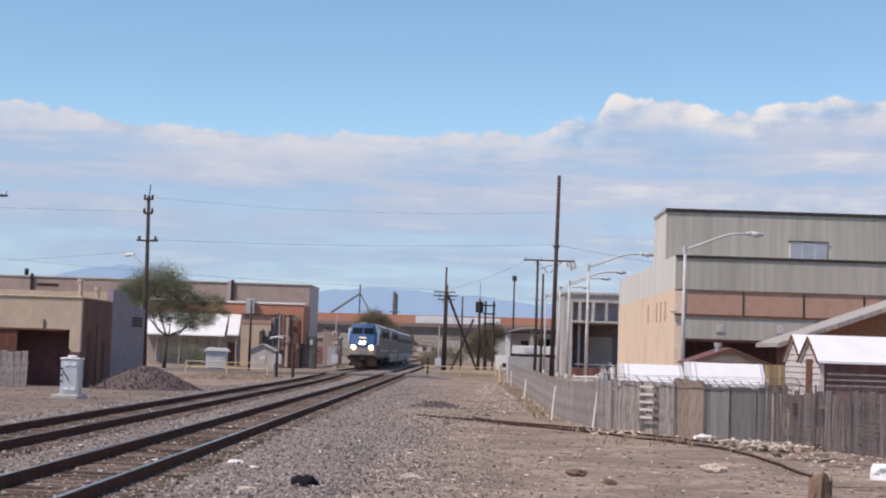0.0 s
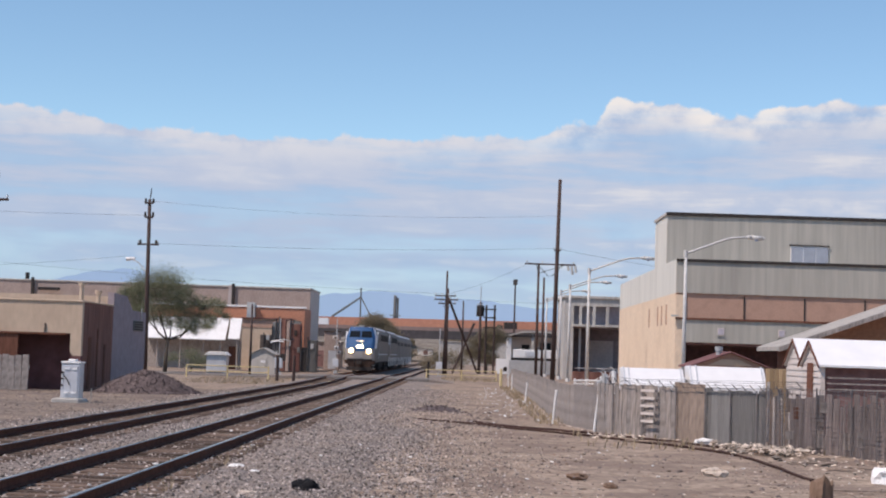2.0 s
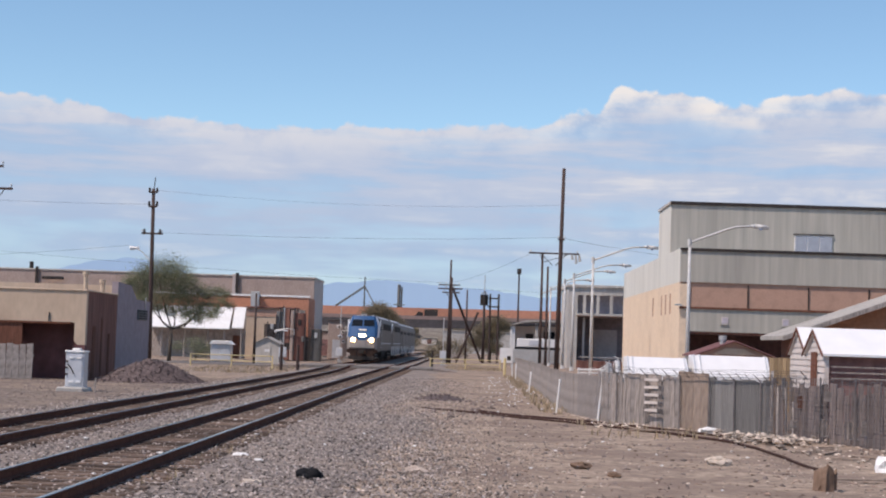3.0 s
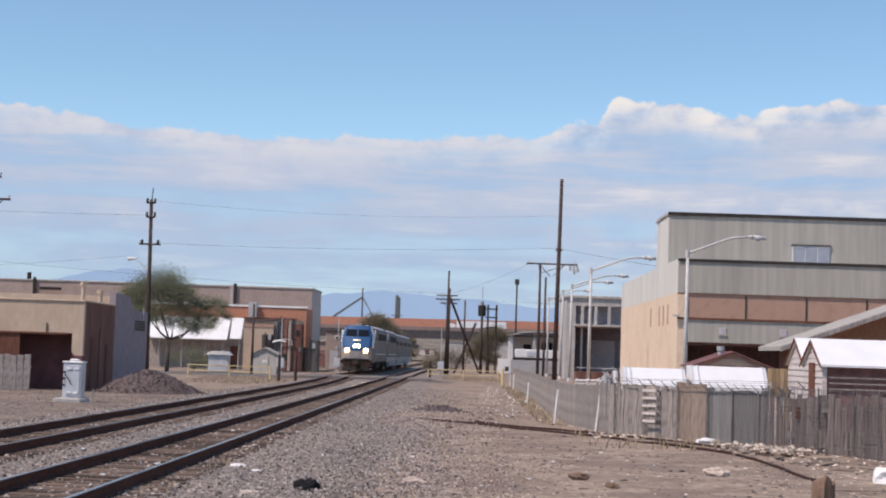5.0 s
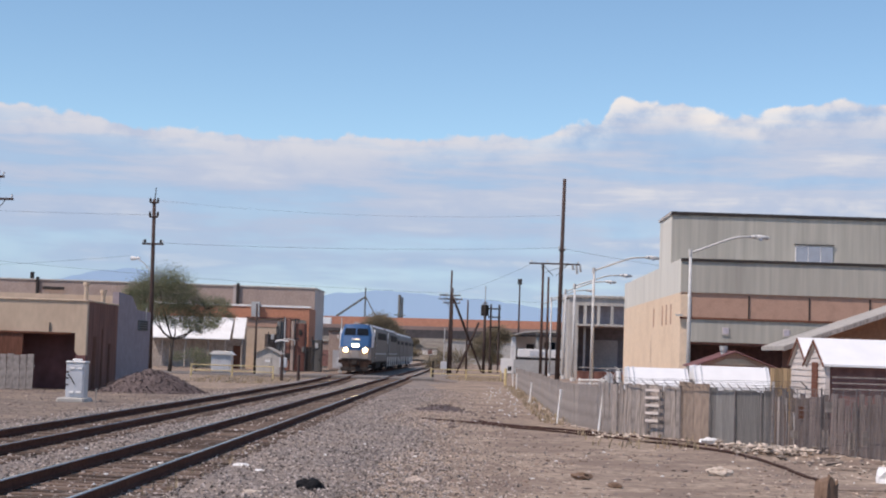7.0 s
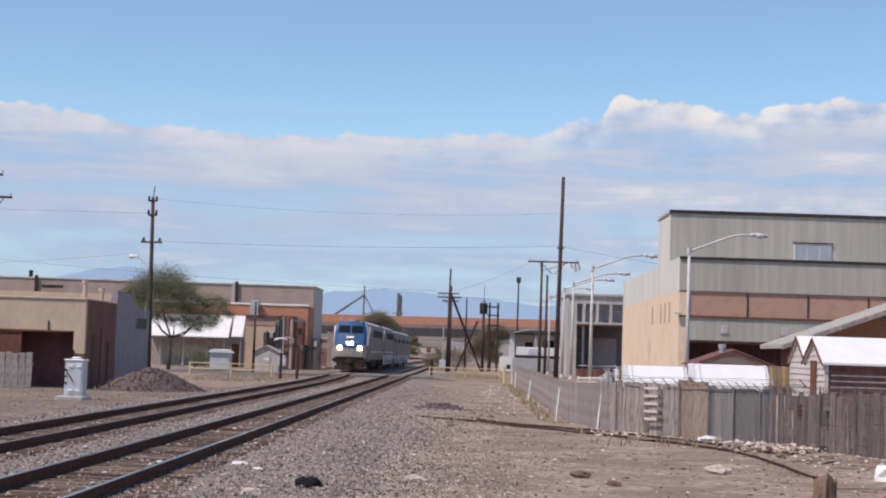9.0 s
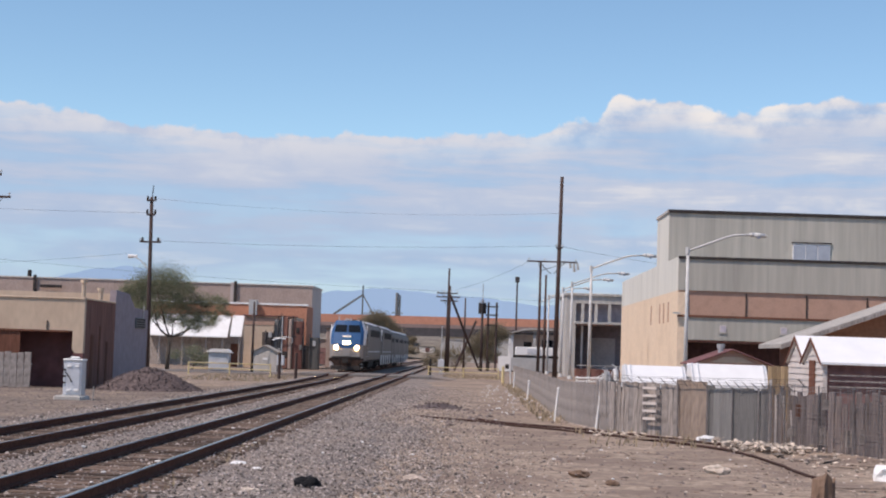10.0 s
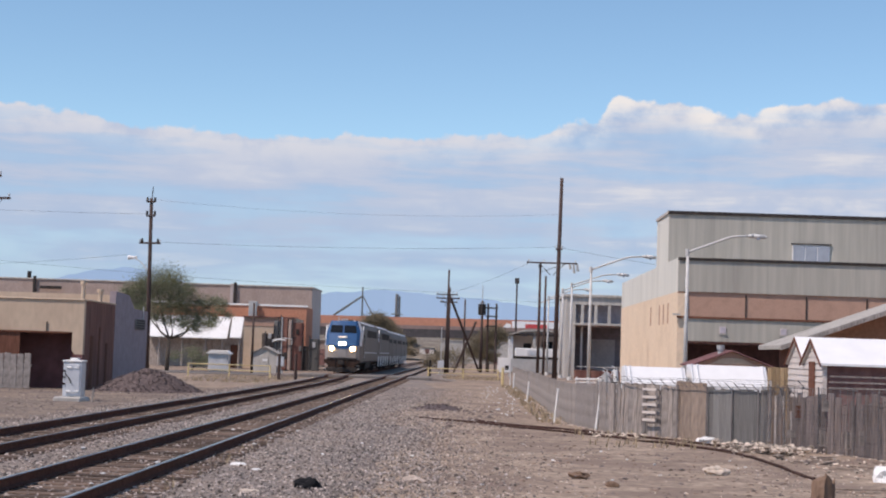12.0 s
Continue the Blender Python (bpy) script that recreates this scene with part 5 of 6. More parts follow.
    for i in range(150):
        p = front(start + i * 0.055, 0.12)
        if p:
            rod(lat, (p[0], p[1], p[2]), (p[0] + rng.uniform(-0.02, 0.02), p[1], p[2] + rng.uniform(1.52, 1.6)), 0.005 if i % 5 else 0.011, n=4)
    for z in np.arange(0.08, 1.62, 0.105):
        for i in range(30):
            p, q = front(start + i * 0.3, 0.12), front(start + i * 0.3 + 0.3, 0.12)
            if p and q and rng.random() < 0.88:
                rod(lat, (p[0], p[1], p[2] + z + rng.uniform(-0.01, 0.01)), (q[0], q[1], q[2] + z + rng.uniform(-0.01, 0.01)), 0.005 if rng.random() < 0.85 else 0.01, n=4)
    tagged(part("wire_lattice", lat, M_FENCESTEEL, top, "dark welded wire lattice"), kind="stuff")
    # a pale strip and odd pale scraps caught between lattice and boards
    p = front(start + 0.25, 0.05)
    part("pale_strip", block(B(), p[0] - 0.035, p[0] + 0.035, p[1] - 0.01, p[1] + 0.01, 0.1, 1.62), M_CLAP, top, "pale upright strip behind the lattice")
    for s0, z, w, h, m in ((0.75, 0.95, 0.08, 0.5, M_SCREEN), (1.15, 0.9, 0.12, 0.35, M_TANPLANK), (1.5, 0.75, 0.16, 0.3, M_BROWNBOARD), (1.3, 0.25, 0.3, 0.2, M_SCREEN), (2.2, 0.1, 0.16, 0.42, M_WEATHERED), (2.3, 0.95, 0.2, 0.25, M_SCREEN), (3.0, 0.1, 0.2, 0.4, M_WEATHERED), (3.6, 0.2, 0.15, 0.35, M_SCREEN)):
        p = front(start + s0, 0.05)
        part("scrap", block(B(), p[0] - w / 2, p[0] + w / 2, p[1] - 0.012, p[1] + 0.012, z, z + h), m, top)


def white_stake(x, y, h, lean):
    bm = B()
    rod(bm, (0, 0, -0.1), (lean, 0, h), 0.038, 0.034, 8)
    rod(bm, (lean, 0, h), (lean * 1.02, 0, h + 0.05), 0.048, 0.04, 8)
    solo("white_post", bm, M_WHITE, x, y, -0.05, "leaning white plastic marker post by the fence", "post", "white marker posts")


def ladder_stack():
    t = thing("ladder", 4.93, 44.12, 0, "pale grey ladder leaning on the plank fence", "ladder")
    for x in (0.0, 0.46):
        part("stile", rod(B(), (x, -0.06, 0.2), (x, 0.0, 1.32), 0.02, n=5), M_SCREEN, t)
    for i in range(5):
        part("rung", block(B(), 0.0, 0.46, -0.05, -0.01, 0.36 + i * 0.21, 0.43 + i * 0.21), M_CLAP, t)
    t.matrix_world = pose(4.93, 44.12, 0, 0, 0, -42)


# ---- trees ----
def leaf_cloud(spots, size, count, rng):
    vs, fs = [], []
    for c, r in spots:
        for _ in range(int(count * min(1.3, r ** 1.6))):
            d = Vector((rng.gauss(0, 1), rng.gauss(0, 1), rng.gauss(0, 1))) * r * 0.55
            p = Vector(c) + Vector((d.x, d.y, d.z * 0.75))
            u = Vector((rng.gauss(0, 1), rng.gauss(0, 1), rng.gauss(0, 1))).normalized()
            v = u.orthogonal().normalized()
            s = size * rng.uniform(0.6, 1.4)
            i = len(vs)
            vs += [tuple(p - u * s), tuple(p + v * s * 0.45), tuple(p + u * s), tuple(p - v * s * 0.45)]
            fs.append((i, i + 1, i + 2, i + 3))
    me = bpy.data.meshes.new("leaves")
    me.from_pydata(vs, [], fs)
    return me


def tree(x, y, label, trunk_h, spots, size, count, leaf, seed, r=0.2, category="tree"):
    top = thing("tree" if category == "tree" else "bush", x, y, -0.1, label, category)
    rng = random.Random(seed)
    bm = B()
    fork = Vector((0.1, 0, trunk_h))
    rod(bm, (0, 0, 0), fork, r, r * 0.72, 9)
    # a few crooked main limbs, and thin boughs from the nearest limb to each clump
    limbs = []
    for c, rad in spots[::max(1, len(spots) // 6)]:
        c = Vector(c)
        side = Vector((rng.uniform(-0.3, 0.3), rng.uniform(-0.3, 0.3), -0.12 * (c - fork).length))
        pts = [fork, fork.lerp(c, 0.35) + side, fork.lerp(c, 0.7) + side * 0.8, c]
        for i in range(3):
            rod(bm, pts[i], pts[i + 1], r * (0.5 - 0.14 * i), r * (0.36 - 0.13 * i), 6)
        limbs += [a.lerp(b, k / 3) for a, b in zip(pts[1:], pts[2:]) for k in range(3)]
    for c, rad in spots:
        c = Vector(c)
        near = min(limbs, key=lambda p: (p - c).length + 0.8 * max(0, p.z - c.z))
        mid = near.lerp(c, 0.5) + Vector((rng.uniform(-0.2, 0.2), rng.uniform(-0.2, 0.2), rng.uniform(0.0, 0.2)))
        rod(bm, near, mid, r * 0.16, r * 0.1, 5)
        rod(bm, mid, c, r * 0.1, r * 0.04, 5)
        for _ in range(6):
            tip = c + Vector((rng.gauss(0, 1), rng.gauss(0, 1), rng.gauss(0, 0.7))) * rad * 0.6
            rod(bm, mid.lerp(c, rng.uniform(0.2, 1)), tip, r * 0.06, r * 0.025, 4)
    part("trunk", bm, M_BARK, top, smooth=True)
    me = leaf_cloud(spots, size, count, rng)
    me.materials.append(leaf)
    ob = new("crown", me)
    ob.parent = top
    tagged(ob, "airy crown of small dusty leaves", kind="stuff")
    return top


def wire(a, b, sag, r=0.02, label="thin dark overhead power line"):
    bm = B()
    a, b = Vector(a), Vector(b)
    pts = []
    for i in range(21):
        t = i / 20
        p = a.lerp(b, t)
        p.z -= sag * 4 * t * (1 - t)
        pts.append(p)
    bar(bm, pts, r * 0.48, 4)
    solo("power_line", bm, M_WIRE, 0, 0, 0, label, "cable", "overhead lines")


# ---- overpass and the far end of the line ----
def overpass():
    top = thing("overpass", 0, 420.0, 0, "long road overpass with a terracotta parapet and grey girders", "bridge")
    seg = 14.0
    for i in range(-9, 9):
        x = i * seg
        z = 9.0 + 0.0066 * (x + 20)
        sl = 0.0066 * seg
        part("parapet", prism(B(), [(x, z - 0.7), (x + seg, z + sl - 0.7), (x + seg, z + sl + 2.6), (x, z + 2.6)], "y", 11.8, 12.2), M_ORANGECON, top, "terracotta painted parapet")
        part("girder", prism(B(), [(x, z - 2.9), (x + seg, z + sl - 2.9), (x + seg, z + sl - 0.7), (x, z - 0.7)], "y", 0.4, 1.05), M_GIRDER, top, "grey girder with its shade put into a dark colour")
        part("guard", prism(B(), [(x, z - 0.7), (x + seg, z + sl - 0.7), (x + seg, z + sl + 0.25), (x, z + 0.25)], "y", 0.5, 0.8), M_GUARD, top, "grey-pink guard wall toned down for shade")
        part("deck", prism(B(), [(x, z - 2.2), (x + seg, z + sl - 2.2), (x + seg, z + sl - 1.75), (x, z - 1.75)], "y", 1.1, 12), M_CONCRETE, top)
        if i % 2 == 0:
            part("pier", block(B(), x - 0.8, x + 0.8, 1.5, 10, -0.5, z - 3.4), M_CONCRETE, top, "concrete pier")


def lorry(name, length, box_m, cab_m, label):
    top = thing(name, 0, 0, 0, label, "truck", "traffic on the overpass")
    part("box", soften(block(B(), 0, length - 2.6, -1.25, 1.25, 1.0, 3.9), 0.05), box_m, top)
    part("cab", soften(prism(B(), [(-3.0, 0.5), (-0.3, 0.5), (-0.3, 3.0), (-1.6, 3.3), (-2.2, 2.3), (-3.0, 2.0)], "y", -1.2, 1.2), 0.06), cab_m, top, "truck cab")
    part("windscreen", prism(B(), [(-2.25, 2.3), (-2.18, 2.3), (-1.62, 3.2), (-1.69, 3.2)], "y", -1.0, 1.0), M_GLASS, top)
    part("chassis", block(B(), -2.8, length - 2.8, -0.6, 0.6, 0.6, 1.0), M_UNDER, top)
    for x in (-2.2, 0.6, length - 3.6):
        for s in (-1, 1):
            part("wheel", rod(B(), (x, s * 0.85, 0.5), (x, s * 1.2, 0.5), 0.5, n=14), M_BLACK, top)
    return top


def hoist():
    t = thing("conveyor_mast", -33.5, 500.0, 0, "far grey conveyor boom on a lattice mast", "conveyor")
    part("boom", rod(B(), (-9.0, 0, 13.0), (0.2, 0, 19.5), 0.35, 0.3, 6), M_SLATE, t)
    part("mast", rod(B(), (0, 0, 0), (0, 0, 22.3), 0.3, 0.22, 6), M_SLATE, t)
    part("strut", bar(B(), [(0, 0, 19.5), (4.2, 0, 12.0), (0, 0, 12.0)], 0.2), M_SLATE, t)
    t = thing("dark_silo", -22.6, 500.0, 0, "far dark pair of silo stacks", "silo")
    # slate grey chosen to paint distance haze on the dark stacks
    part("stack", rod(B(), (0, 0, 0), (0, 0, 20.3), 0.5, n=10), M_SLATE, t)
    part("stack", rod(B(), (0.85, 0, 0), (0.85, 0, 19.6), 0.3, n=10), M_SLATE, t)
    part("platform", block(B(), -1.6, 1.9, -0.8, 0.8, 13.8, 14.1), M_SLATE, t)


# ---- barriers, crossing gear and small structures ----
def yellow_barrier(x0, x1, y, h, label):
    t = thing("yellow_barrier", x0, y, -0.08, label, "barrier", "yellow pipe barriers")
    n = max(2, int((x1 - x0) / 2.2) + 1)
    for i in range(n):
        xx = (x1 - x0) * i / (n - 1)
        part("post", rod(B(), (xx, 0, 0), (xx, 0, h + 0.06), 0.055, n=8), M_YELLOW, t)
    for z in (h * 0.55, h):
        part("rail", rod(B(), (0, 0, z), (x1 - x0, 0, z), 0.036, n=8), M_YELLOW, t)


def bollard(x, y, h, m, label):
    solo("bollard", soften(rod(B(), (0, 0, 0), (0, 0, h), 0.11, 0.1, 8), 0.01), m, x, y, -0.08, label, "bollard", "bollards by the crossing")


def crossing_signal(x, y, h, label, arms=True):
    t = thing("crossing_signal", x, y, -0.05, label, "crossing signal", "crossing signals")
    part("mast", rod(B(), (0, 0, 0), (0, 0, h), 0.06, 0.05, 8), M_GALV, t)
    part("base", soften(block(B(), -0.2, 0.2, -0.2, 0.2, 0, 0.3), 0.03), M_GALV, t)
    part("gate_motor", soften(block(B(), -0.3, 0.3, -0.35, 0.1, 0.6, 1.4), 0.04), M_SILVER, t)
    if arms:
        for s in (-1, 1):
            part("blade", rod(B(), (-0.6, -0.12, h - 0.5 - s * 0.35), (0.6, -0.12, h - 0.5 + s * 0.35), 0.09, n=4), M_WHITE, t, "white crossbuck blade")
            part("lamp_housing", rod(B(), (s * 0.4, -0.25, h - 1.3), (s * 0.4, -0.02, h - 1.3), 0.18, n=12), M_BLACK, t)
            part("lamp_hood", rod(B(), (s * 0.4, -0.04, h - 1.3), (s * 0.4, 0.0, h - 1.3), 0.28, n=14), M_BLACK, t)
        part("bell", rod(B(), (0, 0, h), (0, 0, h + 0.18), 0.14, 0.08, 10), M_GALV, t)
    return t


def far_yard():
    # sheds, trailers and signs right of the line beyond the crossing
    t = thing("bungalow", 6.3, 200.0, 0, "small grey bungalow with a dark open porch beyond the crossing", "house")
    part("wall", block(B(), -0.9, 11.0, 2.4, 8, -0.3, 4.9), M_CLAP, t, "pale shaded wall behind the porch")
    part("roof", soften(prism(B(), [(-1.25, 4.75), (0.8, 5.35), (2.6, 5.45), (6.5, 5.3), (6.5, 5.1), (2.6, 5.2), (0.8, 5.1), (-1.25, 4.55)], "y", -0.5, 8.4), 0.02), M_SHINGLE, t, "low grey shingle roof")
    part("gable_end", block(B(), -1.05, -0.5, -0.1, 2.4, 0.2, 4.55), M_WHITE, t, "white end wall")
    part("beam", block(B(), -0.5, 6.3, -0.1, 0.15, 4.62, 4.86), M_SHADEWALL, t)
    for xx in (2.0, 6.1):
        part("post", block(B(), xx, xx + 0.35, -0.1, 0.2, 0, 5.1), M_CONCRETE, t, "grey porch post")
    part("door", block(B(), 0.9, 1.9, 2.34, 2.4, 0, 3.7), M_UNDER, t)
    part("window", block(B(), 3.2, 4.6, 2.34, 2.4, 3.0, 4.0), M_GLASS, t)
    c = thing("flatbed_trailer", 5.8, 190.0, 0, "long low white trailer parked behind the fence", "trailer")
    part("body", soften(block(B(), 0, 7.2, 0, 2.4, 2.0, 3.0), 0.06), M_WHITE, c, "low white box body")
    part("side_panel", soften(block(B(), 1.4, 3.0, -0.05, 0.0, 2.2, 2.8), 0.02), M_SILVER, c, "grey side panel")
    part("chassis", block(B(), -0.2, 7.3, 0.1, 2.3, 1.72, 2.0), M_UNDER, c, "dark chassis")
    part("skirt", block(B(), -0.5, 6.8, -0.12, -0.06, 0.15, 1.7), M_GALV, c, "grey side skirt")
    for xx in (1.0, 5.2, 6.2):
        part("wheel", rod(B(), (xx, -0.05, 0.42), (xx, 0.25, 0.42), 0.46, n=14), M_BLACK, c)
    s = thing("white_sign_board", 3.3, 150.0, 0, "white notice board on posts by the far fence", "sign")
    part("board", soften(block(B(), -0.35, 0.85, -0.04, 0.04, 0.45, 1.85), 0.01), M_WHITE, s)
    for xx in (-0.25, 0.75):
        part("post", rod(B(), (xx, 0.06, 0), (xx, 0.06, 1.8), 0.05, n=6), M_GALV, s)
    part("mark", block(B(), 0.35, 0.7, -0.06, -0.04, 0.7, 1.1), M_UNDER, s, "dark unreadable patch")
    # low far buildings under the overpass
    for x, y, ww, h, m, lab in ((-13.3, 441.0, 4.2, 1.5, M_WHITE, "far white flat-roofed shed on the bank"), (-22.0, 210.0, 5.5, 3.2, M_BRICK, "far low brick shed by the line"), (-6.0, 360.0, 30.0, 5.0, M_CONCRETE, "far grey depot under the overpass"), (-19.0, 152.0, 1.3, 2.2, M_SILVER, "small grey electrical kiosk")):
        b = thing("far_shed", x, y, 2.0 if y > 400 else 0, lab, "shed")
        part("wall", block(B(), 0, ww, 0, 4, -0.3, h), m, b)
        part("roof", soften(block(B(), -0.2, ww + 0.2, -0.2, 4.2, h, h + 0.2), 0.03), M_SHINGLE, b)
        part("door", block(B(), ww * 0.4, ww * 0.4 + min(1.2, ww * 0.3), -0.04, 0.0, 0, min(2.1, h - 0.3)), M_INNERSHADE, b)
    # grey transformer box beside the train
    k = thing("relay_house", -15.6, 175.0, 0, "tall grey relay house beside the crossing", "equipment cabinet")
    part("body", soften(block(B(), 0, 1.65, 0, 2, 0, 4.2), 0.04), M_BRICK, k)
    part("door", block(B(), 0.5, 1.4, -0.04, 0, 0.1, 2.1), M_SILVER, k)
    part("roof", soften(block(B(), -0.12, 1.77, -0.15, 2.15, 4.2, 4.33), 0.02), M_SHADEWALL, k)


def kiosk():
    t = thing("metal_kiosk", -21.2, 130.0, -0.05, "pale grey metal kiosk with a heaped roof", "kiosk")
    part("body", soften(block(B(), 0, 1.65, 0, 1.2, 0, 1.45), 0.03), M_SILVER, t)
    part("door", block(B(), 0.15, 0.75, -0.03, 0, 0.1, 1.3), M_SILVER, t)
    part("door", block(B(), 0.85, 1.45, -0.03, 0, 0.1, 1.3), M_SILVER, t)
    part("roof", soften(prism(B(), [(-0.2, 1.45), (1.85, 1.45), (1.5, 1.75), (0.2, 1.75)], "y", -0.2, 1.4), 0.03), M_WHITE, t, "pale sloping lid")
    h = small_hut("relay_hut", -16.6, 130.0, 2.05, 2.6, 1.65, 2.15, M_CONCRETE, M_SHINGLE, "small grey relay hut with a low gable roof", "hut")
    part("vent", block(B(), -0.15, 0.25, -0.05, -0.02, 1.0, 1.2), M_WHITE, h)


def debris():
    rng = random.Random(13)
    spots = []
    for _ in range(620):
        t = rng.random()
        c = rng.choice((6.5, 6.8, 7.1, 7.4, 7.7))
        x = c + rng.gauss(0, 0.3)
        y = 38.3 - 0.5 * (c - 6.5) + rng.gauss(0, 0.85)
        spots.append((x, y, 0.0 + rng.uniform(0, 0.14) * (1 - abs(t - 0.5)), rng.choice((0.02, 0.03, 0.045, 0.06, 0.1)) * rng.uniform(0.7, 1.2)))
    for _ in range(160):
        spots.append((rng.uniform(7.0, 10.5), rng.uniform(30, 36), -0.03, rng.uniform(0.02, 0.07)))
    for _ in range(170):
        y = 20 + 40 * rng.random() ** 1.4
        spots.append((rng.uniform(-1, 8), y, -0.06, rng.uniform(0.012, 0.04)))
    for _ in range(60):
        spots.append((rng.uniform(3.4, 5.0), 43.6 + rng.gauss(0, 0.6), -0.03, rng.uniform(0.03, 0.1)))
    lumps("rubbish_heap", spots, M_RUBBISH, "strewn pale rubbish and broken plaster along the fence", category="rubbish", flat=0.5)
    for x, y, s, m, lab in ((-2.28, 23.5, 0.2, M_BLACK, "crumpled black rag on the gravel"), (2.03, 27.9, 0.16, M_STUMP, "dark clod of wood in the dirt"), (2.47, 26.3, 0.12, M_STUMP, "small dark clod of wood"), (-3.0, 22.4, 0.15, M_RUBBISH, "flattened pale scrap on the gravel"), (-0.78, 25.6, 0.17, M_PEBBLE, "pale angular rock in the dirt"), (4.75, 29.9, 0.24, M_RUBBISH, "pale flattened cardboard in the dirt"), (6.32, 41.6, 0.25, M_WHITE, "white plastic bag against the fence"), (7.95, 29.6, 0.36, M_WHITE, "large white bag of rubbish"), (-3.45, 26.6, 0.1, M_WHITE, "white scrap of paper"), (-3.9, 27.6, 0.14, M_WHITE, "white splintered board by the rail")):
        bm = B()
        bmesh.ops.create_icosphere(bm, subdivisions=3, radius=1)
        for v in bm.verts:
            k = 1 + 0.5 * noise.noise(v.co * 1.7 + Vector((x, y, 0))) + 0.2 * noise.noise(v.co * 5)
            v.co = Vector((v.co.x * k * s, v.co.y * k * s * 0.7, v.co.z * k * s * (0.8 if m == M_BLACK else 0.45 if m != M_WHITE or s < 0.3 else 0.65)))
        solo("litter" if m in (M_WHITE, M_RUBBISH, M_BLACK) else "clod", bm, m, x, y, s * 0.15 - 0.05, lab, "litter" if m in (M_WHITE, M_RUBBISH, M_BLACK) else "clod")
    chips = []
    for _ in range(1500):
        y = 21 + 26 * rng.random() ** 1.2
        x = rng.uniform(0.5, 0.27 * y)
        if noise.noise(Vector((x * 0.6, y * 0.4, 11))) > -0.12:
            chips.append((x, y, ground_z(x, y) + 0.005, rng.choice((0.015, 0.02, 0.03, 0.05)) * rng.uniform(0.7, 1.3)))
    lumps("wood_chips", chips, M_CHIP, "brown chips and dry clods strewn over the dirt", category="chips", flat=0.35)
    # dead leaves and scraps along the foot of the fence
    line = fence_line()
    drift = []
    for _ in range(1500):
        p = along(line, 40 + 50 * rng.random())
        if p:
            k = abs(rng.gauss(0, 0.13)) + 0.05
            px, py = p[0] + math.sin(radians(p[2])) * k, p[1] - math.cos(radians(p[2])) * k
            drift.append((px, py, ground_z(px, py) + 0.01, rng.uniform(0.015, 0.055)))
    lumps("leaf_litter", drift, M_PEBBLE, "dead leaves and scraps drifted against the fence foot", category="leaf litter", flat=0.4)
    # dark clods trodden into the dirt
    clods = []
    for _ in range(420):
        y = 19 + 55 * rng.random() ** 1.5
        x = rng.uniform(-1.5, 0.21 * y)
        if noise.noise(Vector((x * 0.5, y * 0.3, 2))) > -0.1:
            clods.append((x, y, ground_z(x, y) + 0.005, rng.uniform(0.015, 0.05) * rng.choice((1, 1, 1, 1.6))))
    lumps("dirt_clods", clods, M_PILE, "dark clods and chips trodden into the dirt", category="clods", flat=0.5)
    # faint green weeds
    weeds = []
    for _ in range(190):
        y = 28.9 + rng.gauss(0, 1.3)
        x = 3.5 + 0.18 * (y - 28.9) + rng.gauss(0, 0.42)
        weeds.append(((x, y, ground_z(x, y) + 0.025), 0.07))
    me = leaf_cloud(weeds, 0.04, 16, rng)
    me.materials.append(M_LEAF)
    tagged(new("weeds", me), "low green weeds in the dirt", "weeds", kind="stuff")
    # the stump
    bm = B()
    n = 18
    rings = []
    for z, r in ((-0.1, 0.21), (0.05, 0.185), (0.14, 0.18), (0.24, 0.175), (0.34, 0.165)):
        rings.append([bm.verts.new((r * (1 + 0.4 * noise.noise(Vector((math.cos(6.283 * i / n) * 2, math.sin(6.283 * i / n) * 2, z)))) * math.cos(6.283 * i / n), r * (1 + 0.45 * noise.noise(Vector((i * 0.8, z * 3, 6)))) * math.sin(6.283 * i / n), z + (0.3 * noise.noise(Vector((i * 0.9, 1, 0))) if z > 0.3 else 0))) for i in range(n)])
    for a, b in zip(rings, rings[1:]):
        for i in range(n):
            bm.faces.new((a[i], a[(i + 1) % n], b[(i + 1) % n], b[i]))
    bm.faces.new(rings[-1])
    solo("tree_stump", bm, M_STUMP, 5.68, 25.2, -0.1, "weathered split tree stump in the dirt", "stump")
    # fallen branch and planks by the fence
    for x, y, l, a in ((7.6, 34.5, 1.1, 15), (8.4, 33.2, 0.9, -35), (9.0, 31.5, 1.3, 20), (6.6, 27.0, 1.2, 5), (5.0, 41.2, 1.6, -10), (7.75, 34.2, 0.7, 60), (7.78, 32.6, 0.9, -20), (8.1, 36.2, 0.8, 30), (8.3, 33.4, 0.6, -50), (7.95, 35.6, 0.5, 10), (7.0, 37.6, 0.6, 45), (7.5, 38.0, 0.7, -15)):
        solo("loose_board", soften(block(B(), -l / 2, l / 2, -0.06, 0.06, 0, 0.03), 0.005), M_TANPLANK, x, y, -0.04, "loose weathered board on the dirt", "board", "loose boards", turn=a)
    # rubble where the old spur ends
    rub = [(-0.9 + rng.gauss(0, 0.9), 52.5 + rng.gauss(0, 2.6), -0.04, rng.uniform(0.05, 0.16)) for _ in range(90)]
    lumps("spur_rubble", rub, M_PILE, "dark broken rubble where the disused rails end", category="rubble", flat=0.6)
    # small white stones on the ballast
    spots = []
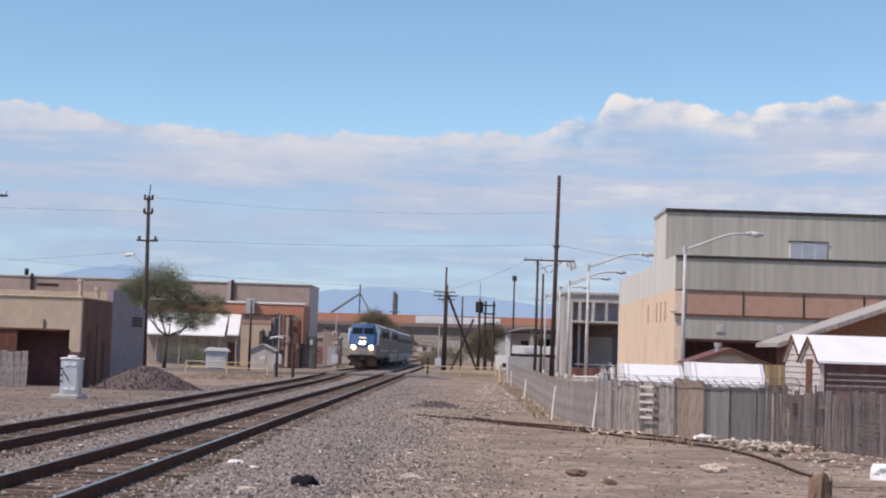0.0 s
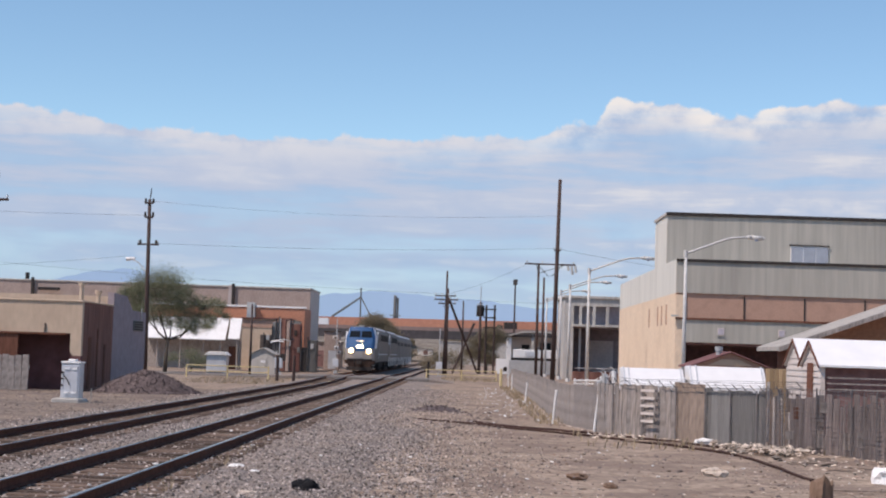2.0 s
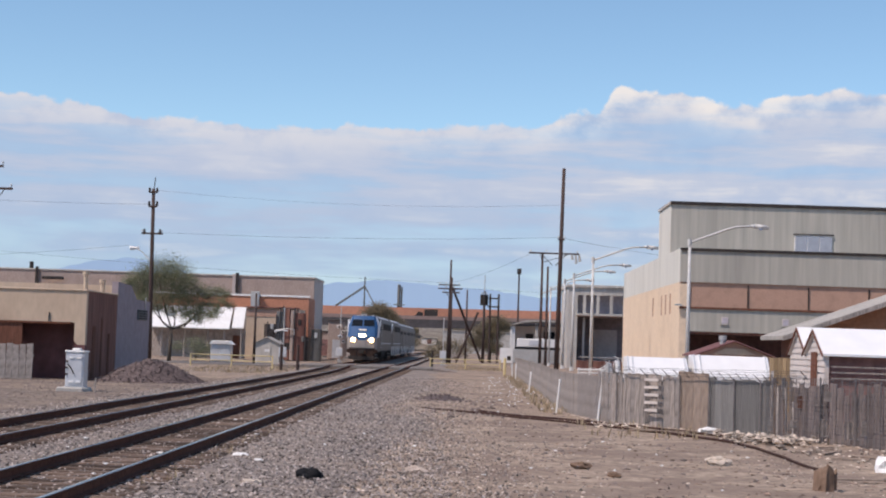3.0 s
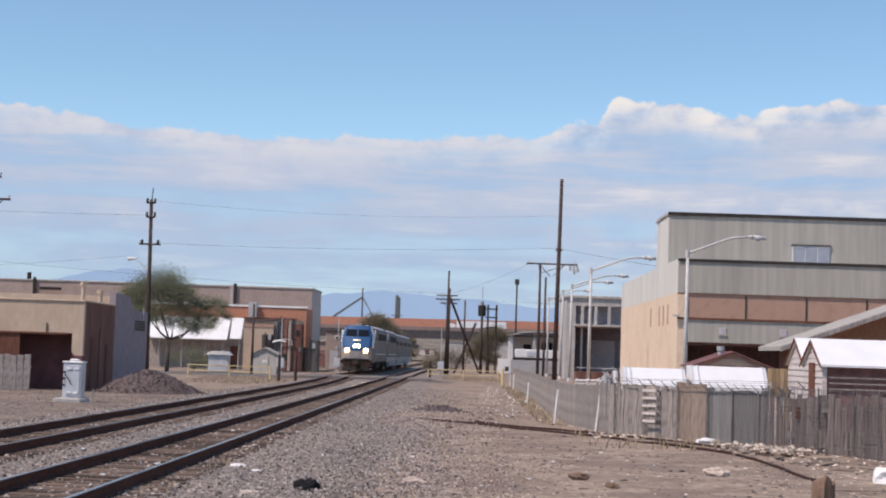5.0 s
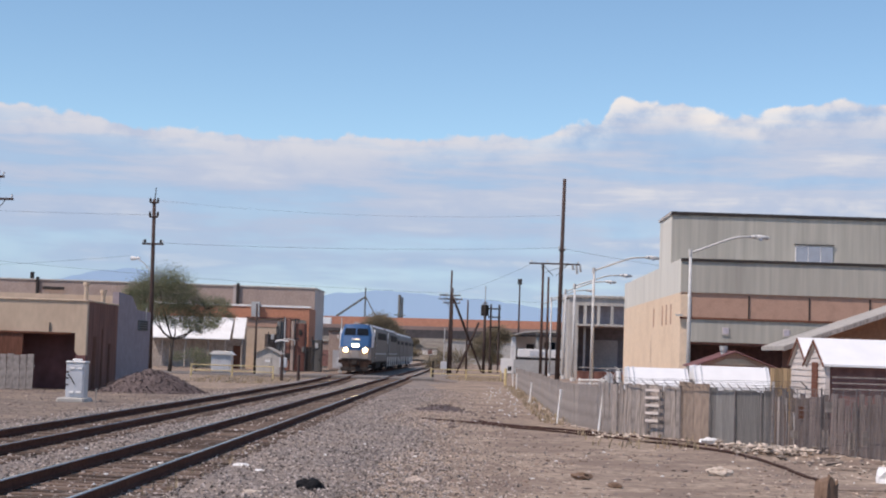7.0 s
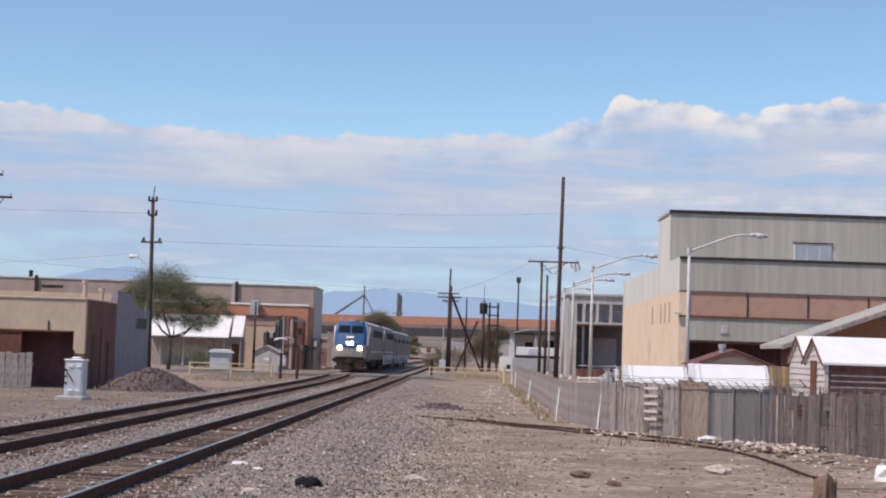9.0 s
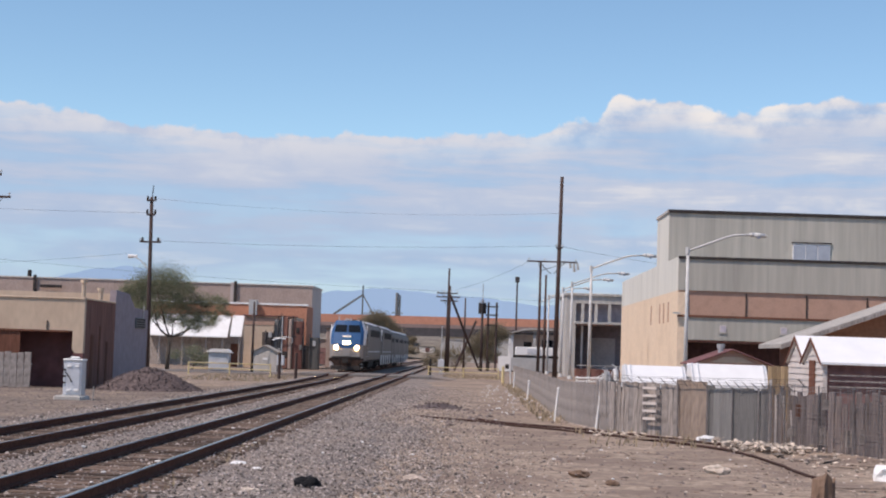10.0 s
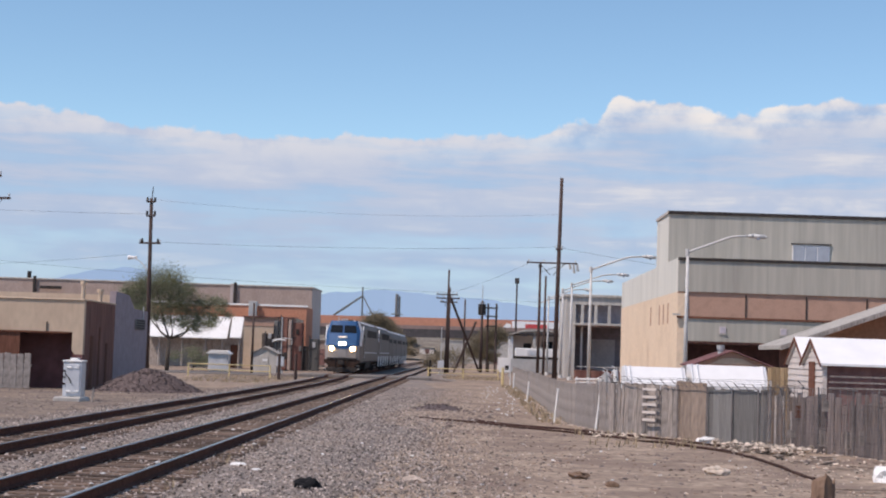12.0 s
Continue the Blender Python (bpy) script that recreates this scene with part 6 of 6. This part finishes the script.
    for x, y in ((-5.5, 24.3), (-5.25, 22.5), (-4.35, 33.0), (-4.2, 30.3), (-5.6, 38.5), (-4.3, 35.4), (-5.4, 46.0), (-4.1, 39.0), (-6.9, 27.5), (-5.1, 51.0), (-4.9, 58.0), (-6.7, 48.0), (-7.2, 30.0), (-2.2, 34.5), (-2.7, 30.5), (-1.0, 31.0), (-8.6, 50.0), (-10.6, 47.0), (-5.2, 27.0)):
        spots.append((x, y, 0.03, 0.055))
    for _ in range(150):
        y = 19 + 60 * rng.random() ** 1.4
        spots.append((rng.uniform(-11, 8), y, -0.02, rng.uniform(0.02, 0.05)))
    for _ in range(130):
        y = rng.uniform(52, 105)
        spots.append((rng.uniform(0.8, 3.1), y, -0.01, rng.uniform(0.03, 0.075)))
    lumps("white_stones", spots, M_WHITE, "odd white stones and scraps along the rails", category="stones", flat=0.35)
    # dry grass tufts
    vs, fs = [], []
    areas = [((-18, -11.5), (92, 117), 700, 0.1), ((-2, 3), (128, 150), 500, 0.14), ((2.4, 3.25), (50, 110), 420, 0.12), ((-4.45, -4.1), (21, 34), 26, 0.13), ((-6.4, -6.2), (21, 60), 25, 0.12), ((3.0, 9.0), (38, 46), 160, 0.12)]
    for (x0, x1), (y0, y1), k, h in areas:
        for _ in range(k):
            x, y = rng.uniform(x0, x1), rng.uniform(y0, y1)
            for _ in range(3):
                a, l = rng.uniform(0, 6.28), rng.uniform(0.4, 1.2) * h
                i = len(vs)
                dx, dy = math.cos(a), math.sin(a)
                vs += [(x - dy * 0.02, y + dx * 0.02, -0.08), (x + dy * 0.02, y - dx * 0.02, -0.08), (x + dx * l * 0.5, y + dy * l * 0.5, l)]
                fs.append((i, i + 1, i + 2))
    me = bpy.data.meshes.new("dry_grass")
    me.from_pydata(vs, [], fs)
    me.materials.append(M_DRYGRASS)
    tagged(new("dry_grass", me), "tufts of dry straw-coloured grass", "grass", kind="stuff")


def far_scrub():
    """Dusty scrub and low roofs beyond the bridge."""
    rng = random.Random(31)
    spots = []
    for i in range(150):
        x = rng.uniform(-95, 75)
        y = rng.uniform(435, 560)
        spots.append(((x, y, rng.uniform(0.5, 2.6)), rng.uniform(1.5, 3.4)))
    for _ in range(70):
        x, y = rng.uniform(-30, 14), rng.uniform(434, 450)
        if not -15 < x < -7:
            spots.append(((x, y, max(0.6, (y - 436) * 0.4 + rng.uniform(0.2, 1.6))), rng.uniform(1.0, 2.0)))
    me = leaf_cloud(spots, 0.32, 150, rng)
    me.materials.append(M_BUSH)
    tagged(new("far_scrub", me), "far dusty scrub along the railway beyond the bridge", "scrub", kind="stuff")
    for x, y, w, h, m in ((-70, 470, 40, 6.0, M_CONCRETE), (-24, 480, 14, 4.6, M_BRICK), (18, 475, 30, 5.6, M_CONCRETE), (-38, 462, 9, 3.2, M_WHITE)):
        t = thing("far_depot", x, y, 0, "far low flat-roofed depot behind the bridge", "building", "far depots")
        part("wall", block(B(), 0, w, 0, 8, -0.3, h), m, t)
        part("roof", block(B(), -0.3, w + 0.3, -0.3, 8.3, h, h + 0.25), M_SHINGLE, t)
        for k in range(int(w / 4)):
            part("window", block(B(), 1 + k * 4, 2.6 + k * 4, -0.05, 0, 1.2, 2.6), M_GLASS, t)


def embankment():
    bm = B()
    g = []
    xs = list(np.arange(-140, 141, 4.0))
    for y, h in ((436, -0.4), (446, 3.5), (458, 7.0), (480, 7.2), (500, -0.5)):
        g.append([bm.verts.new((x, y, h + 0.9 * noise.noise(Vector((x * 0.1, y * 0.1, 5))))) for x in xs])
    for a, b in zip(g, g[1:]):
        for i in range(len(xs) - 1):
            bm.faces.new((a[i], a[i + 1], b[i + 1], b[i]))
    solo("embankment", bm, M_BANK, 0, 0, 0, "long dusty earth bank behind the bridge", "embankment", kind="structure", smooth=True)


def yard_scrap():
    t = thing("pipe_rack", 7.7, 112.0, 0, "low white pipe rack behind the fence", "rack")
    for z in (0.3, 0.55):
        part("rail", rod(B(), (0, 0, z), (2.4, 0, z + 0.06), 0.06, n=8), M_WHITE, t)
    for x in (0.1, 0.9, 1.6, 2.3):
        part("post", rod(B(), (x, 0, 0), (x, 0, 0.7), 0.05, n=8), M_WHITE, t)
    rng = random.Random(77)
    for i in range(12):
        w, h = rng.uniform(0.2, 0.42), rng.uniform(0.5, 1.45)
        k = thing("scrap_drum", 8.35 + i * 0.19, 100.0 + rng.uniform(-2, 2), -0.05, "battered scrap drum standing in the yard", "drum", "scrap drums")
        lean = rng.uniform(-0.15, 0.15)
        part("barrel", soften(rod(B(), (0, 0, 0), (lean, 0, h), w / 2, w / 2.3, 10), 0.02), rng.choice((M_GALV, M_SHADEWALL, M_WEATHERED, M_WHITE, M_SLATE, M_UNDER)), k)
        part("hoop", rod(B(), (lean * 0.45, 0, h * 0.45), (lean * 0.45, 0, h * 0.45 + 0.05), w / 2 + 0.02, n=10), M_FENCESTEEL, k)
        part("bent_rod", bar(B(), [(0, -0.1, h * 0.5), (rng.uniform(-0.3, 0.3), -0.1, h + 0.1), (rng.uniform(-0.5, 0.5), -0.1, h + rng.uniform(0.1, 0.35))], 0.022), rng.choice((M_WHITE, M_UNDER, M_GALV)), k, "bent rod sticking out")


def cinder_yard():
    """Grey trodden cinders over the dirt beside the far track, with a ragged edge."""
    bm = B()
    made = {}

    def vert(i, j):
        if (i, j) not in made:
            x, y = -24 + 0.4 * i, 8 + 0.5 * j
            made[i, j] = bm.verts.new((x, y, ground_z(x, y) + 0.012))
        return made[i, j]
    for i in range(0, 38):
        for j in range(50, 143):
            x, y = -24 + 0.4 * i, 8 + 0.5 * j
            edge = min(x + 24, y - 33, 79 - y) + 3.0 * noise.noise(Vector((x * 0.35, y * 0.25, 9)))
            if edge > 0.5:
                bm.faces.new((vert(i, j), vert(i + 1, j), vert(i + 1, j + 1), vert(i, j + 1)))
    solo("cinder_yard", bm, M_CINDER, 0, 0, 0, "trodden grey cinders beside the far track", "ground", kind="structure", smooth=True)


# ---- build the place ----
cloud_bank()
far_hills()
ground()
cinder_yard()
ballast()
crossing()
spur()
stucco_workshop()
signal_cabinet()
heap(-13.85, 69.2, 2.8, 1.45, 1.10, "heap of dark cinder earth beside the annex", 700)
heap(-0.95, 57.5, 1.5, 4.0, 0.36, "low mound of dark earth at the end of the spur", 160)
warehouse()
dock_building()
long_brick_hall()
orange_block()
white_canopy()
kiosk()
yard_sheds()
trailers()
overpass()
hoist()
far_yard()
far_scrub()
embankment()
yard_scrap()

left_pole = utility_pole(-22.2, 110.0, 12.3, "tall dark utility pole with insulators and street light arm", arms=((9.15, 0.75, 0, 2), (11.05, 0.3, 0, 2), (12.05, 0.3, 0, 2)), r=0.17, lean=-0.2)
for z, dx in ((9.35, -0.7), (9.35, 0.4), (11.3, -0.45), (11.3, 0.1), (12.25, -0.45), (12.25, 0.08)):
    part("insulator", soften(rod(B(), (dx, -0.1, z - 0.2), (dx, -0.1, z + 0.12), 0.1, 0.07, 8), 0.02), M_UNDER, left_pole, "dark knob insulator")
part("top_pin", rod(B(), (-0.17, 0, 12.3), (-0.1, 0, 13.1), 0.04, n=6), M_WIRE, left_pole)
lamp_arm = thing("small_street_light", -24.0, 112.0, 0, "pole-mounted street light with a thin arm", "street lamp")
part("arm", bar(B(), [(1.7, -1.9, 7.0), (0.9, -1.6, 7.8), (0.0, 0, 8.15)], 0.035), M_GALV, lamp_arm)
part("lamp_head", soften(rod(B(), (-0.3, 0, 8.1), (0.35, 0, 8.15), 0.16, 0.1, 8), 0.02), M_WHITE, lamp_arm)
utility_pole(-25.6, 84.0, 11.2, "dark utility pole with a crossarm at the edge of the yard", arms=((9.65, 0.95, 0, 3), (10.85, 0.4, 0, 2)), r=0.16)
utility_pole(6.42, 116.0, 15.3, "very tall dark utility pole beside the yard fence", arms=((10.05, 0.25, 0, 2),), r=0.185, lean=0.17)
long_arm = utility_pole(5.6, 125.0, 9.5, "dark utility pole sharing a long crossarm", arms=((9.55, 2.0, 0.9, 4),), r=0.13)
for side in (-1, 1):
    part("brace", rod(B(), (0.9 + side * 1.0, -0.11, 9.5), (0.9 + side * 0.12, -0.11, 8.6), 0.03, n=5), M_WIRE, long_arm)
hang = thing("hanging_insulators", 8.2, 125.0, 0, "cluster of insulators hanging from the long crossarm", "insulator")
for dx, z0, l in ((0.0, 9.4, 0.7), (0.28, 9.4, 0.55), (-0.3, 9.4, 0.4)):
    part("insulator", rod(B(), (dx, -0.1, z0), (dx + 0.08, -0.1, z0 - l), 0.08, 0.11, 8), M_GALV, hang)
utility_pole(6.15, 127.0, 8.6, "plain dark pole beside the double pole", r=0.12)
utility_pole(-2.2, 165.0, 10.9, "dark utility pole with three crossarms by the crossing", arms=((8.3, 1.1, -0.1, 4), (7.9, 1.25, 0, 4), (7.5, 0.9, 0.1, 2)), r=0.14, lean=0.1)
utility_pole(-2.0, 168.0, 9.2, "second dark pole close behind another", r=0.15)
utility_pole(-0.35, 175.0, 8.2, "thin dark pole beyond the crossing", r=0.12)
stub = utility_pole(1.7, 190.0, 8.6, "stout dark stub pole carrying three transformers", r=0.2)
for dx, dy in ((-0.3, 0.0), (0.25, 0.1), (0.0, -0.35)):
    part("transformer", rod(B(), (dx, dy, 6.9), (dx, dy, 8.2), 0.2, n=12), M_UNDER, stub, "dark drum transformer")
    part("bushing", rod(B(), (dx, dy, 8.2), (dx, dy, 8.5), 0.05, n=6), M_GALV, stub)
for p, q, lab in (((-1.9, 166, 8.0), (1.35, 175, 0.3), "slanting timber brace of a pole"), ((0.9, 172, 5.6), (-1.3, 172, 0.2), "slanting thin brace pole")):
    solo("brace_pole", rod(B(), p, q, 0.13, n=7), M_WOODPOLE, 0, 0, 0, lab, "pole", "brace poles")
mast = thing("transformer_rack", 2.9, 190.0, 0, "rack with dark transformers on two posts", "transformer")
for xx in (-0.5, 0.5):
    part("post", rod(B(), (xx, 0, 0), (xx, 0, 8.2), 0.12, n=7), M_WOODPOLE, mast)
for z in (5.4, 6.6, 7.6):
    part("shelf", block(B(), -0.8, 0.7, -0.3, 0.3, z, z + 0.15), M_UNDER, mast)
part("aerial", rod(B(), (-1.2, 0, 8.0), (-1.2, 0, 10.4), 0.05, n=5), M_GALV, mast)
flood = thing("floodlight_mast", 7.9, 260.0, 0, "tall thin floodlight mast far behind the yard", "floodlight")
part("mast", rod(B(), (0, 0, 0), (0, 0, 14.2), 0.18, 0.12, 8), M_WOODPOLE, flood)
part("lamp_box", soften(block(B(), -0.35, 0.35, -0.35, 0.35, 13.9, 14.8), 0.05), M_WIRE, flood)

street_lamp(13.6, 99.0, 9.1, 3.85, 1.15)
street_lamp(9.37, 122.0, 9.1, 4.0, 1.15)
street_lamp(9.68, 149.0, 9.1, 4.3, 1.15)
street_lamp(9.6, 162.0, 9.1, 4.1, 1.15)
street_lamp(9.3, 184.0, 9.1, 4.0, 1.15)
street_lamp(8.8, 196.0, 8.9, 4.0, 1.15)

CLUMPS = [(-1.2, 7.2, 1.0), (-0.1, 7.4, 1.0), (0.6, 6.9, 0.95), (-2.1, 6.85, 0.8), (-3.1, 6.4, 0.6), (-3.5, 6.1, 0.5), (-2.7, 5.7, 0.65), (-1.7, 6.1, 0.95), (-0.7, 6.4, 1.0),
          (0.4, 6.0, 0.9), (1.5, 6.4, 0.6), (2.0, 5.6, 0.75), (2.9, 5.5, 0.6), (3.7, 5.7, 0.45), (4.1, 5.0, 0.45), (1.3, 4.9, 0.7), (2.2, 4.5, 0.5), (0.0, 5.1, 0.8), (-1.1, 5.0, 0.8),
          (-2.0, 4.8, 0.55), (3.1, 4.6, 0.5), (0.9, 5.4, 0.8), (-0.6, 4.3, 0.55), (1.0, 4.2, 0.6), (1.9, 4.0, 0.5), (3.6, 4.3, 0.45), (4.4, 5.5, 0.3), (2.7, 3.9, 0.5), (-2.6, 5.1, 0.5), (1.4, 3.7, 0.5), (0.1, 4.0, 0.5), (3.4, 3.8, 0.4), (-1.5, 4.3, 0.5), (2.1, 3.4, 0.4), (4.6, 4.6, 0.35), (-3.9, 5.6, 0.4)]
tree(-23.65, 125.0, "spreading half-bare tree with dusty green leaves beside a pole", 2.6,
     [((x, 0.6 * math.sin(7 * x), z), 1.2 * r) for x, z, r in CLUMPS], 0.05, 2000, M_LEAF, 5, r=0.17)
tree(-23.0, 133.0, "low green shrubs under the shed roof", 0.3, [((-1.5, 0, 1.2), 0.6), ((0.0, 0, 1.5), 0.8), ((1.2, 0, 1.1), 0.6), ((0.5, 0.2, 0.8), 0.7)], 0.05, 1400, M_LEAF, 6, 0.06, category="bush")
tree(-13.3, 230.0, "round olive brown treetop behind the train", 3.0, [((0.1, 0, 6.7), 1.2), ((1.0, 0.3, 6.1), 1.2), ((-1.0, 0, 6.0), 1.2), ((1.9, 0, 5.4), 1.1), ((-1.7, 0, 5.2), 1.0), ((2.7, 0, 4.6), 1.0), ((0.2, 0, 5.0), 1.5)], 0.09, 4200, M_BUSH, 7)
tree(2.6, 195.0, "dense green brown tree beyond the crossing", 2.0, [((0.8, 0, 5.0), 1.0), ((-0.2, 0, 4.6), 0.9), ((1.7, 0, 4.6), 0.8), ((-1.2, 0, 3.8), 0.9), ((0.4, 0, 3.6), 1.1), ((-2.0, 0, 2.6), 0.9), ((-0.6, 0, 2.3), 1.1), ((0.6, 0, 1.9), 0.9)], 0.085, 2600, M_BUSH, 8)
tree(-1.4, 180.0, "dry brown bush below the poles", 0.6, [((-1.9, 0, 1.6), 1.2), ((-0.4, 0, 1.9), 1.3), ((-3.0, 0, 1.0), 0.8), ((0.9, 0, 1.5), 1.0)], 0.1, 620, M_BUSH, 9, 0.08, category="bush")

yellow_barrier(-19.3, -13.6, 110.0, 0.85, "faded yellow pipe barrier along the street")
yellow_barrier(-3.2, 2.7, 134.0, 0.85, "faded yellow pipe barrier across the yard entrance")
bollard(-3.2, 140.0, 1.5, M_UNDER, "dark steel bollard by the barrier")
bollard(2.62, 113.6, 1.25, M_YELLOW, "yellow steel bollard by the fence")
bollard(-12.4, 105.0, 1.75, M_WOODPOLE, "short dark timber bollard by the rails")
bollard(-11.3, 105.0, 1.75, M_WOODPOLE, "dark timber bollard by the crossing")
gate_mast = crossing_signal(-15.0, 128.0, 4.6, "slim crossing signal mast with gate motor box", arms=False)
part("cross_bar", bar(B(), [(-0.75, -0.1, 2.62), (-0.2, -0.1, 2.78), (0.35, -0.1, 2.72)], 0.06), M_WHITE, gate_mast, "pale bent cross bar")
part("counterweight", soften(block(B(), 0.1, 0.5, -0.3, 0.1, 1.2, 1.75), 0.03), M_UNDER, gate_mast)
far_mast = crossing_signal(-12.2, 150.0, 5.2, "thin crossing signal mast hung with pale boxes", arms=False)
for dx, z, w, h in ((-0.35, 3.2, 0.5, 0.35), (0.1, 2.75, 0.35, 0.3), (-0.2, 2.3, 0.45, 0.28), (0.15, 1.85, 0.3, 0.3)):
    part("signal_box", soften(block(B(), dx, dx + w, -0.3, -0.06, z, z + h), 0.04), M_CLAP if z > 2.5 else M_SILVER, far_mast, "pale signal box")
    part("signal_hood", rod(B(), (dx + w / 2, -0.42, z + h / 2), (dx + w / 2, -0.3, z + h / 2), 0.1, n=10), M_UNDER, far_mast)
crossing_signal(-2.45, 152.0, 4.6, "thin silver crossing signal mast near the poles", arms=False)
for x, y, h, lean in ((3.8, 46.2, 1.22, 0.13), (2.9, 51.6, 1.02, 0.1), (2.78, 72.0, 0.9, 0.08), (3.0, 100.0, 0.95, 0.02), (3.0, 108.0, 0.95, 0.0)):
    white_stake(x, y, h, lean)
utility_pole(-17.2, 127.0, 5.7, "slim brown pole by the relay hut", r=0.11, arms=())

wire((-22.1, 110, 9.15), (6.4, 116, 10.1), 0.25, 0.022)
wire((6.4, 116, 10.1), (30, 122, 8.2), 0.4, 0.025)
wire((-22.1, 110, 11.1), (-60, 104, 11.6), 0.4, 0.02)
wire((-22.1, 110, 12.1), (6.4, 116, 12.5), 0.5, 0.014)
wire((-60, 160, 10.9), (-2.3, 165, 8.4), 0.5, 0.03)
wire((-2.1, 165, 8.4), (5.0, 125, 9.6), 0.3, 0.02)
wire((-23.9, 110, 8.2), (-45, 108, 6.6), 0.3, 0.02)
wire((-2.1, 165, 7.9), (40, 172, 8.6), 0.4, 0.024)

yard_fence()
ladder_stack()
debris()
railway(track_a, "near railway track with rusty rails on weathered ties")
railway(track_b, "far railway track with rusty rails on weathered ties")

wheels = []
lead = locomotive("blue and silver passenger locomotive with headlights lit", True, wheels)
second = locomotive("second silver grey locomotive coupled behind the first", False, wheels)
luggage = baggage_car(wheels)
coach = baggage_car(wheels, "passenger_coach", "silver grey passenger coach far back in the train")
semi = lorry("semi_truck", 16.5, M_WHITEROOF, M_BLUE, "white semi truck driving over the bridge")
van = lorry("box_truck", 6.2, M_UNDER, M_UNDER, "dark box truck driving over the bridge")
long_semi = lorry("semi_truck", 16.0, M_WHITEROOF, M_WHITE, "long white semi truck driving over the bridge")
red_semi = lorry("semi_truck", 16.0, M_WHITEROOF, M_WHITE, "white semi truck with a red mark on the bridge")
eastbound = lorry("box_truck", 13.0, M_WHITE, M_WHITE, "white box truck driving the other way over the bridge")
part("red_mark", block(B(), 3.5, 9.5, -1.28, -1.26, 2.0, 3.2), M_REDSIGN, red_semi, "red panel on the trailer side")


def deck_z(x):
    return 9.0 + 0.0066 * (x + 20) - 1.75


def motions():
    """The train rolls slowly towards the crossing; trucks pass on the bridge."""
    times = [0.3 * i for i in range(41)]

    def front(t):
        keys = [(0, 152.3), (3, 145.9), (6, 139.2), (9, 132.2), (12, 126.2)]
        return float(np.interp(t, [k[0] for k in keys], [k[1] for k in keys]))
    for ob, behind in ((lead, 0.0), (second, LOCO), (luggage, 2 * LOCO), (coach, 2 * LOCO + CAR)):
        walk(ob, [(t, pose(-9.93 + 0.005 * (front(t) + behind - 127.0), front(t) + behind, 0.181, 0, 0, -0.29)) for t in (0, 3, 6, 9, 12)])
    for w, y in wheels:
        walk(w, [(t, pose(0, y, 0.50, math.degrees((152.3 - front(t)) / 0.5))) for t in times])
    for ob, x0, speed in ((semi, -4.4, -23.3), (van, 55.2, -22.5), (long_semi, 117.0, -24.0), (red_semi, 186.0, -14.5)):
        walk(ob, [(t, pose(x0 + speed * t, 427.5, deck_z(x0 + speed * t))) for t in (0, 3, 6, 9, 12)])
    walk(eastbound, [(t, pose(-2.8 + 21.8 * t, 423.2, deck_z(-2.8 + 21.8 * t), 0, 0, 180)) for t in (0, 3, 6, 9, 12)])


motions()
